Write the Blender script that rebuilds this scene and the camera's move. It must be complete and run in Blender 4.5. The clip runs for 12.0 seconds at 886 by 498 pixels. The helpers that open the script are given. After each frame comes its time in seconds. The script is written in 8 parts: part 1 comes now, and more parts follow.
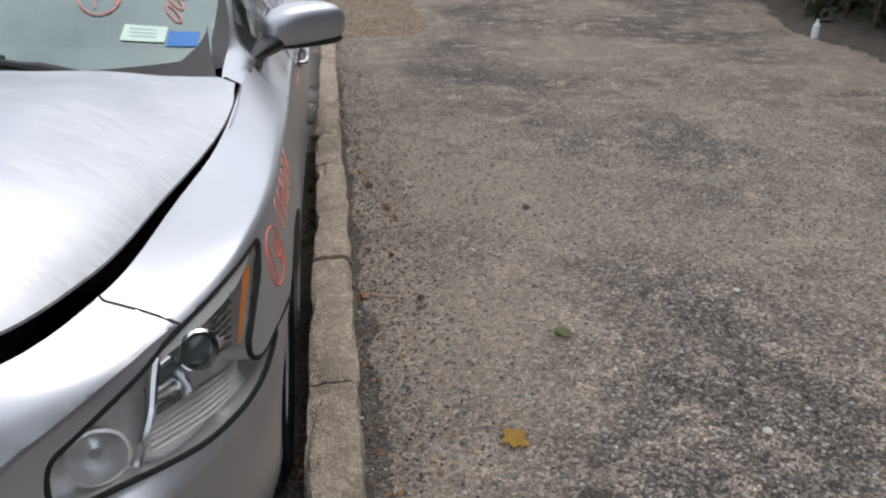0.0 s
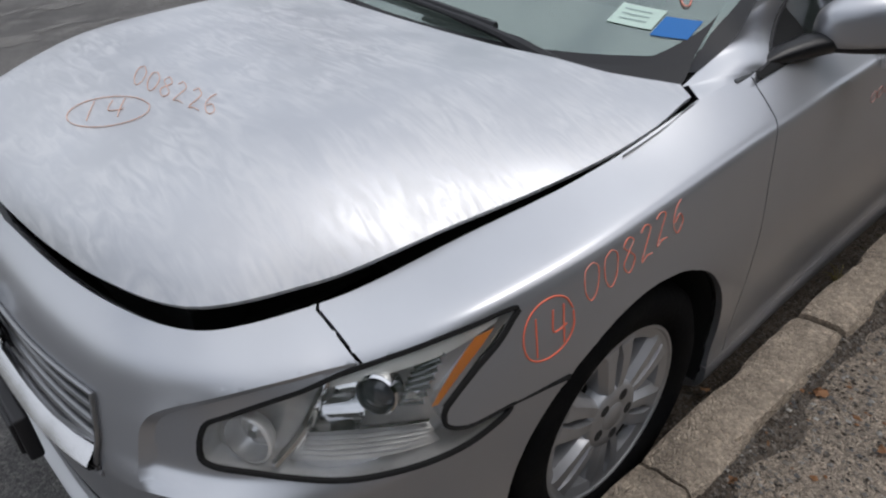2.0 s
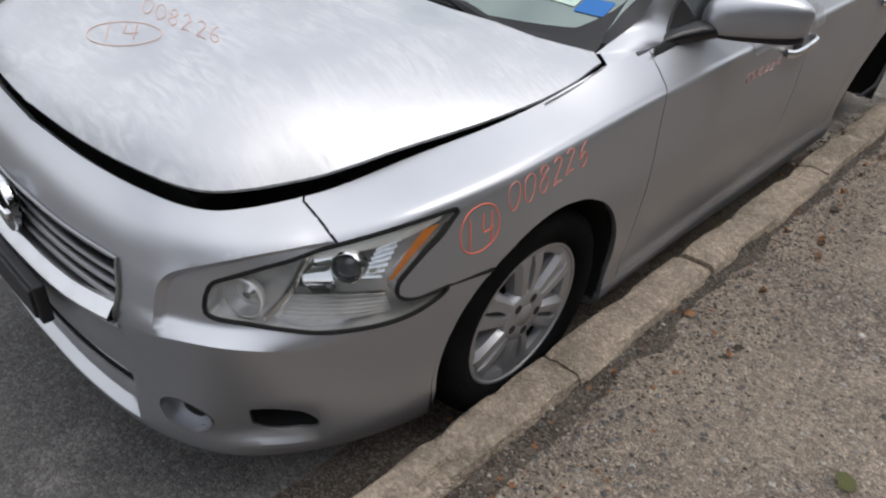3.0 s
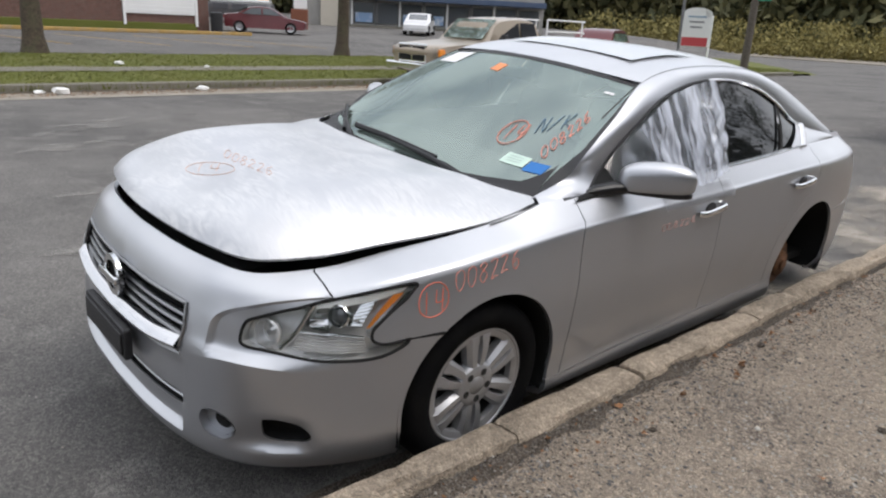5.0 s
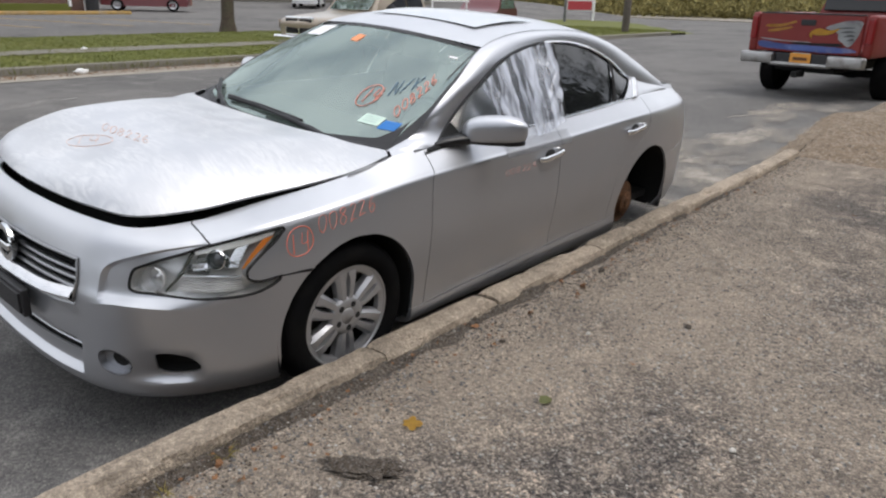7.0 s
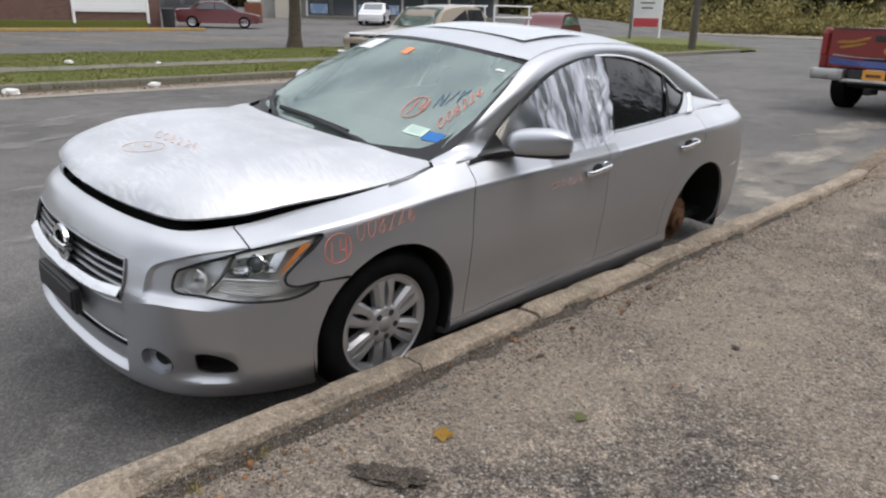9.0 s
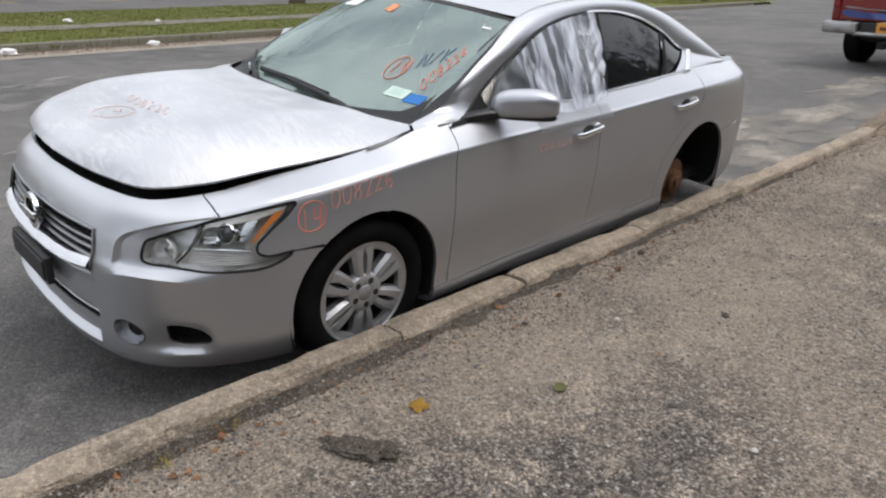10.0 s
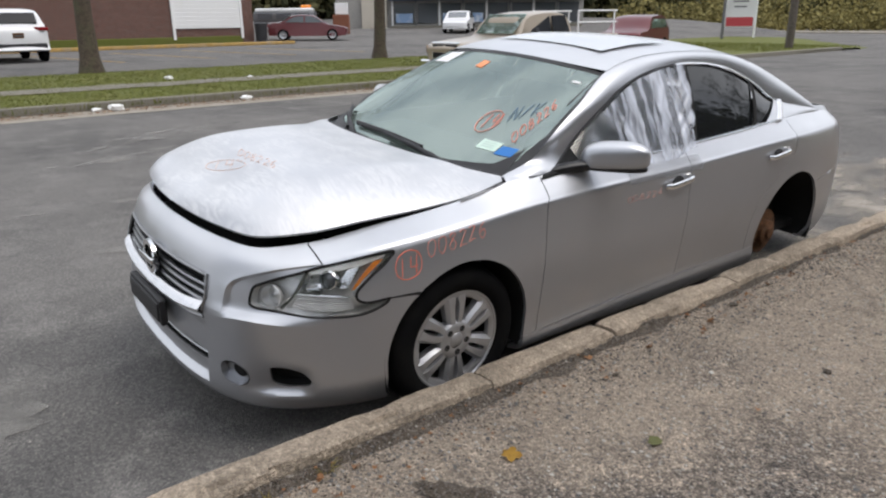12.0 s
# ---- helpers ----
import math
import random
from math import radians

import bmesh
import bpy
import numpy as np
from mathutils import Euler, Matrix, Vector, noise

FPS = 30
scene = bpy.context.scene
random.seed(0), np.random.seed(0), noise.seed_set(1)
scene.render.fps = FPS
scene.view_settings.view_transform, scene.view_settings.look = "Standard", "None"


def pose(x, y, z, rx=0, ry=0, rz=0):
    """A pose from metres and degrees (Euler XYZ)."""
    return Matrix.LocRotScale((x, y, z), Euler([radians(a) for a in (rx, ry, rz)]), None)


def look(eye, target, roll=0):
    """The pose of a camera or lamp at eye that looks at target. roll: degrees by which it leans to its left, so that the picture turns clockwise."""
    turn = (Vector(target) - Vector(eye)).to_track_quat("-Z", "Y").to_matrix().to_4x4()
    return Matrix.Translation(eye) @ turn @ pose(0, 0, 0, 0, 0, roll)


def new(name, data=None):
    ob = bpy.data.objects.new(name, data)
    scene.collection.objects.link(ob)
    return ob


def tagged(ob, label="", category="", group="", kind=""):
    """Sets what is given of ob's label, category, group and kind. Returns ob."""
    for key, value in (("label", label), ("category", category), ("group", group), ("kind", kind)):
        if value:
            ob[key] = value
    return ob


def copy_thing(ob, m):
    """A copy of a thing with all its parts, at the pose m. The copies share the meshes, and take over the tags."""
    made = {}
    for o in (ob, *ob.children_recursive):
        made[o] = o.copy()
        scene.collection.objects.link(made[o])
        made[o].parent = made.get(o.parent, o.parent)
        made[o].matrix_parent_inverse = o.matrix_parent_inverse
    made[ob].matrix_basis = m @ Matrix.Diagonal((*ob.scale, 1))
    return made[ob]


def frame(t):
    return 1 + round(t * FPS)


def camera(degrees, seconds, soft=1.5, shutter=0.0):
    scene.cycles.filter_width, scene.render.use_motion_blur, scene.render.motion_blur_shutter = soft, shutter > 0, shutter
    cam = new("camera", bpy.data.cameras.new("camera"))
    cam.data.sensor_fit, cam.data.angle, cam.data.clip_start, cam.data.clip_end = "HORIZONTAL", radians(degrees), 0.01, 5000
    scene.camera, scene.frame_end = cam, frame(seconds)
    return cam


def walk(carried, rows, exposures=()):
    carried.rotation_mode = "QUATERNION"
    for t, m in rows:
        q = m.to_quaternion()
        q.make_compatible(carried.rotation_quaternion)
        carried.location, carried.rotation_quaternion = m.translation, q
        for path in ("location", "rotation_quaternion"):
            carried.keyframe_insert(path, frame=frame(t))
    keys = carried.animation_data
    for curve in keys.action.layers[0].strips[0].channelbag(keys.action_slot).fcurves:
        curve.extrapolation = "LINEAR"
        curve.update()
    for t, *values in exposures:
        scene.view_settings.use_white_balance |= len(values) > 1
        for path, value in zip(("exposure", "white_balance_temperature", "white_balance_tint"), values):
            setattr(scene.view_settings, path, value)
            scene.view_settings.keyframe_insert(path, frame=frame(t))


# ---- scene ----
cam = camera(63.4, 12.0, soft=2.2)
PATH = [
    (0, (1.049, -1.628, 1.399), (1.319, 0.153, 0.53), -0.5),
    (0.5, (1.224, -1.454, 1.512), (0.935, 0.317, 0.629), 1.8),
    (1, (1.248, -1.179, 1.528), (0.758, 0.522, 0.596), 5.6),
    (1.5, (1.421, -1.044, 1.505), (0.566, 0.502, 0.569), 1.6),
    (2, (1.554, -1.039, 1.51), (0.237, 0.074, 0.496), -4.7),
    (2.5, (1.666, -1.208, 1.56), (0.319, -0.141, 0.538), -3.5),
    (3, (1.792, -1.339, 1.591), (0.649, -0.111, 0.503), 2.2),
    (3.2, (1.9, -1.364, 1.605), (0.698, -0.117, 0.605), 1.3),
    (4.8, (2.383, -1.745, 1.612), (1.055, -0.37, 1.023), 3.3),
    (5, (2.521, -1.731, 1.614), (1.121, -0.437, 1.011), 3.0),
    (5.5, (2.704, -1.74, 1.619), (1.369, -0.408, 0.954), 1.4),
    (6, (2.768, -1.937, 1.602), (1.552, -0.513, 0.899), 3.1),
    (6.5, (2.832, -2.014, 1.632), (1.667, -0.533, 0.963), 4.4),
    (7, (2.974, -1.907, 1.644), (1.77, -0.455, 0.977), 1.3),
    (7.2, (3.019, -1.878, 1.615), (1.781, -0.44, 0.984), -0.3),
    (9, (3.039, -1.851, 1.625), (1.704, -0.5, 0.996), 1.2),
    (9.5, (3.063, -1.752, 1.64), (1.719, -0.456, 0.921), 1.3),
    (10, (3.067, -1.702, 1.635), (1.742, -0.398, 0.897), 0.7),
    (10.5, (3.061, -1.714, 1.659), (1.705, -0.398, 1.006), -0.2),
    (11, (3.075, -1.747, 1.637), (1.618, -0.517, 1.032), -1.5),
    (11.5, (3.059, -1.77, 1.652), (1.568, -0.605, 1.006), -1.7),
    (12, (3.057, -1.797, 1.663), (1.564, -0.617, 1.049), -0.7),
]
# the film brightens as the camera draws back
EXPOSURES = [(0, 0.46), (0.5, 0.1), (1, -0.12), (2, 0.04), (2.5, 0.16), (3.2, 0.46), (5, 0.66), (12, 0.66)]
walk(cam, [(t, look(eye, target, roll)) for t, eye, target, roll in PATH], [(t, e, 6300 if t < 3 else 6500, 11) for t, e in EXPOSURES])

# ---- light ----
SUN_EL, SUN_AZ = radians(59), radians(61)
world = bpy.data.worlds.new("sky")
scene.world = world
world.use_nodes = True
wn, wl = world.node_tree.nodes, world.node_tree.links
sky = wn.new("ShaderNodeTexSky")
sky.sky_type, sky.sun_disc = "NISHITA", False
sky.sun_elevation, sky.sun_rotation = SUN_EL, SUN_AZ
sky.air_density, sky.dust_density, sky.ozone_density = 1.0, 3.0, 1.0
# soft cloud cover over the blue
wco = wn.new("ShaderNodeTexCoord")
wmap = wn.new("ShaderNodeMapping")
wmap.inputs["Scale"].default_value = (1.0, 1.0, 2.6)
wnoise = wn.new("ShaderNodeTexNoise")
wnoise.inputs["Scale"].default_value = 2.2
wnoise.inputs["Detail"].default_value = 7.0
wnoise.inputs["Roughness"].default_value = 0.58
wramp = wn.new("ShaderNodeValToRGB")
wramp.color_ramp.elements[0].position, wramp.color_ramp.elements[0].color = 0.36, (0.42, 0.42, 0.42, 1)
wramp.color_ramp.elements[1].position, wramp.color_ramp.elements[1].color = 0.58, (0.95, 0.95, 0.95, 1)
wmix = wn.new("ShaderNodeMix")
wmix.data_type = "RGBA"
wmix.inputs["B"].default_value = (9.0, 9.3, 9.8, 1)
wl.new(wco.outputs["Generated"], wmap.inputs["Vector"])
wl.new(wmap.outputs["Vector"], wnoise.inputs["Vector"])
wl.new(wnoise.outputs["Fac"], wramp.inputs["Fac"])
wl.new(wramp.outputs["Color"], wmix.inputs["Factor"])
wl.new(sky.outputs["Color"], wmix.inputs["A"])
# an overcast sky is about three times as bright overhead as at the horizon
wsep, wrise, wdim = wn.new("ShaderNodeSeparateXYZ"), wn.new("ShaderNodeMapRange"), wn.new("ShaderNodeVectorMath")
wrise.inputs["To Min"].default_value, wrise.inputs["To Max"].default_value = 0.85, 1.1
wdim.operation = "SCALE"
wl.new(wco.outputs["Generated"], wsep.inputs[0])
wl.new(wsep.outputs["Z"], wrise.inputs["Value"])
wl.new(wmix.outputs["Result"], wdim.inputs[0])
wl.new(wrise.outputs["Result"], wdim.inputs["Scale"])
wbg = wn.get("Background")
wl.new(wdim.outputs[0], wbg.inputs["Color"])
wbg.inputs["Strength"].default_value = 0.10

sun = new("sun", bpy.data.lights.new("sun", "SUN"))
sun.data.energy, sun.data.angle, sun.data.color = 0.7, radians(26), (1.0, 0.96, 0.9)
sun.matrix_world = look((math.sin(SUN_AZ) * math.cos(SUN_EL) * 30, math.cos(SUN_AZ) * math.cos(SUN_EL) * 30, math.sin(SUN_EL) * 30), (0, 0, 0))

# ---- materials ----
def mat(name, base, rough=0.5, metal=0.0, spread=0.0, grain=0.0, grain_scale=60.0, stain=0.0, stain_scale=2.0, stain_col=(0.1, 0.09, 0.08), bump=0.0,
        bump_scale=120.0, coat=0.0, trans=0.0, ior=1.45, rough_var=0.0, emit=None, emit_power=0.0, per_piece=0.0):
    m = bpy.data.materials.new(name)
    m.use_nodes = True
    n, l = m.node_tree.nodes, m.node_tree.links
    b = n.get("Principled BSDF")
    b.inputs["Roughness"].default_value, b.inputs["Metallic"].default_value = rough, metal
    b.inputs["Coat Weight"].default_value, b.inputs["Coat Roughness"].default_value = coat, 0.10
    b.inputs["Transmission Weight"].default_value, b.inputs["IOR"].default_value = trans, ior
    col = n.new("ShaderNodeRGB")
    col.outputs[0].default_value = (*base, 1)
    out = col.outputs[0]
    tc = n.new("ShaderNodeTexCoord")
    vec = tc.outputs["Object"]

    def tex(scale, detail=5.0):
        t = n.new("ShaderNodeTexNoise")
        t.inputs["Scale"].default_value, t.inputs["Detail"].default_value = scale, detail
        l.new(vec, t.inputs["Vector"])
        return t.outputs["Fac"]

    def blend(a, fac, colour, kind="MIX"):
        x = n.new("ShaderNodeMix")
        x.data_type, x.blend_type = "RGBA", kind
        l.new(fac, x.inputs["Factor"])
        l.new(a, x.inputs["A"])
        x.inputs["B"].default_value = (*colour, 1)
        return x.outputs["Result"]

    def ramp(fac, lo, hi, top=1.0):
        r = n.new("ShaderNodeMapRange")
        r.inputs["From Min"].default_value, r.inputs["From Max"].default_value, r.inputs["To Max"].default_value = lo, hi, top
        l.new(fac, r.inputs["Value"])
        return r.outputs["Result"]
    if grain:
        out = blend(out, ramp(tex(grain_scale), 0.4, 0.7, grain), tuple(c * 0.35 for c in base))
        out = blend(out, ramp(tex(grain_scale * 2.3), 0.55, 0.75, grain), tuple(min(1, c * 1.8 + 0.03) for c in base))
    if stain:
        out = blend(out, ramp(tex(stain_scale, 8.0), 0.48, 0.7, stain), stain_col)
    if per_piece:
        oi = n.new("ShaderNodeObjectInfo")
        hs = n.new("ShaderNodeHueSaturation")
        l.new(ramp(oi.outputs["Random"], 0, 1, per_piece), hs.inputs["Value"])
        hs.inputs["Value"].default_value = 1.0
        mr = n.new("ShaderNodeMapRange")
        mr.inputs["To Min"].default_value, mr.inputs["To Max"].default_value = 1 - per_piece, 1 + per_piece
        l.new(oi.outputs["Random"], mr.inputs["Value"])
        l.new(mr.outputs["Result"], hs.inputs["Value"])
        l.new(out, hs.inputs["Color"])
        out = hs.outputs["Color"]
    l.new(out, b.inputs["Base Color"])
    if rough_var:
        mr = n.new("ShaderNodeMapRange")
        mr.inputs["To Min"].default_value, mr.inputs["To Max"].default_value = max(0, rough - rough_var), min(1, rough + rough_var)
        l.new(tex(stain_scale * 1.7, 6.0), mr.inputs["Value"])
        l.new(mr.outputs["Result"], b.inputs["Roughness"])
    if bump:
        bp = n.new("ShaderNodeBump")
        bp.inputs["Strength"].default_value, bp.inputs["Distance"].default_value = bump, 0.01
        l.new(tex(bump_scale), bp.inputs["Height"])
        l.new(bp.outputs["Normal"], b.inputs["Normal"])
    if emit:
        b.inputs["Emission Color"].default_value, b.inputs["Emission Strength"].default_value = (*emit, 1), emit_power
    return m


def streaky(m, amount, scale=1.0):
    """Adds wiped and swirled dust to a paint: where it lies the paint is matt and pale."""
    n, l = m.node_tree.nodes, m.node_tree.links
    b = n.get("Principled BSDF")
    tc, mp, st, pt, mul, mx = (n.new("ShaderNode" + k) for k in ("TexCoord", "Mapping", "TexNoise", "TexNoise", "Math", "Mix"))
    mp.inputs["Scale"].default_value, mp.inputs["Rotation"].default_value = (4 * scale, 17 * scale, 6 * scale), (0, 0, radians(28))
    st.inputs["Scale"].default_value, st.inputs["Detail"].default_value, st.inputs["Distortion"].default_value = 1.0, 2.5, 1.8
    pt.inputs["Scale"].default_value, pt.inputs["Detail"].default_value = 2.6 * scale, 3.0
    l.new(tc.outputs["Object"], mp.inputs["Vector"])
    l.new(mp.outputs["Vector"], st.inputs["Vector"])
    l.new(tc.outputs["Object"], pt.inputs["Vector"])
    ends = []
    for t, lo, hi in ((st, 0.36, 0.66), (pt, 0.34, 0.56)):
        r = n.new("ShaderNodeMapRange")
        r.inputs["From Min"].default_value, r.inputs["From Max"].default_value = lo, hi
        l.new(t.outputs["Fac"], r.inputs["Value"])
        ends.append(r.outputs["Result"])
    mul.operation = "MULTIPLY"
    l.new(ends[0], mul.inputs[0])
    l.new(ends[1], mul.inputs[1])
    dust = n.new("ShaderNodeMapRange")
    dust.inputs["To Max"].default_value = amount
    l.new(mul.outputs[0], dust.inputs["Value"])
    mx.data_type = "RGBA"
    l.new(dust.outputs["Result"], mx.inputs["Factor"])
    l.new(b.inputs["Base Color"].links[0].from_socket, mx.inputs["A"])
    mx.inputs["B"].default_value = (0.80, 0.80, 0.80, 1)
    l.new(mx.outputs["Result"], b.inputs["Base Color"])
    rough, metal = b.inputs["Roughness"].default_value, b.inputs["Metallic"].default_value
    for sock, at0, at1 in (("Roughness", rough, 0.62), ("Metallic", metal, 0.0)):
        r = n.new("ShaderNodeMapRange")
        r.inputs["To Min"].default_value, r.inputs["To Max"].default_value = at0, at1
        l.new(dust.outputs["Result"], r.inputs["Value"])
        l.new(r.outputs["Result"], b.inputs[sock])
    return m


def sky_lightened(m, amount, lo=0.30, hi=0.80, col=(0.79, 0.80, 0.82)):
    """Lightens upward faces: the brightness the sky gives them is put into the colour."""
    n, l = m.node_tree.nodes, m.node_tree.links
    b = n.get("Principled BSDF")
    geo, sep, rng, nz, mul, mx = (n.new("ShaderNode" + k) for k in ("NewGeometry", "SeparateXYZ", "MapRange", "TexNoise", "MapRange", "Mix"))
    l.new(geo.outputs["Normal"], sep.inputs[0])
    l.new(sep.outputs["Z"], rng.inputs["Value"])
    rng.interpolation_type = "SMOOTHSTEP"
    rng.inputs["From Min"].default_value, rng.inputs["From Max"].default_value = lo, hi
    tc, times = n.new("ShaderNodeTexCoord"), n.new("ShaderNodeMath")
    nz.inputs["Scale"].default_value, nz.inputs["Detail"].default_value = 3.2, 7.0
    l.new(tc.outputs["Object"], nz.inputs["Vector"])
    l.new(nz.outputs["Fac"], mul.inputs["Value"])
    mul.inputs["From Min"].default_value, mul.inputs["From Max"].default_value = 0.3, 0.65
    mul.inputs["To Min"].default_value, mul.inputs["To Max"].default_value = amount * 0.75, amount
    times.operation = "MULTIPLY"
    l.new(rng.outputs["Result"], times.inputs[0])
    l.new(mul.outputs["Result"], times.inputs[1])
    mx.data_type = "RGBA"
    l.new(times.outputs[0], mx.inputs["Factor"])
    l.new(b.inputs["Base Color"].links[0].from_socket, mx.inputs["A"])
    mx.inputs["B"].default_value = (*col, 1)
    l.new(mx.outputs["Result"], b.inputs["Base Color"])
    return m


SILVER = (0.415, 0.425, 0.450)
# the same silver without the lightening, for the fog lamp pockets
BARE_PAINT = mat("unlightened_silver_paint", SILVER, 0.33, 0.74, stain=0.25, stain_scale=2.4, stain_col=(0.37, 0.37, 0.37), coat=0.3)
# body paint whose upward faces carry the sky's brightness in their colour
PAINT = sky_lightened(mat("silver_paint", SILVER, 0.33, 0.74, stain=0.25, stain_scale=2.4, stain_col=(0.375, 0.375, 0.375), coat=0.3, rough_var=0.05), 0.57)
# bonnet: wiped dust over the same painted sky brightness
HOOD_PAINT = streaky(sky_lightened(mat("dusty_lightened_silver_paint", SILVER, 0.38, 0.70, stain=0.35, stain_scale=4, stain_col=(0.38, 0.38, 0.38), coat=0.12), 0.5), 0.45, 2.2)
BLACK = mat("black_plastic", (0.018, 0.018, 0.02), 0.5, bump=0.15, bump_scale=300, stain=0.2, stain_col=(0.05, 0.045, 0.04))
GLOSS_BLACK = mat("gloss_black_plastic", (0.010, 0.010, 0.011), 0.3, bump=0.05, bump_scale=300)
# near-black for black trim; inside gaps and openings it stands in for shade
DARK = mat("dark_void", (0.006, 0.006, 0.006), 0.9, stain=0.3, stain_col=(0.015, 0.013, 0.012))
RUBBER = mat("tyre_rubber", (0.006, 0.006, 0.0065), 0.85, stain=0.3, stain_scale=9, stain_col=(0.016, 0.015, 0.013), bump=0.3, bump_scale=90)
RUBBER.node_tree.nodes.get("Principled BSDF").inputs["Specular IOR Level"].default_value = 0.06
ALLOY = mat("alloy", (0.43, 0.435, 0.45), 0.47, 0.75, stain=0.3, stain_scale=14, stain_col=(0.30, 0.28, 0.26), coat=0.2)
CHROME = mat("chrome", (0.78, 0.79, 0.8), 0.1, 1.0, stain=0.2, stain_scale=20, stain_col=(0.5, 0.48, 0.46))
SATIN = mat("satin_chrome", (0.70, 0.70, 0.715), 0.22, 0.95, stain=0.25, stain_scale=18, stain_col=(0.5, 0.49, 0.48))
GRILLE = mat("grille_metal", (0.32, 0.325, 0.335), 0.34, 0.9, stain=0.2, stain_scale=20, stain_col=(0.25, 0.25, 0.25))


def thin_glass(name, tint, gloss=0.02, ior=1.5, dust=0.0, sheen=(1, 1, 1), dust_col=(0.40, 0.48, 0.44)):
    """A pane: clear, tinted by its body, mirroring more at a grazing view, with a little dust."""
    m = bpy.data.materials.new(name)
    m.use_nodes = True
    n, l = m.node_tree.nodes, m.node_tree.links
    out = n.get("Material Output")
    n.remove(n.get("Principled BSDF"))
    tr, gl, mx, fr = n.new("ShaderNodeBsdfTransparent"), n.new("ShaderNodeBsdfGlossy"), n.new("ShaderNodeMixShader"), n.new("ShaderNodeFresnel")
    tr.inputs["Color"].default_value = (*tint, 1)
    gl.inputs["Color"].default_value = (*sheen, 1)
    gl.inputs["Roughness"].default_value = gloss
    fr.inputs["IOR"].default_value = ior
    l.new(fr.outputs[0], mx.inputs[0])
    l.new(tr.outputs[0], mx.inputs[1])
    l.new(gl.outputs[0], mx.inputs[2])
    last = mx.outputs[0]
    if dust:
        df, mx2, tc, nz, mr = (n.new("ShaderNode" + k) for k in ("BsdfDiffuse", "MixShader", "TexCoord", "TexNoise", "MapRange"))
        df.inputs["Color"].default_value = (*dust_col, 1)
        nz.inputs["Scale"].default_value, nz.inputs["Detail"].default_value = 3.0, 7.0
        mr.inputs["From Min"].default_value, mr.inputs["From Max"].default_value, mr.inputs["To Min"].default_value, mr.inputs["To Max"].default_value = 0.3, 0.75, dust * 0.4, dust
        l.new(tc.outputs["Object"], nz.inputs["Vector"])
        l.new(nz.outputs["Fac"], mr.inputs["Value"])
        l.new(mr.outputs["Result"], mx2.inputs[0])
        l.new(last, mx2.inputs[1])
        l.new(df.outputs[0], mx2.inputs[2])
        last = mx2.outputs[0]
    l.new(last, out.inputs["Surface"])
    return m


# the pale green dust layer also puts the mirrored sky's tint into the colour
GLASS = thin_glass("windscreen_glass", (0.60, 0.74, 0.68), 0.03, 3.2, dust=0.26, sheen=(0.86, 1.0, 0.95))
CLEAR = thin_glass("clear_lens", (0.95, 0.95, 0.95), 0.03, 1.5, dust=0.06)
# glass as pale metal: the sky it would mirror is put into the colour
ROOF_GLASS = mat("sunroof_glass", (0.76, 0.77, 0.78), 0.2, 0.9)
TINT = mat("tinted_glass", (0.012, 0.013, 0.014), 0.03, 0.0)
AMBER = mat("amber_reflector", (0.85, 0.28, 0.03), 0.25, coat=0.6, bump=0.3, bump_scale=200)
RED_LENS = mat("red_lens", (0.20, 0.008, 0.010), 0.2, coat=0.4)
INTERIOR = mat("grey_interior", (0.10, 0.105, 0.11), 0.8, grain=0.3, grain_scale=80)
RUST = mat("rusty_iron", (0.16, 0.075, 0.035), 0.85, 0.2, grain=0.7, grain_scale=40, stain=0.6, stain_scale=12, stain_col=(0.05, 0.03, 0.02), bump=0.5, bump_scale=120)
LAMP_METAL = mat("lamp_reflector", (0.86, 0.86, 0.86), 0.24, 0.5, stain=0.3, stain_scale=25, stain_col=(0.4, 0.4, 0.4))
LAMP_TRIM = mat("lamp_trim", (0.84, 0.84, 0.81), 0.4, 0.2, stain=0.2, stain_scale=20, stain_col=(0.35, 0.34, 0.3))
MARKER = mat("red_paint_marker", (0.74, 0.17, 0.10), 0.6, stain=0.3, stain_scale=60, stain_col=(0.6, 0.25, 0.18))
MARKER_FADED = mat("faded_red_marker", (0.50, 0.28, 0.24), 0.6, stain=0.5, stain_scale=60, stain_col=(0.6, 0.52, 0.5))
MARKER_WING = mat("thin_red_marker", (0.70, 0.22, 0.15), 0.6, stain=0.6, stain_scale=80, stain_col=(0.58, 0.42, 0.38))
MARKER_GHOST = mat("ghost_red_marker", (0.76, 0.50, 0.40), 0.5, stain=0.6, stain_scale=60, stain_col=(0.68, 0.58, 0.54))
MARKER_GLASS = mat("red_glass_marker", (0.80, 0.30, 0.22), 0.6, stain=0.5, stain_scale=60, stain_col=(0.5, 0.3, 0.27))
MARKER_BLUE = mat("blue_marker", (0.10, 0.18, 0.26), 0.6)
STICKER_MINT = mat("mint_sticker", (0.62, 0.78, 0.68), 0.5, stain=0.2, stain_scale=40, stain_col=(0.45, 0.55, 0.5))
STICKER_BLUE = mat("blue_sticker", (0.02, 0.17, 0.50), 0.4)
STICKER_ORANGE = mat("orange_sticker", (0.85, 0.30, 0.12), 0.5)
STICKER_WHITE = mat("white_sticker", (0.8, 0.8, 0.8), 0.5)
HUB_GREY = mat("hub_grey", (0.16, 0.16, 0.165), 0.4, 0.7)


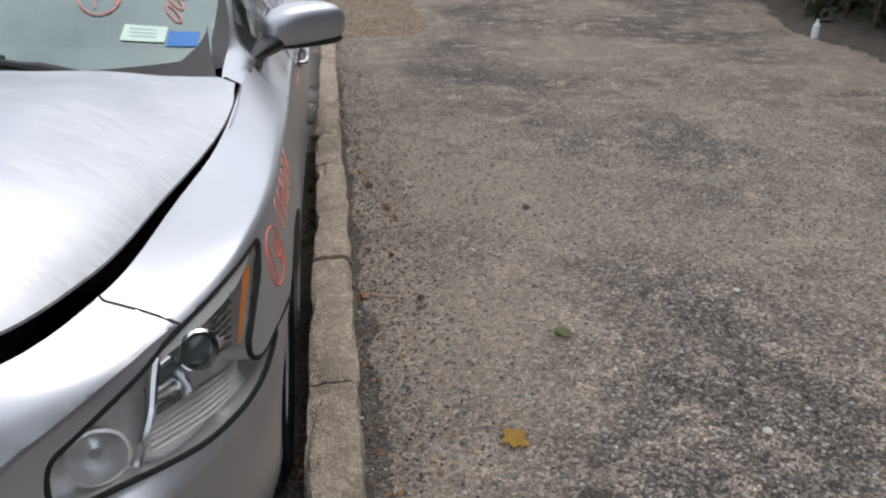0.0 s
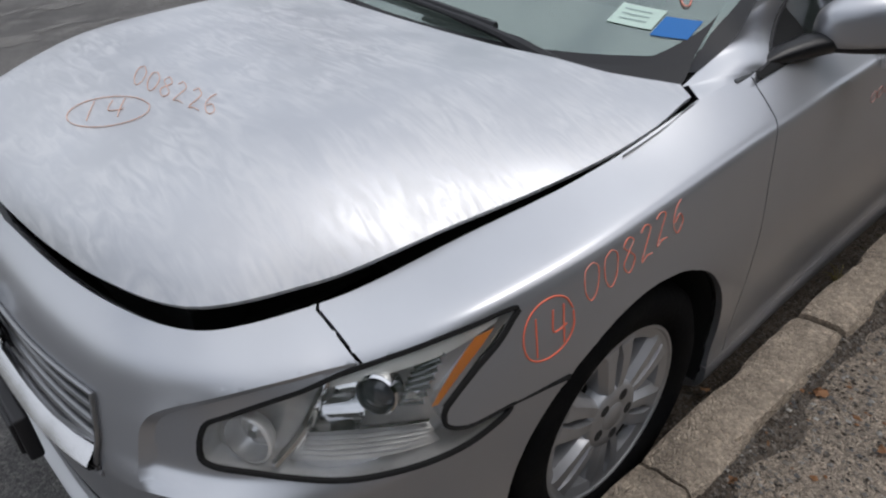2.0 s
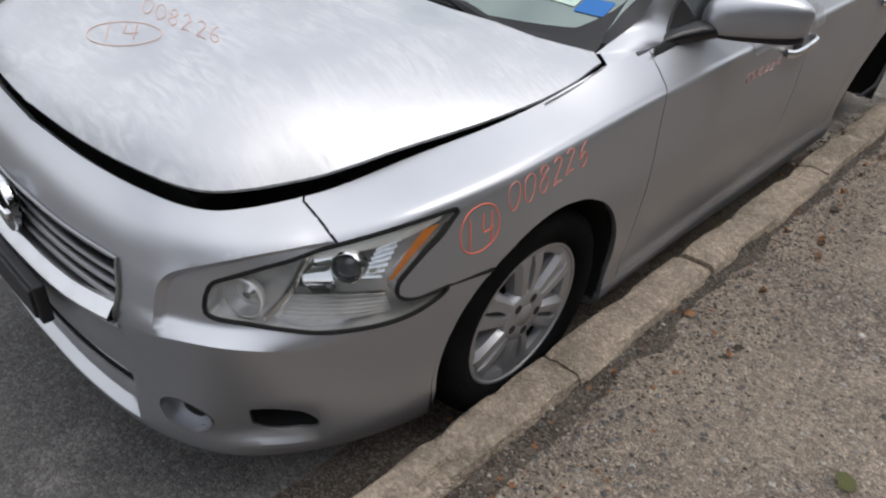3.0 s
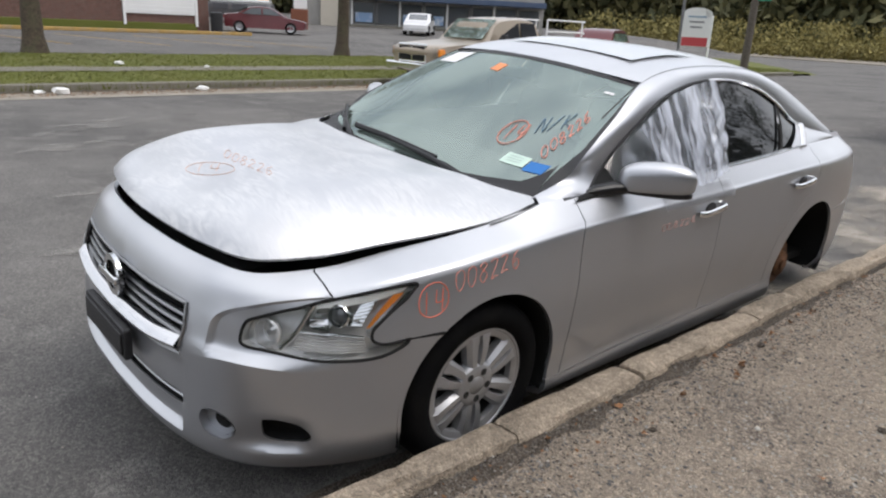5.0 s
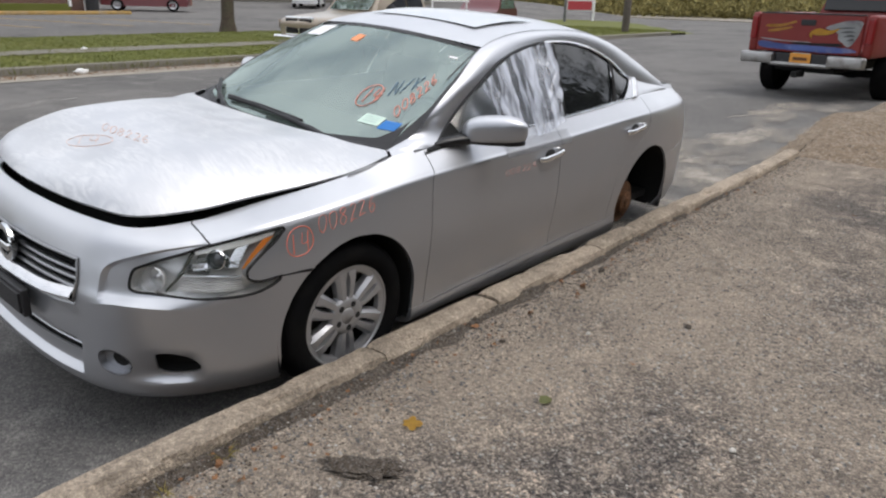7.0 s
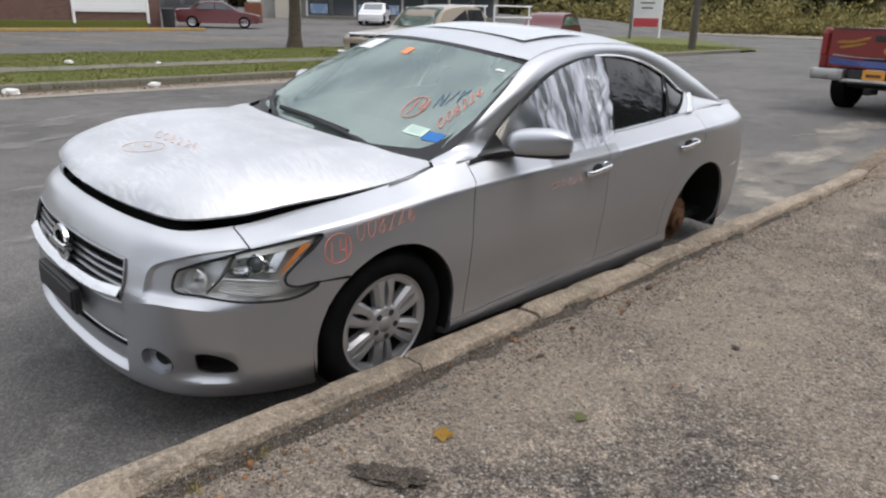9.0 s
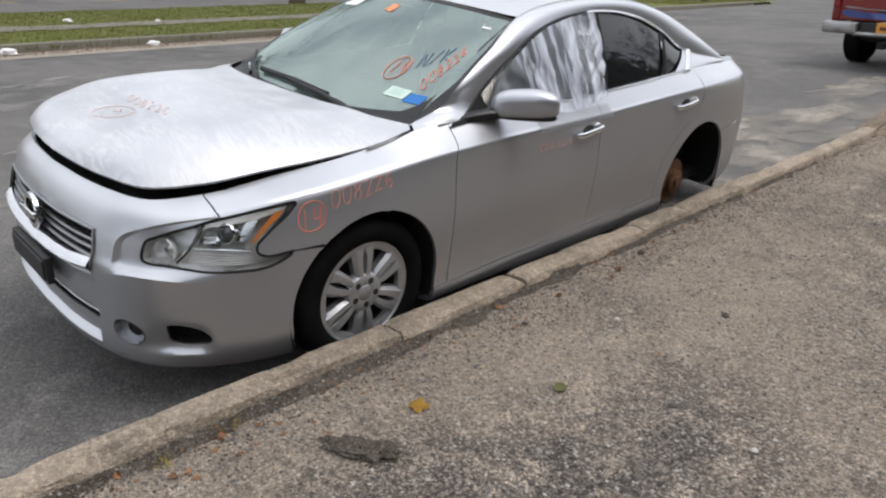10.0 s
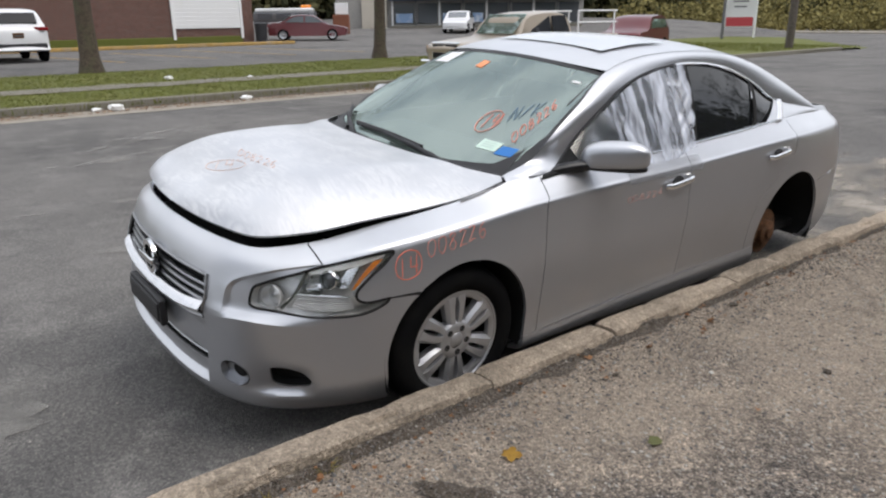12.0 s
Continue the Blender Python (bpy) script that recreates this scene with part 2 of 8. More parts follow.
def film_material():
    """Crumpled clear plastic film: partly see-through, milky and shiny."""
    m = bpy.data.materials.new("plastic_film")
    m.use_nodes = True
    n, l = m.node_tree.nodes, m.node_tree.links
    b, out = n.get("Principled BSDF"), n.get("Material Output")
    b.inputs["Base Color"].default_value = (0.66, 0.70, 0.79, 1)
    b.inputs["Roughness"].default_value = 0.14
    tr, mx, tc, nz, mr = (n.new("ShaderNode" + k) for k in ("BsdfTransparent", "MixShader", "TexCoord", "TexNoise", "MapRange"))
    mp = n.new("ShaderNodeMapping")
    mp.inputs["Scale"].default_value, mp.inputs["Rotation"].default_value = (2, 15, 2.6), (radians(-12), 0, 0)
    nz.inputs["Scale"].default_value, nz.inputs["Detail"].default_value, nz.inputs["Distortion"].default_value = 1.0, 5.0, 0.6
    mr.inputs["From Min"].default_value, mr.inputs["From Max"].default_value, mr.inputs["To Min"].default_value, mr.inputs["To Max"].default_value = 0.37, 0.60, 0.16, 0.86
    l.new(tc.outputs["Object"], mp.inputs["Vector"])
    l.new(mp.outputs["Vector"], nz.inputs["Vector"])
    l.new(nz.outputs["Fac"], mr.inputs["Value"])
    # stretched thin, and clearer, at its front end
    sep, thin_, mul = n.new("ShaderNodeSeparateXYZ"), n.new("ShaderNodeMapRange"), n.new("ShaderNodeMath")
    thin_.inputs["From Min"].default_value, thin_.inputs["From Max"].default_value, thin_.inputs["To Min"].default_value = 0.90, 1.22, 0.22
    mul.operation = "MULTIPLY"
    l.new(tc.outputs["Object"], sep.inputs[0])
    l.new(sep.outputs["Y"], thin_.inputs["Value"])
    l.new(mr.outputs["Result"], mul.inputs[0])
    l.new(thin_.outputs["Result"], mul.inputs[1])
    l.new(mul.outputs[0], mx.inputs[0])
    l.new(tr.outputs[0], mx.inputs[1])
    l.new(b.outputs[0], mx.inputs[2])
    l.new(mx.outputs[0], out.inputs["Surface"])
    return m


FILM = film_material()
TAPE = thin_glass("clear_tape", (0.97, 0.97, 0.97), 0.12, 1.22, dust=0.34, dust_col=(0.62, 0.64, 0.68))

# ---- mesh helpers ----
def link_mesh(name, verts, faces, material, parent=None, label="", smooth=False):
    me = bpy.data.meshes.new(name)
    me.from_pydata([tuple(v) for v in verts], [], faces)
    me.validate()
    if smooth:
        me.polygons.foreach_set("use_smooth", [True] * len(me.polygons))
    me.materials.append(material)
    ob = new(name, me)
    if parent:
        ob.parent = parent
    if label:
        tagged(ob, label)
    return ob


def part(name, bm, material, parent=None, label="", smooth=False, sharp=40):
    bmesh.ops.recalc_face_normals(bm, faces=bm.faces)
    me = bpy.data.meshes.new(name)
    for f in bm.faces:
        f.smooth = smooth
    if smooth:
        for e in bm.edges:
            if len(e.link_faces) == 2 and e.calc_face_angle(0) > radians(sharp):
                e.smooth = False
    bm.to_mesh(me)
    bm.free()
    me.materials.append(material)
    ob = new(name, me)
    if parent:
        ob.parent = parent
    if label:
        tagged(ob, label)
    return ob


def empty(name, m=None, label="", category="", group="", kind=""):
    ob = new(name)
    ob.empty_display_size = 0.1
    if m is not None:
        ob.matrix_world = m
    return tagged(ob, label, category, group, kind)


def box_bm(sx, sy, sz, at=(0, 0, 0), bevel=0.0, turn=None, seg=2, bm=None):
    own = bmesh.new()
    bmesh.ops.create_cube(own, size=1.0, matrix=Matrix.Diagonal((sx, sy, sz, 1)))
    if bevel:
        bmesh.ops.bevel(own, geom=own.edges[:], offset=bevel, segments=seg, affect="EDGES", profile=0.5)
    own.transform(Matrix.Translation(at) @ (turn.to_4x4() if turn else Matrix()))
    return join_bm(bm, own)


def join_bm(bm, own):
    if bm is None:
        return own
    tmp = bpy.data.meshes.new("tmp")
    own.to_mesh(tmp)
    own.free()
    bm.from_mesh(tmp)
    bpy.data.meshes.remove(tmp)
    return bm


def catmull(pts, n=8, closed=False):
    p = [np.array(q, float) for q in pts]
    out, m = [], len(p)
    for i in range(m if closed else m - 1):
        a = p[(i - 1) % m] if closed or i > 0 else 2 * p[0] - p[1]
        b, c = p[i], p[(i + 1) % m]
        d = p[(i + 2) % m] if closed or i + 2 < m else 2 * p[-1] - p[-2]
        for k in range(n):
            t = k / n
            out.append(0.5 * (2 * b + (c - a) * t + (2 * a - 5 * b + 4 * c - d) * t * t + (3 * b - a - 3 * c + d) * t ** 3))
    if not closed:
        out.append(p[-1])
    return out


def tube_bm(path, radius, sides=8, closed=False, bm=None, flat=1.0):
    """A swept tube; radius may be a number or one per point."""
    own = bm or bmesh.new()
    P = [Vector(q) for q in path]
    rings = []
    for i, q in enumerate(P):
        a = P[(i - 1) % len(P)] if closed or i else q
        b = P[(i + 1) % len(P)] if closed or i + 1 < len(P) else q
        d = (b - a).normalized()
        up = Vector((0, 0, 1)) if abs(d.z) < 0.95 else Vector((1, 0, 0))
        u = d.cross(up).normalized()
        w = u.cross(d)
        r = radius[i] if isinstance(radius, (list, tuple)) else radius
        rings.append([own.verts.new(q + (u * math.cos(k * math.tau / sides) + w * math.sin(k * math.tau / sides) * flat) * r) for k in range(sides)])
    for i in range(len(P) - (0 if closed else 1)):
        A, B = rings[i], rings[(i + 1) % len(P)]
        for k in range(sides):
            own.faces.new((A[k], A[(k + 1) % sides], B[(k + 1) % sides], B[k]))
    if not closed:
        own.faces.new(rings[0])
        own.faces.new(rings[-1][::-1])
    return own


def lathe_bm(profile, steps=48, axis="x", bm=None):
    """A turned body: profile of (along the axis, radius)."""
    own = bm or bmesh.new()
    rings = []
    for a, r in profile:
        ring = []
        for k in range(steps):
            t = k * math.tau / steps
            c, s = r * math.cos(t), r * math.sin(t)
            ring.append(own.verts.new((a, c, s) if axis == "x" else (c, s, a)))
        rings.append(ring)
    for A, B in zip(rings, rings[1:]):
        for k in range(steps):
            own.faces.new((A[k], A[(k + 1) % steps], B[(k + 1) % steps], B[k]))
    return own


def patch(rows, name, material, parent, label="", thick=0.0, smooth=True):
    """A surface through rows of points of equal number."""
    bm = bmesh.new()
    V = [[bm.verts.new(tuple(q)) for q in r] for r in rows]
    for A, B in zip(V, V[1:]):
        for k in range(len(A) - 1):
            bm.faces.new((A[k], A[k + 1], B[k + 1], B[k]))
    bmesh.ops.remove_doubles(bm, verts=bm.verts, dist=1e-5)
    if thick:
        bm.normal_update()
        bmesh.ops.solidify(bm, geom=bm.faces[:], thickness=thick)
    return part(name, bm, material, parent, label, smooth)

# ---- ground ----
def ground_mat(name, cols, scales, rough=0.95, bump=0.5, bump_scale=60, stones=0.0, stone_scale=70.0, patch_scale=0.5, patch_col=(0.1, 0.1, 0.1), patch_amt=0.5):
    """Three noise scales over a base colour, with small stones picked out by cells."""
    m = mat(name, cols[0], rough, grain=0.45, grain_scale=scales[0], stain=patch_amt, stain_scale=patch_scale, stain_col=patch_col, bump=0)
    n, l = m.node_tree.nodes, m.node_tree.links
    b = n.get("Principled BSDF")
    tc = n.new("ShaderNodeTexCoord")
    vor = n.new("ShaderNodeTexVoronoi")
    vor.inputs["Scale"].default_value = stone_scale
    l.new(tc.outputs["Object"], vor.inputs["Vector"])
    src = b.inputs["Base Color"].links[0].from_socket
    sep = n.new("ShaderNodeSeparateColor")
    l.new(vor.outputs["Color"], sep.inputs["Color"])
    for k, (lo, hi, col) in enumerate(((0.80, 0.84, cols[1]), (0.0, 0.0, cols[2]))):
        mr = n.new("ShaderNodeMapRange")
        if k == 0:
            mr.inputs["From Min"].default_value, mr.inputs["From Max"].default_value = 0.74, 0.80
        else:
            mr.inputs["From Min"].default_value, mr.inputs["From Max"].default_value = 0.24, 0.16
        mr.inputs["To Max"].default_value = stones
        l.new(sep.outputs["Red"], mr.inputs["Value"])
        mx = n.new("ShaderNodeMix")
        mx.data_type = "RGBA"
        l.new(mr.outputs["Result"], mx.inputs["Factor"])
        l.new(src, mx.inputs["A"])
        mx.inputs["B"].default_value = (*col, 1)
        src = mx.outputs["Result"]
    l.new(src, b.inputs["Base Color"])
    nz = n.new("ShaderNodeTexNoise")
    nz.inputs["Scale"].default_value, nz.inputs["Detail"].default_value = bump_scale, 8.0
    l.new(tc.outputs["Object"], nz.inputs["Vector"])
    sub = n.new("ShaderNodeMath")
    sub.operation = "SUBTRACT"
    l.new(nz.outputs["Fac"], sub.inputs[0])
    l.new(vor.outputs["Distance"], sub.inputs[1])
    bp = n.new("ShaderNodeBump")
    bp.inputs["Strength"].default_value, bp.inputs["Distance"].default_value = bump, 0.012
    l.new(sub.outputs[0], bp.inputs["Height"])
    l.new(bp.outputs["Normal"], b.inputs["Normal"])
    return m


def stony(name, sandy, dark, patch, cells, contrast, speck=0.5, bump=0.8, strip=None):
    """Packed grit: two tones in soft patches, each stone with a shade of its own."""
    m = bpy.data.materials.new(name)
    m.use_nodes = True
    n, l = m.node_tree.nodes, m.node_tree.links
    b = n.get("Principled BSDF")
    b.inputs["Roughness"].default_value, b.inputs["Specular IOR Level"].default_value = 0.93, 0.25
    tc = n.new("ShaderNodeTexCoord")

    def noise_(scale, detail, lo, hi):
        t, r = n.new("ShaderNodeTexNoise"), n.new("ShaderNodeMapRange")
        t.inputs["Scale"].default_value, t.inputs["Detail"].default_value, t.inputs["Roughness"].default_value = scale, detail, 0.62
        r.inputs["From Min"].default_value, r.inputs["From Max"].default_value = lo, hi
        l.new(tc.outputs["Object"], t.inputs["Vector"])
        l.new(t.outputs["Fac"], r.inputs["Value"])
        return r.outputs["Result"]

    def mix(a, b_, fac, kind="MIX"):
        x = n.new("ShaderNodeMix")
        x.data_type, x.blend_type = "RGBA", kind
        for sock, v in (("A", a), ("B", b_), ("Factor", fac)):
            if hasattr(v, "links"):
                l.new(v, x.inputs[sock])
            else:
                x.inputs[sock].default_value = v if sock == "Factor" else (*v, 1)
        return x.outputs["Result"]

    where = noise_(patch, 9.0, 0.44, 0.64)
    if strip:                            # fine sand lies along one side, coarse grit farther out
        sx, far_, add = n.new("ShaderNodeSeparateXYZ"), n.new("ShaderNodeMapRange"), n.new("ShaderNodeMath")
        l.new(tc.outputs["Object"], sx.inputs[0])
        l.new(sx.outputs["X"], far_.inputs["Value"])
        far_.inputs["From Min"].default_value, far_.inputs["From Max"].default_value = strip
        far_.inputs["To Min"].default_value, far_.inputs["To Max"].default_value = -0.45, 0.22
        add.use_clamp = True
        l.new(where, add.inputs[0])
        l.new(far_.outputs["Result"], add.inputs[1])
        where = add.outputs[0]
    col = mix(sandy, dark, where)
    col = mix(col, tuple(c * 1.25 for c in sandy), noise_(patch * 6.5, 8.0, 0.50, 0.72))
    col = mix(col, tuple(c * 0.6 for c in dark), noise_(patch * 4.3, 8.0, 0.58, 0.86))
    heights = []
    for k, c in enumerate(cells):
        v, r = n.new("ShaderNodeTexVoronoi"), n.new("ShaderNodeValToRGB")
        v.inputs["Scale"].default_value = c
        l.new(tc.outputs["Object"], v.inputs["Vector"])
        sp = n.new("ShaderNodeSeparateColor")
        l.new(v.outputs["Color"], sp.inputs["Color"])
        e = r.color_ramp.elements
        e[0].position, e[0].color = 0.0, (1 - 0.75 * contrast, 1 - 0.75 * contrast, 1 - 0.72 * contrast, 1)
        e[1].position, e[1].color = 1.0, (1 + 1.1 * contrast, 1 + 1.05 * contrast, 1 + contrast, 1)
        k2 = e.new(0.55)
        k2.color = (1, 1, 1, 1)
        l.new(sp.outputs["Red"], r.inputs["Fac"])
        amt = n.new("ShaderNodeMapRange")
        amt.inputs["To Min"].default_value, amt.inputs["To Max"].default_value = speck, 1.0
        l.new(where, amt.inputs["Value"])
        col = mix(col, r.outputs["Color"], amt.outputs["Result"], "MULTIPLY")
        heights.append(v.outputs["Distance"])
    l.new(col, b.inputs["Base Color"])
    fine = n.new("ShaderNodeTexNoise")
    fine.inputs["Scale"].default_value, fine.inputs["Detail"].default_value = cells[0] * 0.8, 8.0
    l.new(tc.outputs["Object"], fine.inputs["Vector"])
    h = fine.outputs["Fac"]
    for d in heights:
        sub = n.new("ShaderNodeMath")
        sub.operation = "SUBTRACT"
        l.new(h, sub.inputs[0])
        l.new(d, sub.inputs[1])
        h = sub.outputs[0]
    bp = n.new("ShaderNodeBump")
    bp.inputs["Strength"].default_value, bp.inputs["Distance"].default_value = bump, 0.012
    l.new(h, bp.inputs["Height"])
    l.new(bp.outputs["Normal"], b.inputs["Normal"])
    return m


ASPHALT = stony("asphalt", (0.150, 0.144, 0.136), (0.100, 0.097, 0.093), 0.30, (95, 210), 0.34, 0.8, 0.4)
GRAVEL = stony("gravel", (0.40, 0.332, 0.262), (0.172, 0.150, 0.130), 0.75, (88, 185), 0.74, 0.40, 1.0, (1.15, 2.3))
CONCRETE = stony("kerb_concrete", (0.43, 0.355, 0.275), (0.27, 0.225, 0.175), 2.2, (80, 190), 0.27, 0.8, 0.7)
SOIL = ground_mat("dark_soil", ((0.088, 0.068, 0.050), (0.19, 0.17, 0.15), (0.028, 0.025, 0.022)), (70,), 0.95, 0.7, 160, 0.7, 170, 6.0, (0.17, 0.14, 0.11), 0.7)
GRASS = mat("grass", (0.105, 0.118, 0.018), 0.9, grain=0.25, grain_scale=28, stain=0.4, stain_scale=0.8, stain_col=(0.15, 0.135, 0.04), bump=0.6, bump_scale=40)
SAND = mat("sandy_dust", (0.33, 0.295, 0.245), 0.95, grain=0.5, grain_scale=50, stain=0.5, stain_scale=4, stain_col=(0.15, 0.14, 0.12), bump=0.4, bump_scale=90)



def smooth(a, b, x):
    t = min(1, max(0, (x - a) / (b - a)))
    return t * t * (3 - 2 * t)


def road_z(x, y):
    """The street, which climbs a little towards the crossing on the yard's side."""
    return 0.26 * smooth(5.5, 9.6, y) * smooth(-9, -4, x) * (1 - smooth(24, 40, y))


def sheet(name, xs, ys, height, material, smooth_=True):
    V = [(x, y, height(x, y)) for x in xs for y in ys]
    n = len(ys)
    F = [(i * n + j, (i + 1) * n + j, (i + 1) * n + j + 1, i * n + j + 1) for i in range(len(xs) - 1) for j in range(n - 1)]
    return link_mesh(name, V, F, material, smooth=smooth_)


ground = sheet("ground", np.concatenate([[-900, -300, -100, -40], np.linspace(-20, 4, 49), [8, 20, 60, 200, 900]]),
               np.concatenate([[-900, -200, -50, -10], np.linspace(-4, 24, 57), np.linspace(26, 44, 10), [60, 100, 300, 900]]),
               lambda x, y: road_z(x, y) + (0.006 * noise.noise(Vector((x * 0.5, y * 0.5, 0))) - 0.006 if -12 < x < 0.5 else 0), ASPHALT)
tagged(ground, "weathered grey asphalt street running to the horizon", "road", kind="structure")


def yard_z(x, y):
    d = x - 1.05
    z = 0.152 + 0.012 * noise.noise(Vector((x * 0.9, y * 0.9, 0))) + 0.007 * noise.noise(Vector((x * 4, y * 4, 3))) + 0.003 * noise.noise(Vector((x * 14, y * 14, 7)))
    z -= 0.010 * math.exp(-(d / 0.12) ** 2)          # worn hollow along the kerb
    if y > 7.2:                                       # runs down to the street where the kerb ends
        z *= max(0.05, 1 - (y - 7.2) / 2.5 * max(0, 1 - (x - 1) / 6))
    return z + 0.26 * smooth(5.5, 9.6, y) * (1 - smooth(24, 40, y))


xs = np.concatenate([np.linspace(1.045, 3.6, 75), np.linspace(3.75, 8, 30), np.linspace(8.5, 90, 30)])
ys = np.concatenate([np.linspace(-60, -3.2, 20), np.linspace(-3.1, 5, 190), np.linspace(5.15, 14, 60), np.linspace(14.5, 70, 30)])
lot = sheet("ground_yard", xs, ys, yard_z, GRAVEL)
tagged(lot, "grey-brown gravel yard beside the kerb", "gravel", kind="structure")
def soil_z(x, y):
    """Dirt banked against the kerb, thinning out raggedly into the yard."""
    bank = 0.026 * math.exp(-((x - 1.05) / 0.045) ** 2) * (0.8 + 0.6 * noise.noise(Vector((y * 2.3, 1, 8))))
    thin_ = max(0, x - 1.075 - 0.05 * noise.noise(Vector((y * 1.7, 0, 5))) - 0.07 * noise.noise(Vector((y * 6, x * 6, 2))))
    return yard_z(x, y) + 0.006 + bank - thin_ * 0.35 + 0.008 * noise.noise(Vector((x * 25, y * 25, 1)))


dirt_z = lambda x, y: max(yard_z(x, y), soil_z(x, y))
soil = sheet("ground_soil_strip", np.linspace(1.055, 1.30, 24), np.linspace(-4, 7.4, 380), soil_z, SOIL)
tagged(soil, "dark soil strip behind the kerb", "soil", kind="structure")
gutter = sheet("ground_gutter", np.linspace(0.60, 0.935, 12), np.linspace(-4, 2.7, 110),
               lambda x, y: road_z(x, y) + 0.004 + 0.035 * max(0, (x - 0.74) / 0.2) ** 1.5 * (0.6 + 0.6 * noise.noise(Vector((x * 3, y * 3, 0)))) - 0.012 * (x < 0.66 + 0.12 * smooth(1.9, 2.7, y)), SOIL)
tagged(gutter, "dirt and leaf litter in the gutter", "dirt", kind="structure")

def dust_film(name, col, cover, scale):
    """A thin, broken layer of dust that lets the road show through."""
    m = mat(name, col, 0.95, grain=0.4, grain_scale=40, stain=0.4, stain_scale=3, stain_col=tuple(c * 0.75 for c in col))
    n, l = m.node_tree.nodes, m.node_tree.links
    tc, nz, mr, tr, mx, mp = (n.new("ShaderNode" + k) for k in ("TexCoord", "TexNoise", "MapRange", "BsdfTransparent", "MixShader", "Mapping"))
    mp.inputs["Scale"].default_value = (scale, scale * 0.7, 1)
    nz.inputs["Scale"].default_value, nz.inputs["Detail"].default_value, nz.inputs["Roughness"].default_value = 1.0, 6.0, 0.6
    mr.inputs["From Min"].default_value, mr.inputs["From Max"].default_value, mr.inputs["To Max"].default_value = 0.44, 0.66, cover
    l.new(tc.outputs["Object"], mp.inputs["Vector"])
    l.new(mp.outputs["Vector"], nz.inputs["Vector"])
    l.new(nz.outputs["Fac"], mr.inputs["Value"])
    l.new(mr.outputs["Result"], mx.inputs[0])
    l.new(tr.outputs[0], mx.inputs[1])
    l.new(n.get("Principled BSDF").outputs[0], mx.inputs[2])
    l.new(mx.outputs[0], n.get("Material Output").inputs["Surface"])
    return m


DRIFT = dust_film("sand_drift", (0.37, 0.33, 0.28), 0.95, 1.6)
sand_x = lambda y: 2.1 * smooth(2.0, 4.6, y) * (1 - 0.55 * smooth(6.0, 10.0, y)) + 0.12
drift = sheet("ground_sand_drift", np.linspace(0, 1, 24), np.linspace(1.7, 9.8, 120), lambda u, y: 0.0, DRIFT)
for v in drift.data.vertices:
    u, y = v.co.x, v.co.y
    x = 0.945 + 0.007 * y - sand_x(y) * (1 - u) * (1 + 0.35 * noise.noise(Vector((y * 1.3, 2, 0))))
    v.co = (x, y, road_z(x, y) - 0.012 + 0.030 * smooth(0.0, 0.75, u) + 0.007 * noise.noise(Vector((x * 4, y * 4, 1))) + 0.03 * smooth(0.85, 1, u))
tagged(drift, "pale sand drifted over the street behind the sedan", "sand", kind="structure")

# kerb, in stones with worn edges
kerb = empty("kerb", None, "worn concrete kerb with cracked joints", "kerb", kind="structure")
JOINTS = [-7.4, -5.6, -3.9, -2.35, 0.05, 0.85, 1.95, 3.1, 3.95, 4.75, 6.1]
for a, b in zip(JOINTS, JOINTS[1:]):
    own = bmesh.new()
    n = max(8, int((b - a) / 0.035))
    ring = []
    prof_k = [(0.914, -0.05), (0.915, 0.09), (0.917, 0.184), (0.922, 0.198), (0.934, 0.203), (0.965, 0.205), (1.0, 0.205), (1.036, 0.203), (1.052, 0.196), (1.060, 0.165), (1.061, -0.05)]
    tilt, sink, shift = random.uniform(-0.006, 0.006), random.uniform(-0.008, 0.003), random.uniform(-0.006, 0.006)
    far = max(0.0, (a - 4.5) / 3) * 0.02
    for i in range(n + 1):
        t = i / n
        y = a + 0.005 + (b - a - 0.010) * t
        end = 0.022 * math.exp(-min(t, 1 - t) * (b - a) / 0.018) * (0.7 + 0.6 * noise.noise(Vector((a * 3, t, 4))))
        row = []
        for k, (x, z) in enumerate(prof_k):
            w = noise.noise(Vector((x * 20, y * 5, z * 20 + 2))) * 0.008 + noise.noise(Vector((x * 40, y * 22, z * 30))) * 0.005
            chip = max(0, noise.noise(Vector((y * 3.1, k * 0.4, 9))) - 0.12) * 0.05 + max(0, noise.noise(Vector((y * 9, k * 0.5, 3))) - 0.2) * 0.03 if k in (2, 3, 4, 7, 8) else 0
            row.append(own.verts.new((x + 0.007 * y + shift + w + far * 2 + (chip if k < 5 else -chip), y, z + road_z(x, y) + (sink + tilt * (t - 0.5) * 2 + w * 0.8 - end - chip * 0.6 - far if z > 0.1 else 0))))
        ring.append(row)
    for A, B in zip(ring, ring[1:]):
        for k in range(len(A) - 1):
            own.faces.new((A[k], A[k + 1], B[k + 1], B[k]))
    own.faces.new(ring[0])
    own.faces.new(ring[-1][::-1])
    part("kerb_stone", own, CONCRETE, kerb, "", True, 32)

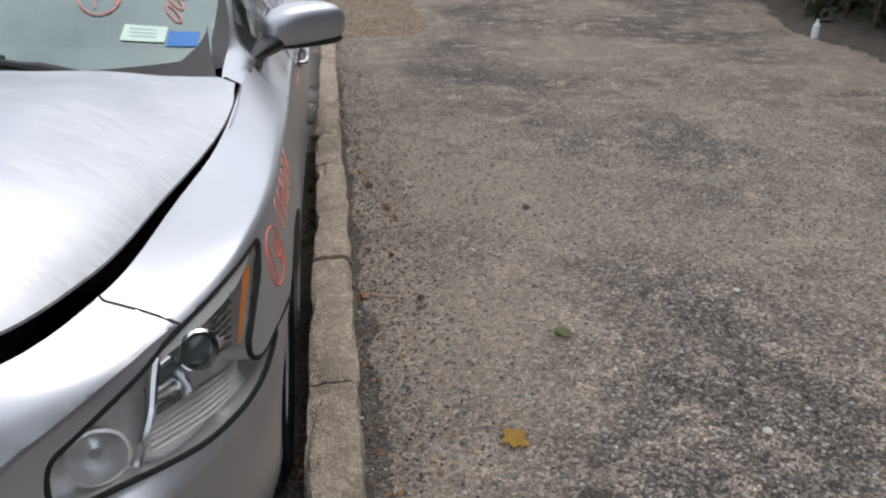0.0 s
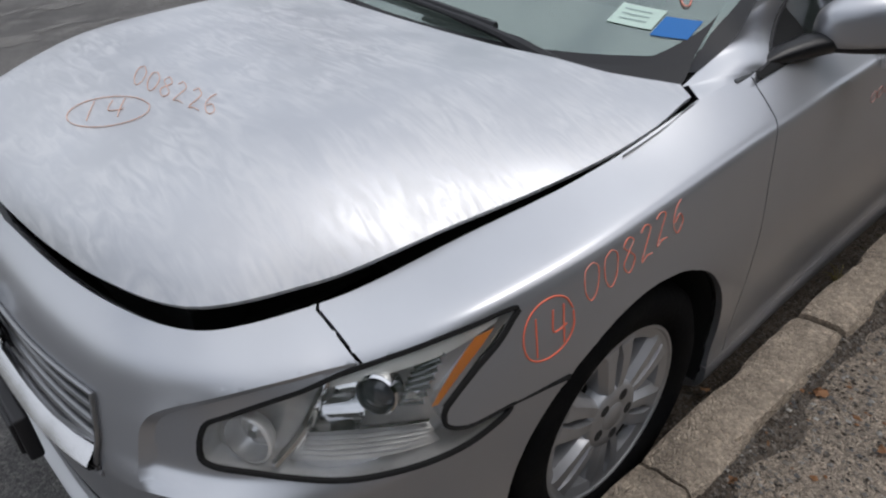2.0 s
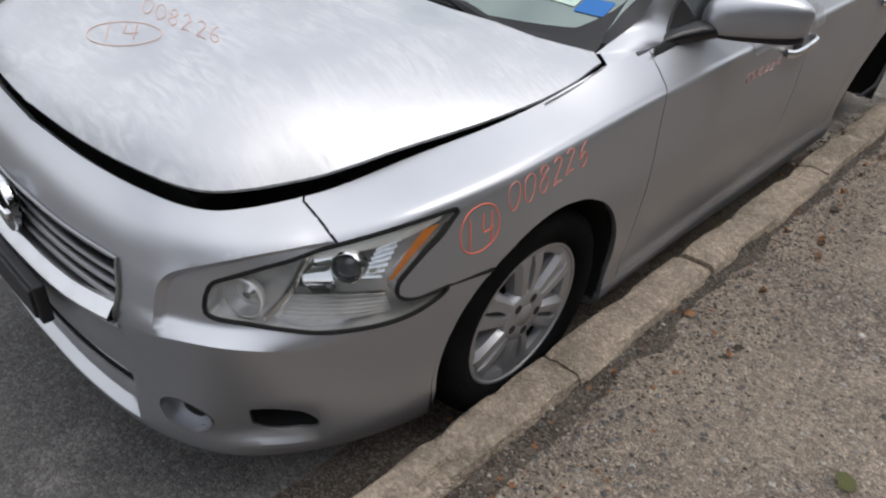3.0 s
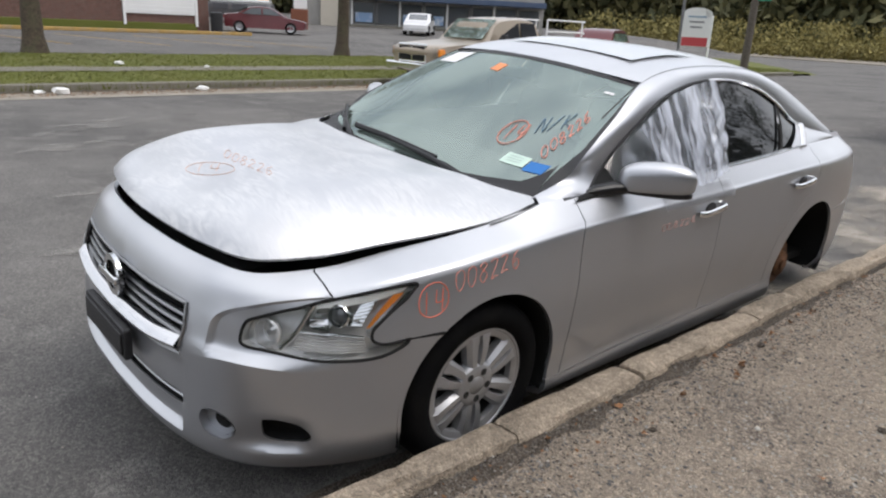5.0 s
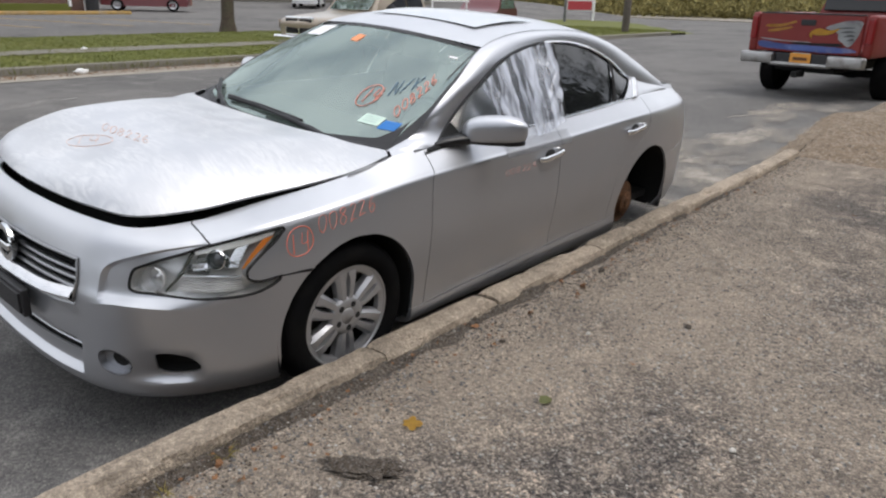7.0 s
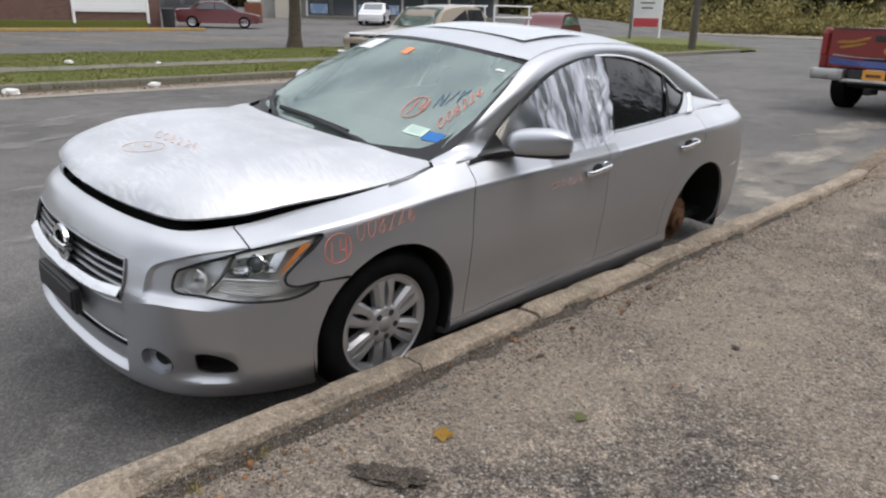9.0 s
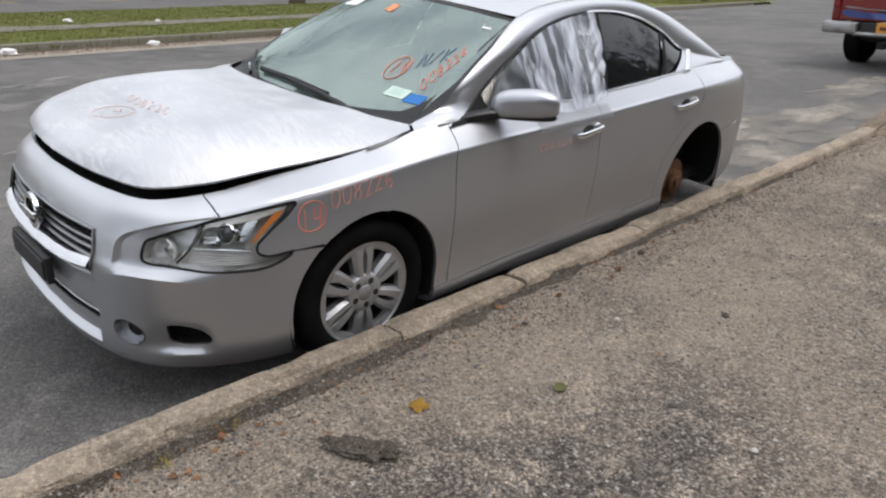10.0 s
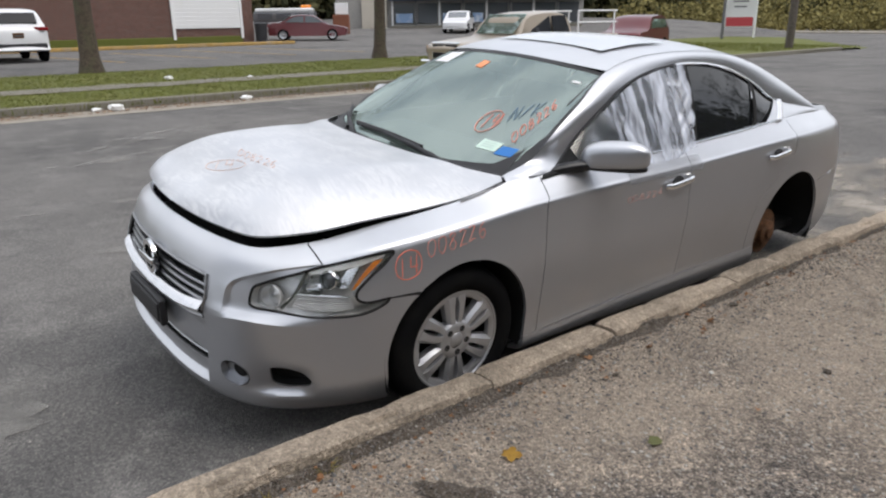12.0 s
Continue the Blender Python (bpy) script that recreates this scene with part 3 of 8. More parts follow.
BROWN_DIRT = ground_mat("brown_dirt", ((0.21, 0.155, 0.105), (0.33, 0.28, 0.22), (0.08, 0.06, 0.045)), (20,), 0.95, 1.0, 40, 0.5, 45, 1.5, (0.30, 0.25, 0.19), 0.6)
heap = sheet("ground_dirt_heap", np.linspace(0.55, 2.3, 40), np.linspace(5.7, 9.6, 80), lambda x, y: 0.0, BROWN_DIRT)
for v in heap.data.vertices:
    x, y = v.co.x, v.co.y
    base = max(road_z(x, y), yard_z(x, y) if x > 1.05 else 0)
    edge_ = smooth(0.55, 1.0, x) * smooth(2.3, 1.75, x) * smooth(5.7, 6.5, y) * smooth(9.6, 8.6, y)
    v.co.z = base - 0.03 + 0.10 * edge_ + 0.035 * edge_ * noise.noise(Vector((x * 4, y * 4, 0))) + 0.02 * noise.noise(Vector((x * 11, y * 11, 2)))
tagged(heap, "brown dirt spilled over the end of the kerb", "dirt", kind="structure")

# loose stones, one object
def scatter(name, count, area, size, material, height, seed, label, category, flat_=0.6, dense=None):
    rng = np.random.default_rng(seed)
    base = np.array([(1, 0, 0), (-1, 0, 0), (0, 1, 0), (0, -1, 0), (0, 0, 1), (0, 0, -1)], float)
    tri = [(0, 2, 4), (2, 1, 4), (1, 3, 4), (3, 0, 4), (2, 0, 5), (1, 2, 5), (3, 1, 5), (0, 3, 5)]
    V, F = [], []
    for i in range(count):
        x, y = rng.uniform(area[0], area[1]), rng.uniform(area[2], area[3])
        if dense:
            x = area[0] + (area[1] - area[0]) * rng.random() ** dense
        s = size[0] + (size[1] - size[0]) * rng.random() ** 3
        a = rng.uniform(0, 6.28)
        c, sn = math.cos(a), math.sin(a)
        z = height(x, y)
        for q in base * rng.uniform(0.65, 1.25, (6, 3)):
            V.append((x + (q[0] * c - q[1] * sn) * s, y + (q[0] * sn + q[1] * c) * s * 0.8, z + q[2] * s * flat_ + s * 0.2))
        F += [tuple(i * 6 + k for k in t) for t in tri]
    ob = link_mesh(name, V, F, material)
    return tagged(ob, label, category, kind="stuff")


def stone_mat():
    m = mat("loose_stone", (0.24, 0.22, 0.195), 0.9)
    n, l = m.node_tree.nodes, m.node_tree.links
    geo, r = n.new("ShaderNodeNewGeometry"), n.new("ShaderNodeValToRGB")
    e = r.color_ramp.elements
    e[0].position, e[0].color = 0.0, (0.10, 0.098, 0.098, 1)
    e[1].position, e[1].color = 1.0, (0.50, 0.47, 0.42, 1)
    for p, c in ((0.35, (0.15, 0.14, 0.13, 1)), (0.6, (0.26, 0.22, 0.18, 1)), (0.85, (0.27, 0.25, 0.225, 1))):
        k = e.new(p)
        k.color = c
    l.new(geo.outputs["Random Per Island"], r.inputs["Fac"])
    l.new(r.outputs["Color"], n.get("Principled BSDF").inputs["Base Color"])
    return m


STONE = stone_mat()
DARK_GRIT = mat("dark_grit", (0.05, 0.045, 0.042), 0.85, grain=0.4, grain_scale=80)
BARK_CHIP = mat("bark_chip", (0.24, 0.115, 0.05), 0.85, grain=0.5, grain_scale=60)
PALE_STONE = mat("pale_grit", (0.47, 0.43, 0.375), 0.85, grain=0.4, grain_scale=90)
scatter("gravel_stones", 26000, (1.1, 4.2, -2.6, 4.5), (0.0025, 0.011), STONE, yard_z, 3, "loose grey and tan gravel stones on the yard", "gravel")
scatter("gravel_stones", 9000, (1.45, 3.9, -2.4, 2.6), (0.004, 0.011), PALE_STONE, yard_z, 8, "pale pebbles strewn over the gravel yard", "gravel")
scatter("gravel_stones", 5000, (1.05, 1.4, -2.6, 6.5), (0.002, 0.012), STONE, yard_z, 4, "loose gravel washed against the kerb", "gravel", dense=1.8)
scatter("road_grit", 1500, (-3.0, 0.95, -3.0, 4.0), (0.002, 0.007), STONE, lambda x, y: 0.0, 5, "grit scattered on the street", "grit", dense=0.5)


scatter("soil_crumbs", 15000, (1.06, 1.36, -2.6, 6.5), (0.0015, 0.008), SOIL, dirt_z, 6, "dark crumbs of soil and bark along the kerb", "soil", dense=3.2)
scatter("dark_grit", 5000, (1.15, 4.0, -2.5, 4.0), (0.0015, 0.0075), DARK_GRIT, yard_z, 16, "dark grit strewn over the gravel yard", "grit")
scatter("gravel_stones", 3500, (1.06, 1.42, -2.6, 6.5), (0.003, 0.010), STONE, dirt_z, 9, "grit mixed into the soil along the kerb", "gravel", dense=2.0)
scatter("bark_chips", 420, (1.07, 1.36, -2.6, 6.0), (0.005, 0.014), BARK_CHIP, dirt_z, 10, "orange-brown chips of bark and leaf along the kerb", "bark chips", 0.3, dense=1.5)
scatter("soil_crumbs", 2500, (0.72, 0.93, -1.5, 4.0), (0.003, 0.012), SOIL, lambda x, y: 0.018, 15, "dark crumbs and leaf bits in the gutter", "soil", dense=0.6)


# fallen leaves and litter
def leaf_bm(size, lobes=5, curl=0.12):
    own = bmesh.new()
    rim = []
    n = lobes * 4
    for i in range(n):
        a = math.tau * i / n
        r = size * (0.62 + 0.38 * abs(math.cos(a * lobes / 2)) ** 1.5) * (0.8 + 0.2 * math.cos(a))
        rim.append(own.verts.new((r * math.cos(a), r * math.sin(a), curl * size * (math.sin(a * 2.0) + 0.6 * math.sin(a * 5)) * 0.5)))
    mid = own.verts.new((0, 0, 0.002))
    for i in range(n):
        own.faces.new((mid, rim[i], rim[(i + 1) % n]))
    bmesh.ops.solidify(own, geom=own.faces[:], thickness=0.0012)
    return own


LEAF_Y = mat("yellow_leaf", (0.50, 0.30, 0.05), 0.7, stain=0.5, stain_scale=40, stain_col=(0.3, 0.15, 0.04))
LEAF_G = mat("green_leaf", (0.19, 0.20, 0.08), 0.7, stain=0.4, stain_scale=40, stain_col=(0.2, 0.17, 0.06))
LEAF_B = mat("brown_leaf", (0.30, 0.155, 0.075), 0.8, stain=0.5, stain_scale=40, stain_col=(0.1, 0.06, 0.03), per_piece=0.5)
def lay(name, own, material, x, y, z, rz, label, cat="leaf", group="", tilt=0):
    ob = part(name, own, material, None, "", True)
    ob.matrix_world = pose(x, y, z, tilt, tilt * 0.5, rz)
    return tagged(ob, label, cat, group)


lay("maple_leaf", leaf_bm(0.05, 5), LEAF_Y, 1.44, -0.226, yard_z(1.44, -0.226) + 0.012, 40, "yellow fallen maple leaf on the gravel", tilt=6)
lay("green_leaf", leaf_bm(0.045, 2), LEAF_G, 1.725, 0.245, yard_z(1.72, 0.245) + 0.012, 110, "dull green fallen leaf on the gravel", tilt=5)
proto = lay("dry_leaf", leaf_bm(0.026, 3, 0.4), LEAF_B, 1.10, 0.6, yard_z(1.1, 0.6) + 0.014, 10, "dry brown fallen leaf by the kerb", group="dry leaves")
for k in range(90):
    gut = k % 3 == 0
    y = random.uniform(-1.6, 4.5)
    x = random.uniform(0.80, 0.925) if gut else 1.06 + random.random() ** 2.5 * (0.25 if k % 4 else 1.5)
    z = 0.035 if gut else yard_z(x, y) + 0.012
    s = random.uniform(0.45, 0.95)
    copy_thing(proto, pose(x, y, z, random.uniform(-25, 25), random.uniform(-25, 25), random.uniform(0, 360)) @ Matrix.Scale(s, 4))

# weeds at the kerb, a clod with a root, a few bigger stones
WEED = mat("dry_weed", (0.20, 0.16, 0.05), 0.85, per_piece=0.3)
def tuft(x, y, z, n, r, h, material, name, label):
    own = bmesh.new()
    for k in range(n):
        a, t = random.uniform(0, math.tau), random.uniform(0.3, 1)
        d = Vector((math.cos(a), math.sin(a), 0))
        p = [d * r * 0.15, d * r * 0.5 * t + Vector((0, 0, h * 0.7 * t)), d * r * t + Vector((0, 0, h * (0.6 + 0.4 * random.random()) * t))]
        tube_bm(catmull(p, 2), [0.0022, 0.002, 0.0016, 0.001, 0.0006], 3, bm=own)
    ob = part(name, own, material)
    ob.matrix_world = pose(x, y, z)
    return tagged(ob, label, "weed")


tuft(1.09, -0.78, 0.13, 40, 0.07, 0.05, WEED, "weed_tuft", "yellowed weed tuft growing beside the kerb")
tuft(1.12, -1.02, 0.13, 24, 0.05, 0.04, WEED, "weed_tuft", "yellowed weed tuft growing beside the kerb")
GREEN_WEED = mat("green_weed", (0.11, 0.13, 0.03), 0.85)
for y in (1.35, 1.55, 1.72, 2.0, 2.9, 3.3):
    tuft(random.uniform(0.86, 0.92), y, 0.02, 26, 0.07, 0.07, GREEN_WEED if y > 1.5 else WEED, "weed_tuft", "small weeds growing in the gutter")
clod = bmesh.new()
bmesh.ops.create_icosphere(clod, subdivisions=3, radius=1)
for v in clod.verts:
    d = v.co.copy()
    v.co = Vector((d.x * 0.12, d.y * 0.05, max(-0.01, d.z * 0.022))) * (1 + 0.6 * noise.noise(d * 2.2) + 0.4 * noise.noise(d * 6))
ob = part("clod", clod, SOIL, None, "", True)
ob.matrix_world = pose(1.50, -0.53, yard_z(1.5, -0.53) + 0.012, 0, 0, 30)
tagged(ob, "dark clod of earth with a root on the gravel", "dirt")
for x, y, s, pale in ((1.045, -1.16, 0.02, 1), (1.875, 1.29, 0.018, 0), (1.19, 1.70, 0.02, 0), (1.30, 0.55, 0.014, 0), (1.55, 0.9, 0.012, 1), (0.99, -0.66, 0.016, 1), (2.1, -0.3, 0.014, 1), (2.4, 0.4, 0.014, 1)):
    own = bmesh.new()
    bmesh.ops.create_icosphere(own, subdivisions=2, radius=s)
    for v in own.verts:
        v.co *= 1 + 0.3 * noise.noise(v.co * 60 + Vector((x * 9, y * 9, 0)))
        v.co.z *= 0.65
    ob = part("pebble", own, mat("pale_pebble", (0.5, 0.47, 0.42), 0.8) if pale else SOIL, None, "", True)
    ob.matrix_world = pose(x, y, (0.19 if x < 1.0 else yard_z(x, y)) + s * 0.4)
    tagged(ob, "pale pebble lying loose" if pale else "dark stone on the gravel", "stone")

# pale seam and dust on the street
rows = [(x, y) for y, x in zip(np.linspace(-9, 6, 60), -4.2 + 0.06 * np.sin(np.linspace(0, 9, 60)))]
V = [(x + d + 0.05 * noise.noise(Vector((y * 3, d * 30, 0))), y, 0.004) for x, y in rows for d in (-0.11, 0.11)]
SEAM_DUST = dust_film("seam_dust", (0.40, 0.38, 0.35), 0.85, 1.2)
PALE_DUST = dust_film("pale_dust", (0.34, 0.325, 0.30), 0.62, 2.6)
seam = link_mesh("road_seam", V, [(2 * i, 2 * i + 1, 2 * i + 3, 2 * i + 2) for i in range(59)], SEAM_DUST)
tagged(seam, "pale sandy seam along the street", "road seam", kind="structure")


def smear(x, y, rx, ry, turn, seed):
    """A flat, ragged patch of dust."""
    own = bmesh.new()
    rim_ = []
    for k in range(48):
        a = math.tau * k / 48
        r = 1 + 0.55 * noise.noise(Vector((math.cos(a) * 1.6, math.sin(a) * 1.6, seed))) + 0.2 * noise.noise(Vector((math.cos(a) * 6, math.sin(a) * 6, seed)))
        rim_.append(own.verts.new((rx * r * math.cos(a), ry * r * math.sin(a), 0)))
    own.faces.new(rim_)
    ob = part("road_dust", own, PALE_DUST)
    ob.matrix_world = pose(x, y, road_z(x, y) + 0.005 + 0.0006 * (seed % 5), 0, 0, turn)
    return tagged(ob, "pale dust smeared over the asphalt", "dust", kind="structure")


for k, (x, y, rx, ry, turn) in enumerate(((-8.2, 1.6, 0.35, 1.6, 25), (-7.0, 2.9, 0.5, 1.0, -15), (-6.6, 0.8, 0.3, 0.8, 0), (-5.6, 2.2, 0.25, 0.9, 10), (-0.4, -2.2, 0.5, 0.7, 0), (-2.8, 0.6, 0.4, 1.2, 8),
                                          (-3.4, 7.5, 0.8, 2.2, 12), (-1.5, 6.3, 0.7, 1.6, -8), (0.0, 5.2, 0.5, 1.4, 0))):
    smear(x, y, rx, ry, turn, k + 1)

# ---- the silver sedan ----
LEAN = Matrix.Rotation(radians(4), 4, "Y") @ Matrix.Translation((-0.071, 0, 0.06)) @ Matrix.Diagonal((1.017, 1, 1, 1))
car = empty("sedan", LEAN, "dusty silver sedan at the kerb, bonnet ajar, rear wheel missing", "car")


def hermite(xs, ys, x):
    """Smooth curve through points without overshoot; ys may have several columns."""
    xs, ys = np.asarray(xs, float), np.asarray(ys, float)
    d = np.diff(ys, axis=0) / np.diff(xs).reshape((-1,) + (1,) * (ys.ndim - 1))
    m = np.zeros_like(ys)
    m[0], m[-1] = d[0], d[-1]
    same = d[:-1] * d[1:] > 0
    m[1:-1] = np.where(same, 2 * d[:-1] * d[1:] / np.where(same, d[:-1] + d[1:], 1), 0)
    i = np.clip(np.searchsorted(xs, x, "right") - 1, 0, len(xs) - 2)
    h = (xs[i + 1] - xs[i])
    t = (np.asarray(x) - xs[i]) / h
    shape = (-1,) + (1,) * (ys.ndim - 1)
    t, h = np.reshape(t, shape), np.reshape(h, shape)
    return ((2 * t ** 3 - 3 * t ** 2 + 1) * ys[i] + (t ** 3 - 2 * t ** 2 + t) * h * m[i] + (3 * t ** 2 - 2 * t ** 3) * ys[i + 1] + (t ** 3 - t ** 2) * h * m[i + 1])


# the widest outline in plan, from the nose round the kerb side to the tail
OUTLINE = [(0, -0.985), (0.25, -0.975), (0.45, -0.945), (0.60, -0.89), (0.72, -0.80), (0.82, -0.66), (0.89, -0.47), (0.935, -0.20), (0.945, 0.05),
           (0.937, 0.45), (0.925, 0.9), (0.925, 1.6), (0.932, 2.2), (0.942, 2.7), (0.93, 3.05), (0.895, 3.38), (0.83, 3.60), (0.70, 3.73), (0.40, 3.79), (0, 3.81)]
line = np.array(catmull(OUTLINE, 24))
run = np.concatenate([[0], np.cumsum(np.hypot(*np.diff(line, axis=0).T))])
knots = run[::24]
LONG = run[-1]
# side profiles: how far in from the outline, and how high, from the underside to the top edge; by number of the outline's point
PROFILES = {
    0: [(0.16, 0.18), (0.06, 0.18), (0.014, 0.215), (0.002, 0.275), (0.014, 0.42), (0.02, 0.54), (0.03, 0.62), (0.05, 0.70), (0.08, 0.775), (0.125, 0.832)],
    2: [(0.16, 0.178), (0.06, 0.178), (0.014, 0.212), (0.002, 0.275), (0.014, 0.42), (0.015, 0.54), (0.03, 0.62), (0.055, 0.70), (0.085, 0.77), (0.14, 0.825)],
    3.3: [(0.16, 0.172), (0.06, 0.172), (0.015, 0.208), (0.0, 0.29), (0.0, 0.45), (0.002, 0.574), (0.038, 0.592), (0.066, 0.68), (0.092, 0.768), (0.150, 0.815)],
    5: [(0.14, 0.165), (0.06, 0.168), (0.02, 0.205), (0.0, 0.29), (0.0, 0.45), (0.0, 0.56), (0.022, 0.61), (0.055, 0.70), (0.095, 0.775), (0.19, 0.826)],
    6.4: [(0.12, 0.15), (0.05, 0.16), (0.02, 0.21), (0.0, 0.32), (0.0, 0.48), (0.0, 0.6), (0.01, 0.7), (0.04, 0.806), (0.056, 0.83), (0.2, 0.864)],
    8: [(0.1, 0.16), (0.05, 0.17), (0.02, 0.23), (0.01, 0.33), (0.0, 0.5), (0.0, 0.64), (0.012, 0.74), (0.036, 0.85), (0.052, 0.868), (0.165, 0.916)],
    9: [(0.09, 0.16), (0.035, 0.17), (0.01, 0.22), (0.017, 0.29), (0.004, 0.48), (0.0, 0.62), (0.009, 0.75), (0.024, 0.874), (0.04, 0.893), (0.135, 0.972)],
    10: [(0.09, 0.15), (0.03, 0.16), (0.006, 0.225), (0.017, 0.285), (0.005, 0.46), (0.0, 0.6), (0.007, 0.75), (0.018, 0.882), (0.034, 0.901), (0.092, 0.974)],
    11: [(0.09, 0.135), (0.03, 0.145), (0.006, 0.225), (0.017, 0.295), (0.005, 0.46), (0.0, 0.6), (0.007, 0.755), (0.018, 0.89), (0.034, 0.909), (0.098, 0.988)],
    13: [(0.09, 0.14), (0.035, 0.15), (0.01, 0.22), (0.014, 0.29), (0.005, 0.46), (0.0, 0.6), (0.007, 0.77), (0.026, 0.924), (0.044, 0.944), (0.14, 1.03)],
    15: [(0.1, 0.17), (0.04, 0.18), (0.02, 0.23), (0.008, 0.31), (0.0, 0.46), (0.0, 0.6), (0.009, 0.78), (0.04, 0.93), (0.062, 0.952), (0.17, 1.012)],
    17: [(0.12, 0.2), (0.05, 0.21), (0.02, 0.26), (0.006, 0.34), (0.0, 0.46), (0.0, 0.58), (0.03, 0.72), (0.055, 0.86), (0.075, 0.925), (0.12, 0.985)],
    19: [(0.12, 0.22), (0.05, 0.23), (0.02, 0.28), (0.006, 0.36), (0.0, 0.46), (0.0, 0.56), (0.05, 0.70), (0.07, 0.85), (0.06, 0.93), (0.14, 0.985)],
}
NS, NV = 640, 145
sg, vg = np.linspace(0, LONG, NS), np.linspace(0, 9, NV)
keys = [float(np.interp(k, range(len(knots)), knots)) for k in PROFILES]
levels = hermite(keys, np.array(list(PROFILES.values())), sg)            # NS, 10, 2
prof = np.stack([hermite(range(10), levels[i], vg) for i in range(NS)])  # NS, NV, 2
# the ledge under the headlamp is a crisp fold
ledge = np.interp(sg, np.interp([2.2, 2.9, 4.3, 5.3], range(len(knots)), knots), [0, 1, 1, 0])[:, None, None]
fold = levels[:, 5:6] + (levels[:, 6:7] - levels[:, 5:6]) * np.clip(vg - 5, 0, 1)[None, :, None]
prof = np.where(((vg >= 5) & (vg <= 6))[None, :, None], prof * (1 - ledge) + fold * ledge, prof)
bx, by = np.interp(sg, run, line[:, 0]), np.interp(sg, run, line[:, 1])
tx, ty = np.gradient(bx, sg), np.gradient(by, sg)
tl = np.hypot(tx, ty)
nx, ny = ty / tl, -tx / tl
nx[0], ny[0], nx[-1], ny[-1] = 0, -1, 0, 1
SKIN = np.stack([bx[:, None] - nx[:, None] * prof[..., 0], by[:, None] - ny[:, None] * prof[..., 0], prof[..., 1]], axis=-1)
SKIN[0, :, 0] = SKIN[-1, :, 0] = 0
WIDE = 1.05 / 9  # metres a level in the flattened plan


def skin(s, w):
    """Points of the body's skin at flattened coordinates: metres round the outline, metres up the profile."""
    a = np.clip(np.asarray(s) / LONG * (NS - 1), 0, NS - 1.0001)
    b = np.clip(np.asarray(w) / WIDE / 9 * (NV - 1), 0, NV - 1.0001)
    i, j = a.astype(int), b.astype(int)
    f, g = (a - i)[..., None], (b - j)[..., None]
    return SKIN[i, j] * (1 - f) * (1 - g) + SKIN[i + 1, j] * f * (1 - g) + SKIN[i, j + 1] * (1 - f) * g + SKIN[i + 1, j + 1] * f * g


def flat(p):
    """Flattened coordinates of the skin's point nearest to p."""
    d = ((SKIN - np.array(p)) ** 2).sum(-1)
    i, j = np.unravel_index(d.argmin(), d.shape)
    best = np.array([sg[i], vg[j] * WIDE])
    for step in (1.0, 0.2):
        s, w = np.meshgrid(best[0] + np.linspace(-step, step, 11) * sg[1], best[1] + np.linspace(-step, step, 11) * vg[1] * WIDE)
        s, w = np.clip(s.ravel(), 0, LONG), np.clip(w.ravel(), 0, 9 * WIDE)
        k = ((skin(s, w) - np.array(p)) ** 2).sum(-1).argmin()
        best = np.array([s[k], w[k]])
    return best


def inside(poly, q):
    x, y = q[:, 0], q[:, 1]
    r = np.zeros(len(q), bool)
    for (x0, y0), (x1, y1) in zip(poly, np.roll(poly, -1, axis=0)):
        c = (y0 > y) != (y1 > y)
        r ^= c & (x < (x1 - x0) * (y - y0) / (y1 - y0 + 1e-12) + x0)
    return r


def loop(pts, n=6, closed=True):
    return np.array(catmull([flat(p) for p in pts], n, closed))


def corners(*runs):
    """A closed loop of several smooth runs that meet at corners."""
    out = []
    for r in runs:
        out += list(loop(r, 6, False)[:-1])
    return np.array(out)


TOPW = 9 * WIDE
HEADLAMP = corners([(0.622, -0.797, 0.630), (0.620, -0.787, 0.660), (0.626, -0.774, 0.684), (0.647, -0.752, 0.699), (0.691, -0.707, 0.724), (0.731, -0.656, 0.743), (0.772, -0.575, 0.769), (0.827, -0.461, 0.791), (0.853, -0.383, 0.803), (0.868, -0.325, 0.808), (0.877, -0.316, 0.802)],
                   [(0.877, -0.316, 0.802), (0.881, -0.362, 0.765), (0.879, -0.411, 0.734), (0.875, -0.458, 0.697), (0.874, -0.481, 0.673), (0.878, -0.482, 0.649), (0.887, -0.467, 0.637), (0.896, -0.438, 0.631), (0.906, -0.393, 0.634), (0.914, -0.354, 0.637)],
                   [(0.914, -0.354, 0.637), (0.912, -0.372, 0.615), (0.901, -0.430, 0.592), (0.886, -0.485, 0.584), (0.866, -0.545, 0.585), (0.838, -0.605, 0.588), (0.80, -0.665, 0.593), (0.752, -0.715, 0.600), (0.70, -0.755, 0.604), (0.655, -0.790, 0.606), (0.630, -0.799, 0.613), (0.622, -0.797, 0.630)])
GR_OUT = [(0, -0.955, 0.70), (0.2, -0.945, 0.70), (0.36, -0.915, 0.698), (0.445, -0.885, 0.692)]
GR_LOW = [(0.445, -0.885, 0.692), (0.462, -0.90, 0.62), (0.455, -0.923, 0.545)]
GR_BOT = [(0.455, -0.923, 0.545), (0.3, -0.95, 0.525), (0.15, -0.96, 0.518), (0, -0.965, 0.515)]
GRILLE_HOLE = np.vstack([loop(GR_OUT, 6, False)[:-1], loop(GR_LOW, 6, False)[:-1], loop(GR_BOT, 6, False)])
GRILLE_HOLE[0, 0] = GRILLE_HOLE[-1, 0] = 0.0
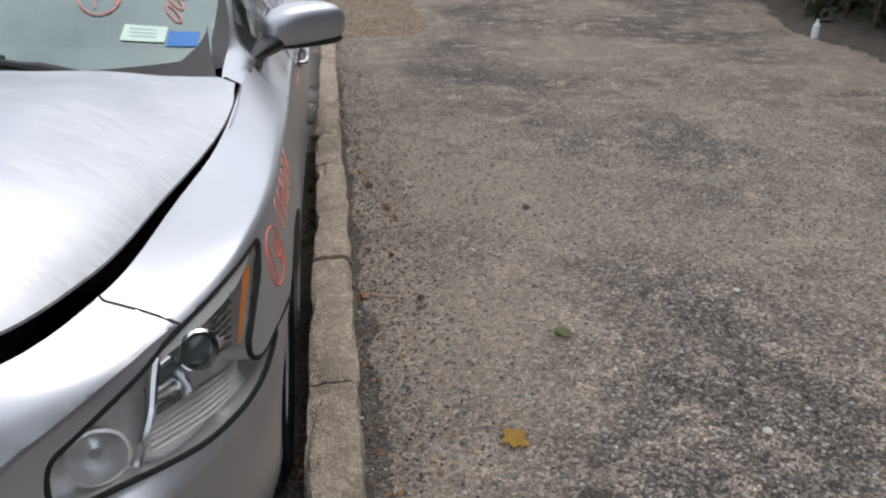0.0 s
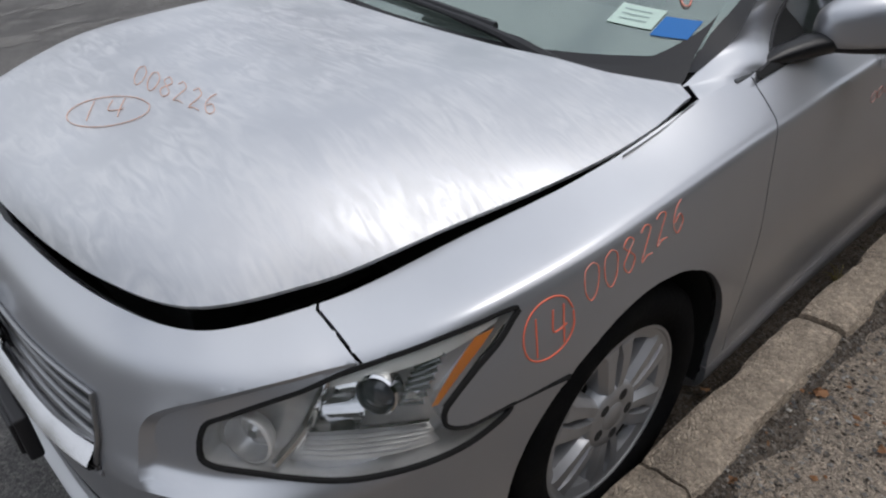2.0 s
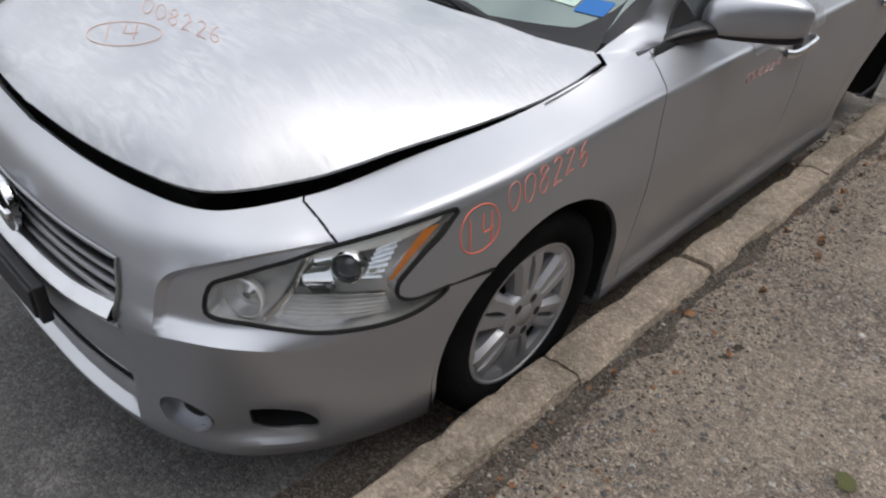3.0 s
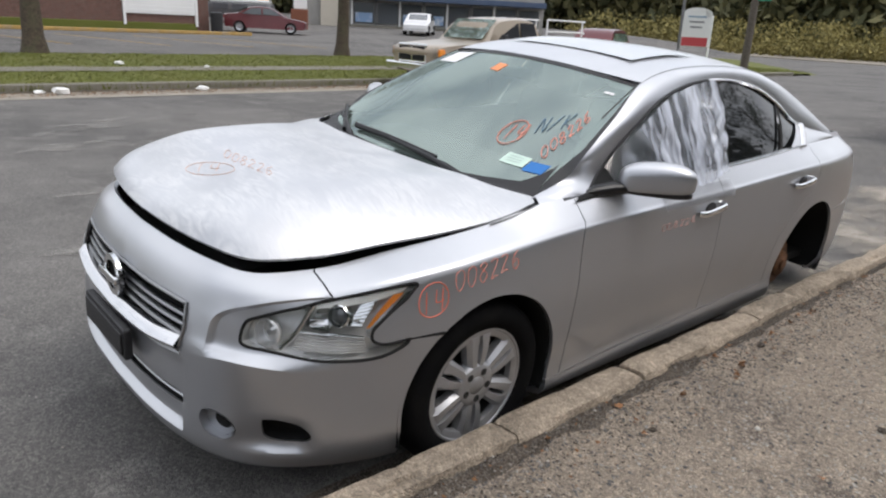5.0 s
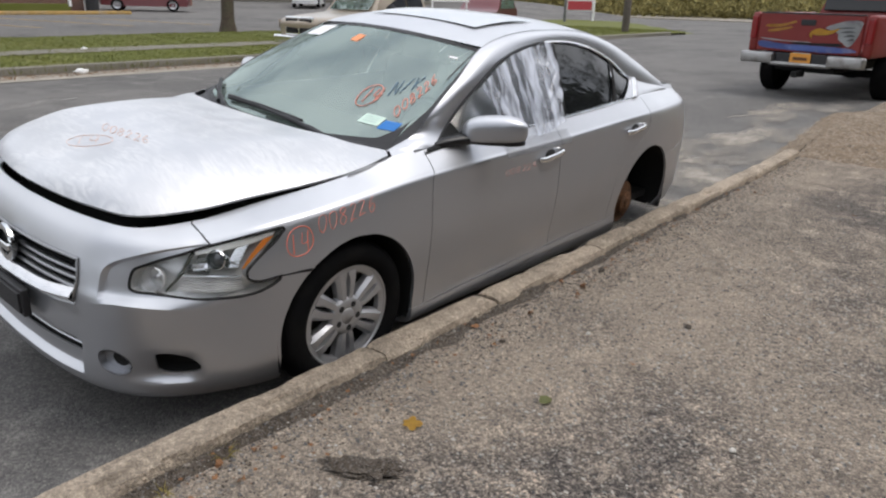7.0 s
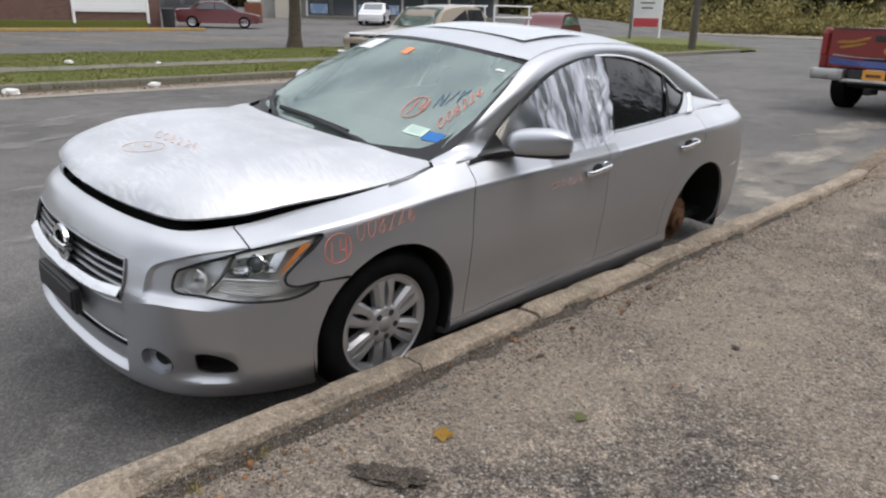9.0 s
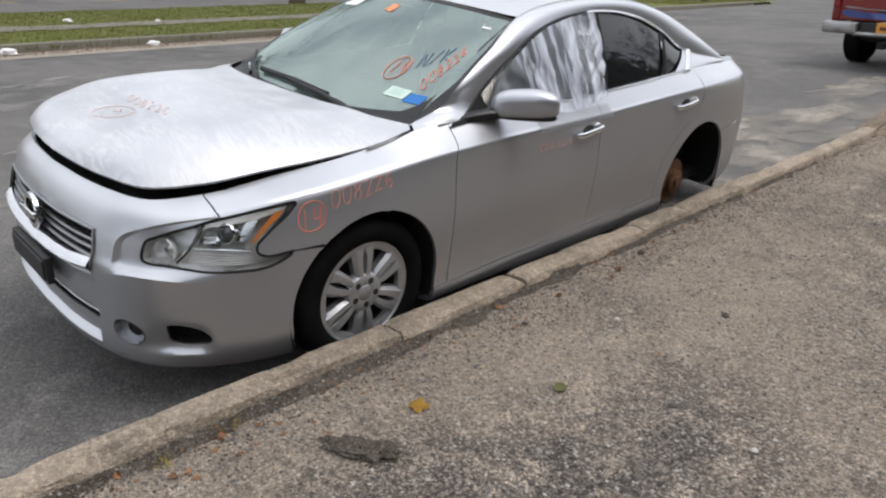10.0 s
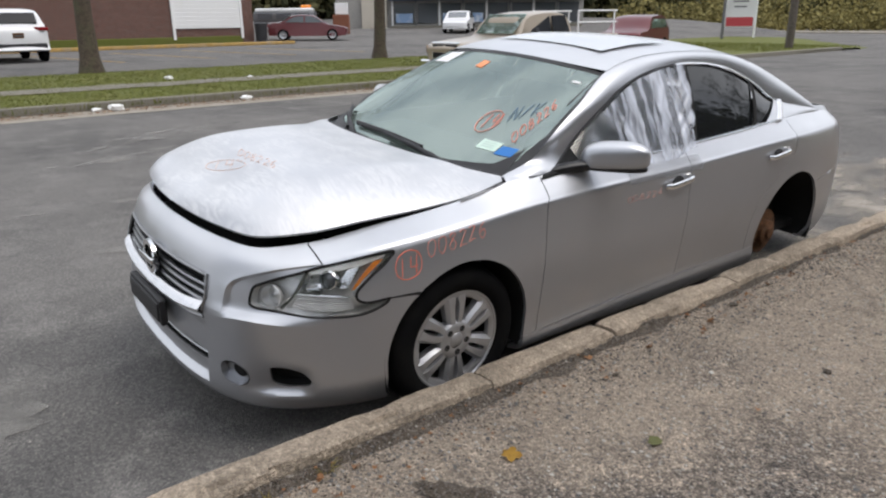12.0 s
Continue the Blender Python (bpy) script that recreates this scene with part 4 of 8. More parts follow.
SLIT = np.vstack([loop([(0, -0.97, 0.372), (0.25, -0.95, 0.374), (0.458, -0.92, 0.376)], 6, False), loop([(0.459, -0.92, 0.336), (0.25, -0.95, 0.334), (0, -0.97, 0.332)], 6, False)])
SLIT[0, 0] = SLIT[-1, 0] = 0.0
FOG = loop([(0.612 + 0.056 * math.cos(a), -0.88 + 0.03 * math.cos(a), 0.335 + 0.047 * math.sin(a) - 0.008 * math.cos(a)) for a in np.linspace(0, math.tau, 10)[:-1]])
INTAKE = corners([(0.728, -0.78, 0.380), (0.76, -0.745, 0.381), (0.80, -0.69, 0.355), (0.815, -0.66, 0.318), (0.805, -0.68, 0.296), (0.772, -0.73, 0.292), (0.735, -0.775, 0.306), (0.726, -0.78, 0.345), (0.728, -0.78, 0.380)])


def arch(y, z, r, low):
    pts = [(0.94, y + r * math.cos(a), z + r * math.sin(a)) for a in np.linspace(-0.15, math.pi + 0.15, 15)]
    q = np.array([flat(p) for p in pts])
    q = np.array(catmull(q, 4))
    return np.vstack([[q[0][0] - 0.02, -0.03], q, [q[-1][0] + 0.02, -0.03]])


ARCH_F, ARCH_R = arch(0.010, 0.330, 0.379, 0), arch(2.80, 0.302, 0.395, 0)
sy = lambda y, z, x=0.93: flat((x, y, z))
SEAM_BUMPER = np.vstack([loop([(0.668, -0.572, 0.83), (0.72, -0.57, 0.80), (0.768, -0.565, 0.77)], 5, False)])
SEAM_ARCH = loop([(0.909, -0.372, 0.634), (0.924, -0.279, 0.633), (0.933, -0.214, 0.630), (0.942, -0.14, 0.636)], 5, False)
DOOR_F = np.array(catmull([sy(0.475, 0.27), sy(0.478, 0.5), sy(0.482, 0.75), sy(0.49, 0.86), sy(0.525, 0.97, 0.84)], 6))
DOOR_B = np.array(catmull([sy(1.590, 0.27), sy(1.598, 0.6), sy(1.602, 0.85), sy(1.61, 0.99, 0.83)], 6))
DOOR_R = np.array(catmull([sy(2.30, 0.26), sy(2.31, 0.45), sy(2.37, 0.58), sy(2.52, 0.70), sy(2.66, 0.80), sy(2.72, 0.90), sy(2.74, 1.03, 0.80)], 6))
SILL = np.array(catmull([sy(y, z) for y, z in ((0.35, 0.25), (0.8, 0.256), (1.4, 0.264), (2.0, 0.27), (2.45, 0.272))], 8))
RBUMP = np.array(catmull([sy(3.10, 0.60), sy(3.3, 0.62, 0.9), flat((0.83, 3.6, 0.64)), flat((0.6, 3.75, 0.64)), flat((0, 3.8, 0.64))], 6))
RBUMP[-1, 0] = LONG
CREASE = np.array([(q, 5 * WIDE) for q in np.linspace(flat((0.50, -0.93, 0.56))[0], flat((0.93, -0.28, 0.60))[0], 60)])
# edge of the sunk surround beside and over the headlamp
RECESS = loop([(0.57, -0.894, 0.575), (0.556, -0.882, 0.593), (0.546, -0.862, 0.641), (0.549, -0.847, 0.68), (0.567, -0.827, 0.705), (0.605, -0.796, 0.727), (0.661, -0.74, 0.751), (0.699, -0.687, 0.763), (0.736, -0.623, 0.771), (0.762, -0.575, 0.774)], 6, False)
run_in = np.gradient(RECESS, axis=0)
run_in /= np.linalg.norm(run_in, axis=1)[:, None]
RECESS_IN = (RECESS + np.stack([run_in[:, 1], -run_in[:, 0]], 1) * np.interp(np.arange(len(RECESS)), [0, 8, 20, len(RECESS) - 1], [0.018, 0.024, 0.020, 0.012])[:, None])[3:]
RECESS_OUT = RECESS - np.stack([run_in[:, 1], -run_in[:, 0]], 1) * 0.010
CURVES = [(c, True) for c in (HEADLAMP, GRILLE_HOLE, SLIT, FOG, INTAKE, ARCH_F, ARCH_R)] + [(c, False) for c in (SEAM_BUMPER, SEAM_ARCH, DOOR_F, DOOR_B, DOOR_R, SILL, RBUMP, CREASE, RECESS, RECESS_IN, RECESS_OUT[4:])]

# scooped pockets in the bumper: round fog lamp and intake, the middle below the grille, and the step beside it
SX, SZ = np.abs(SKIN[..., 0]), SKIN[..., 2]
ahead = SKIN[..., 1] < -0.4
dip = np.interp(SZ, [0.252, 0.282, 0.30, 0.392], [0, 1, 1, 0]) * np.interp(SX, [0.64, 0.73, 0.80, 0.826], [0, 1, 1, 0]) * 0.026
dip += np.interp(SZ, [0.25, 0.278, 0.295, 0.40], [0, 1, 1, 0]) * np.interp(SX, [0.462, 0.474], [1, 0]) * 0.02
dip += np.interp(SZ, [0.25, 0.27, 0.50, 0.52], [0, 1, 1, 0]) * np.interp(SX, [0.468, 0.478], [1, 0]) * 0.008
dip = np.where(ahead, dip, 0)
SKIN[..., 0] -= nx[:, None] * dip
SKIN[..., 1] -= ny[:, None] * dip
SURROUND = np.vstack([RECESS, [flat(p) for p in ((0.80, -0.58, 0.70), (0.72, -0.74, 0.60))]])
plain_skin = skin


def skin(s, w):
    """The skin, swelling to a sharp edge round the lamp's surround and folding in behind it."""
    p = plain_skin(s, w)
    q = np.stack(np.broadcast_arrays(np.asarray(s, float), np.asarray(w, float)), -1).reshape(-1, 2)
    by_lamp = np.flatnonzero((q[:, 0] < 1.5) & (q[:, 1] > 4.6 * WIDE))
    if len(by_lamp) == 0:
        return p
    q = q[by_lamp]
    a, b = RECESS[:-1], np.diff(RECESS, axis=0)
    k = np.clip(((q[:, None] - a) * b).sum(-1) / (b * b).sum(-1), 0, 1)
    away = np.linalg.norm(q[:, None] - a - b * k[..., None], axis=2)
    along, away = away.argmin(1), away.min(1)
    high = 0.013 * np.interp(along, [0, 6, 24, len(RECESS) - 2], [0.5, 1, 1, 0.25]) * np.interp(q[:, 1] / WIDE, [4.9, 5.4], [0, 1])
    high *= np.where(inside(SURROUND, q), np.clip(1 - away / np.interp(along, [0, 8, 20, len(RECESS) - 2], [0.018, 0.024, 0.020, 0.012]), 0, 1), np.exp(-away / 0.05))
    out = p.reshape(-1, 3).copy()
    out[by_lamp, 0] += np.interp(q[:, 0], sg, nx) * high
    out[by_lamp, 1] += np.interp(q[:, 0], sg, ny) * high
    return out.reshape(p.shape)

from mathutils.geometry import delaunay_2d_cdt

pts2, edges2 = [], []
cur = []
for c, closed in CURVES:
    c = np.clip(c, [0, 0], [LONG, TOPW])
    k = len(pts2)
    pts2 += [Vector(q) for q in c]
    cur.append(c)
    edges2 += [(k + i, k + i + 1) for i in range(len(c) - 1)] + ([(k + len(c) - 1, k)] if closed else [])
allc = np.vstack(cur)
gs = np.concatenate([np.linspace(0, 1.6, 80)[:-1], np.linspace(1.6, LONG, 150)])
gw = np.concatenate([np.linspace(0, 4, 37)[:-1], np.linspace(4, 4.7, 4)[:-1], np.linspace(4.7, 6.4, 17)[:-1], np.linspace(6.4, 8.5, 22)[:-1], np.linspace(8.5, 9, 5)]) * WIDE
grid = np.array([(a, b) for a in gs for b in gw])
near = np.min(np.linalg.norm(grid[:, None, :] - allc[None, ::2, :], axis=2), axis=1) if len(grid) * len(allc) < 8e7 else np.ones(len(grid))
edge = (grid[:, 0] < 1e-6) | (grid[:, 0] > LONG - 1e-6) | (grid[:, 1] < 1e-6) | (grid[:, 1] > TOPW - 1e-6)
pts2 += [Vector(q) for q in grid[(near > 0.009) | edge]]
cv, ce, cf, *_ = delaunay_2d_cdt(pts2, edges2, [], 0, 1e-5)
CV = np.array([tuple(v) for v in cv])
CF = np.array([tuple(f) for f in cf if len(f) == 3])
MID = CV[CF].mean(1)
ow = lambda c, s: np.interp(s, c[:, 0], c[:, 1])                 # height of a seam at s
os_ = lambda c, w: np.interp(w, c[:, 1], c[:, 0])                # place of a seam at w
in_lamp, in_grille, in_slit, in_fog, in_intake = (inside(c, MID) for c in (HEADLAMP, GRILLE_HOLE, SLIT, FOG, INTAKE))
hole = inside(ARCH_F, MID) | inside(ARCH_R, MID)
solid = ~(in_lamp | in_grille | in_slit | in_fog | in_intake | hole)
S, W = MID[:, 0], MID[:, 1]
# what lies ahead of the wing: below the lamp, or ahead of the seam over it
mid_arch = float(ARCH_F[:, 0].mean())
low_run = HEADLAMP[114:][::-1]                             # the lamp's lower edge
low_w = np.interp(S, low_run[:, 0], low_run[:, 1])
over = W > low_w + 0.010
bumper = solid & np.where(S < SEAM_ARCH[0, 0], ~over | (S < os_(SEAM_BUMPER[::-1], W)), (S < SEAM_ARCH[-1, 0]) & (W < ow(SEAM_ARCH, S)))
bumper |= solid & (S < HEADLAMP[:, 0].min() + 0.01)
rbump = solid & (S > RBUMP[0, 0]) & (W < ow(RBUMP, S))
sill = solid & (W < ow(SILL, S)) & (S > mid_arch) & (S < ARCH_R[:, 0].mean())
wing = solid & ~bumper & ~sill & (S < os_(DOOR_F, W))
door1 = solid & ~sill & (S >= os_(DOOR_F, W)) & (S < os_(DOOR_B, W))
door2 = solid & ~sill & (S >= os_(DOOR_B, W)) & (S < os_(DOOR_R, W))
quarter = solid & ~(bumper | rbump | sill | wing | door1 | door2)


def panel(mask, name, material, parent, side=1, label="", both=False, push=0.0, flange=0.016, gap=0.0022, smooth=True, sharp=50):
    """One piece of the skin: its triangles, drawn in a little at the seams, with a folded-in edge."""
    used = np.unique(CF[mask])
    where = {int(v): i for i, v in enumerate(used)}
    P = skin(CV[used, 0], CV[used, 1])
    bm = bmesh.new()
    vs = [bm.verts.new(tuple(p)) for p in P]
    for f in CF[mask]:
        try:
            bm.faces.new([vs[where[int(v)]] for v in f])
        except ValueError:
            pass
    bmesh.ops.remove_doubles(bm, verts=bm.verts, dist=1e-5)
    bmesh.ops.recalc_face_normals(bm, faces=bm.faces)
    bm.normal_update()
    ref = max(bm.faces, key=lambda f: f.calc_area())
    mid = ref.calc_center_median()
    if ref.normal.dot(Vector((mid.x, (mid.y - 1.4) * 0.3, 0))) < 0:
        bmesh.ops.reverse_faces(bm, faces=bm.faces)
    bm.normal_update()
    rim = [e for e in bm.edges if len(e.link_faces) == 1 and not (abs(e.verts[0].co.x) < 1e-4 and abs(e.verts[1].co.x) < 1e-4)]
    rv = {v for e in rim for v in e.verts}
    shift = {}
    for v in rv:
        d = sum((f.calc_center_median() - v.co for f in v.link_faces), Vector())
        if abs(v.co.x) < 1e-4:
            d.x = 0
        shift[v] = d.normalized() * gap
    normal = {v: v.normal.copy() for v in bm.verts}
    for v, d in shift.items():
        v.co += d
    if push:
        for v in bm.verts:
            v.co -= normal[v] * push
    if flange:
        low = {v: bm.verts.new(v.co - normal[v] * flange) for v in rv}
        for e in rim:
            a, b = e.verts
            try:
                f = bm.faces.new((a, b, low[b], low[a]))
            except ValueError:
                continue
    if both:
        own = bm.copy()
        own.transform(Matrix.Diagonal((-1, 1, 1, 1)))
        join_bm(bm, own)
        bmesh.ops.remove_doubles(bm, verts=bm.verts, dist=1e-4)
    elif side < 0:
        bm.transform(Matrix.Diagonal((-1, 1, 1, 1)))
    return part(name, bm, material, parent, label, smooth, sharp)


def on(p, push=0.0):
    """The skin's point nearest to p, moved in along the normal."""
    s, w = flat(p)
    return on_flat(s, w, push)


def on_flat(s, w, push=0.0):
    e = 0.004
    q = skin(np.array([s, min(s + e, LONG), s]), np.array([w, w, min(w + e, TOPW)]))
    n = np.cross(q[2] - q[0], q[1] - q[0])
    n = n / (np.linalg.norm(n) + 1e-12)
    out = np.array([q[0][0], (q[0][1] - 1.4) * 0.3, 0.0])
    if np.dot(n, out) < 0:
        n = -n
    return q[0] - n * push


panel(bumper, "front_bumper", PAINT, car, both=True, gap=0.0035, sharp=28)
# near-black sheet behind the skin, added so that the seams read as shaded
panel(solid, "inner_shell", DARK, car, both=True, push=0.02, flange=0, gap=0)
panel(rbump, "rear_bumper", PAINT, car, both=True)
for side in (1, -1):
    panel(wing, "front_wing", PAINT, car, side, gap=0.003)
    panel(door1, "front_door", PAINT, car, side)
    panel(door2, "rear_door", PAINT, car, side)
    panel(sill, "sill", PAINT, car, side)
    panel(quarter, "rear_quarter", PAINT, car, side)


for side in (1, -1):
    # near-black tube on the seam paints the shade of its widening gap
    gap_pts = [on_flat(q[0], q[1], 0.002) for q in SEAM_ARCH if not inside(ARCH_F, q.reshape(1, 2))[0]]
    part("bumper_gap", tube_bm([(p[0] * side, p[1], p[2]) for p in gap_pts], [0.0030 + 0.0042 * i / (len(gap_pts) - 1) for i in range(len(gap_pts))], 6), DARK, car, "", True)


# bonnet, standing ajar at its front edge
def gap_edge(s):
    return skin(s, np.full(np.shape(s), TOPW))


top = SKIN[:, -1]
S_HOOD = float(sg[np.argmin(np.abs(top[:, 1] - 0.33) + (sg > 3) * 9)])
gy = np.linspace(0, S_HOOD, 60)
rim = gap_edge(gy)
HOOD_REAR = [(0.74, 0.355), (0.66, 0.30), (0.585, 0.25), (0.44, 0.205), (0.22, 0.185), (0, 0.18)]


def hood_raise(y):
    return hermite([-1.0, -0.9, -0.5, -0.1, 0.2, 0.5], [0.047, 0.046, 0.036, 0.014, 0.004, 0.003], np.asarray(y, float))


def hood_z(x, y):
    """Height of the bonnet over its plan."""
    yy = np.clip(y, rim[0, 1], rim[-1, 1])
    order = np.argsort(rim[:, 1])
    xe = float(np.interp(yy, rim[order, 1], rim[order, 0]))
    ze = float(np.interp(yy, rim[order, 1], rim[order, 2]))
    zc = float(hermite([-0.9, -0.86, -0.82, -0.7, -0.45, -0.1, 0.2, 0.4], [0.80, 0.832, 0.876, 0.940, 0.996, 1.018, 1.010, 1.008], np.array([y]))[0])
    u = min(1.0, abs(x) / max(xe, 0.05))
    ridge = 0.008 * math.exp(-((u - 0.62) / 0.13) ** 2) - 0.004 * math.exp(-((u - 0.86) / 0.08) ** 2)
    lift = float(hood_raise(np.array([y]))[0])
    return ze + (zc - ze) * (1 - u ** 4.6) + ridge * float(np.interp(y, [-0.85, -0.5, 0.2], [0, 0.6, 1.0])) + lift * (1 + 0.75 * smooth(0.0, 0.75, -x))


hr = np.array(catmull(HOOD_REAR, 6))


def draw_in(y):
    """The bonnet's side edge turns in towards the windscreen."""
    t = np.clip((np.asarray(y) - 0.20) / 0.13, 0, 1)
    return 0.012 * t * t * (3 - 2 * t)


edge_pts = np.vstack([np.stack([rim[:, 0] - draw_in(rim[:, 1]), rim[:, 1]], 1), hr])                       # half outline of the bonnet in plan
cen = np.array([0.0, -0.25])
rows = []
NR = 26
for k in range(NR + 1):
    f = (k / NR) ** 0.8
    row = []
    for q in edge_pts:
        x, y = q[0] * f, cen[1] + (q[1] - cen[1]) * f
        x = min(x, q[0] * f)
        row.append((x * float(np.interp(y, [-0.1, 0.15], [0.992, 0.9985])), y, hood_z(x, y)))
    rows.append(row)
lip = [(q[0] * float(np.interp(q[1], [-0.1, 0.15], [0.99, 0.9975])), q[1] + (0.004 if q[1] < -0.3 else 0), rows[-1][i][2] - 0.008) for i, q in enumerate(edge_pts)]
lip2 = [(q[0] * 0.95, cen[1] + (q[1] - cen[1]) * 0.96, rows[-1][i][2] - 0.013) for i, q in enumerate(edge_pts)]
bm = bmesh.new()
for sgn in (1, -1):
    V = [[bm.verts.new((p[0] * sgn, p[1], p[2] + (0.0 if sgn > 0 else float(hood_raise(np.array([p[1]]))[0]) * 0.75 * smooth(0.0, 0.75, p[0])))) for p in r] for r in rows + [lip, lip2]]
    for A, B in zip(V, V[1:]):
        for k in range(len(A) - 1):
            bm.faces.new((A[k], A[k + 1], B[k + 1], B[k]) if sgn > 0 else (A[k], B[k], B[k + 1], A[k + 1]))
bmesh.ops.remove_doubles(bm, verts=bm.verts, dist=2e-4)
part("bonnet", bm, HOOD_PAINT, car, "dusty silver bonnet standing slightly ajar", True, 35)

outer_edge = gap_edge(np.linspace(float(sg[np.argmin(np.abs(top[:, 1] - 0.07) + (sg > 3) * 9)]), S_HOOD + 0.03, 24))


# ---- the sedan: glasshouse ----
def ws_point(a, b):
    """The windscreen: a across from -1 to 1, b up from 0 to 1."""
    base = np.array([0.722 * a, 0.215 + 0.20 * abs(a) ** 3.2, 0.955 + 0.03 * a * a])
    head = np.array([0.585 * a, 1.085 + 0.105 * a * a, 1.412 - 0.05 * a * a])
    p = base * (1 - b) + head * b
    p[2] += 0.045 * b * (1 - b) * 4 * 0.5
    return p


def ws_patch(a0, a1, b0, b1, na, nb, lift=0.0):
    return [[ws_point(a, b) + np.array([0, -0.45, 0.89]) * lift for a in np.linspace(a0, a1, na)] for b in np.linspace(b0, b1, nb)]


patch(ws_patch(-1, 1, 0, 1, 41, 25), "windscreen", GLASS, car, "dusty greenish windscreen")
car.children[-1].visible_shadow = False
band = bmesh.new()
for a0, a1, b0, b1 in ((-0.995, 0.995, 0, 0.055), (0.99, 1, 0.6, 1), (-1, -0.99, 0.6, 1), (-0.99, 0.99, 0.965, 1)):
    V = [[band.verts.new(tuple(p)) for p in r] for r in ws_patch(a0, a1, b0, b1, 30 if a1 - a0 > 1 else 4, 30 if b1 - b0 > 0.5 else 4, 0.002)]
    for A, B in zip(V, V[1:]):
        for k in range(len(A) - 1):
            band.faces.new((A[k], A[k + 1], B[k + 1], B[k]))
for sgn in (1, -1):                     # rounded black corners at the foot
    V = []
    for k in range(9):
        b = 0.055 + 0.16 * (k / 8)
        w = 0.10 * (1 - (k / 8)) ** 2
        V.append([band.verts.new(tuple(ws_point(sgn * (0.994 - w * f), b) + np.array([0, -0.0009, 0.0018]))) for f in (0, 0.5, 1)])
    for A, B in zip(V, V[1:]):
        for k in range(2):
            if (A[k].co - A[k + 1].co).length > 1e-6 or True:
                band.faces.new((A[k], A[k + 1], B[k + 1], B[k]))
bmesh.ops.remove_doubles(band, verts=band.verts, dist=1e-5)
part("windscreen_border", band, BLACK, car)

# black cowl between bonnet and windscreen
hood_rear_full = [(-x, y) for x, y in catmull(HOOD_REAR, 5)] + [(x, y) for x, y in catmull(HOOD_REAR, 5)][::-1][1:]
cow = []
for f in (0, 0.35, 0.7, 1.0):
    row = []
    for x, y in hood_rear_full:
        a = max(-1, min(1, x / 0.735))
        g = ws_point(a, 0.02)
        q = np.array([x, y - 0.03, hood_z(x, y - 0.01) - 0.022])
        row.append(q * (1 - f) + np.array([g[0], g[1], g[2] + 0.004]) * f + np.array([0, 0, -0.012 * math.sin(f * math.pi)]))
    cow.append(row)
patch(cow, "cowl", BLACK, car, "black plastic cowl")

# roof rail and pillar edges
A_LINE = [(0.742, 0.352, 0.979), (0.743, 0.45, 1.002), (0.746, 0.51, 1.021), (0.747, 0.56, 1.045), (0.741, 0.625, 1.095), (0.715, 0.745, 1.16), (0.672, 0.92, 1.245), (0.595, 1.19, 1.372), (0.56, 1.5, 1.428), (0.55, 1.9, 1.442), (0.558, 2.3, 1.420), (0.585, 2.62, 1.350), (0.63, 2.95, 1.225), (0.69, 3.27, 1.075)]
G_LINE = [(0.828, 0.54, 0.977), (0.806, 0.612, 0.984), (0.768, 0.69, 1.004), (0.740, 0.76, 1.038), (0.726, 0.84, 1.095), (0.713, 0.94, 1.158), (0.70, 1.06, 1.226), (0.668, 1.26, 1.315), (0.628, 1.55, 1.372), (0.612, 1.9, 1.389), (0.620, 2.25, 1.348), (0.648, 2.53, 1.255), (0.69, 2.80, 1.122), (0.735, 3.27, 1.035)]
corner = min(outer_edge, key=lambda p: abs(p[1] - 0.347))
A_LINE[0] = (corner[0] - 0.049, 0.347, hood_z(corner[0] - 0.049, 0.347) - 0.001)
G_LINE[0] = tuple(np.array([p for p in SKIN[:, -1] if 0.3 < p[1] < 0.56 and p[0] > 0.5][-1]) + np.array([0, 0, 0.001]))
ac, gc = np.array(catmull(A_LINE, 8)), np.array(catmull(G_LINE, 8))
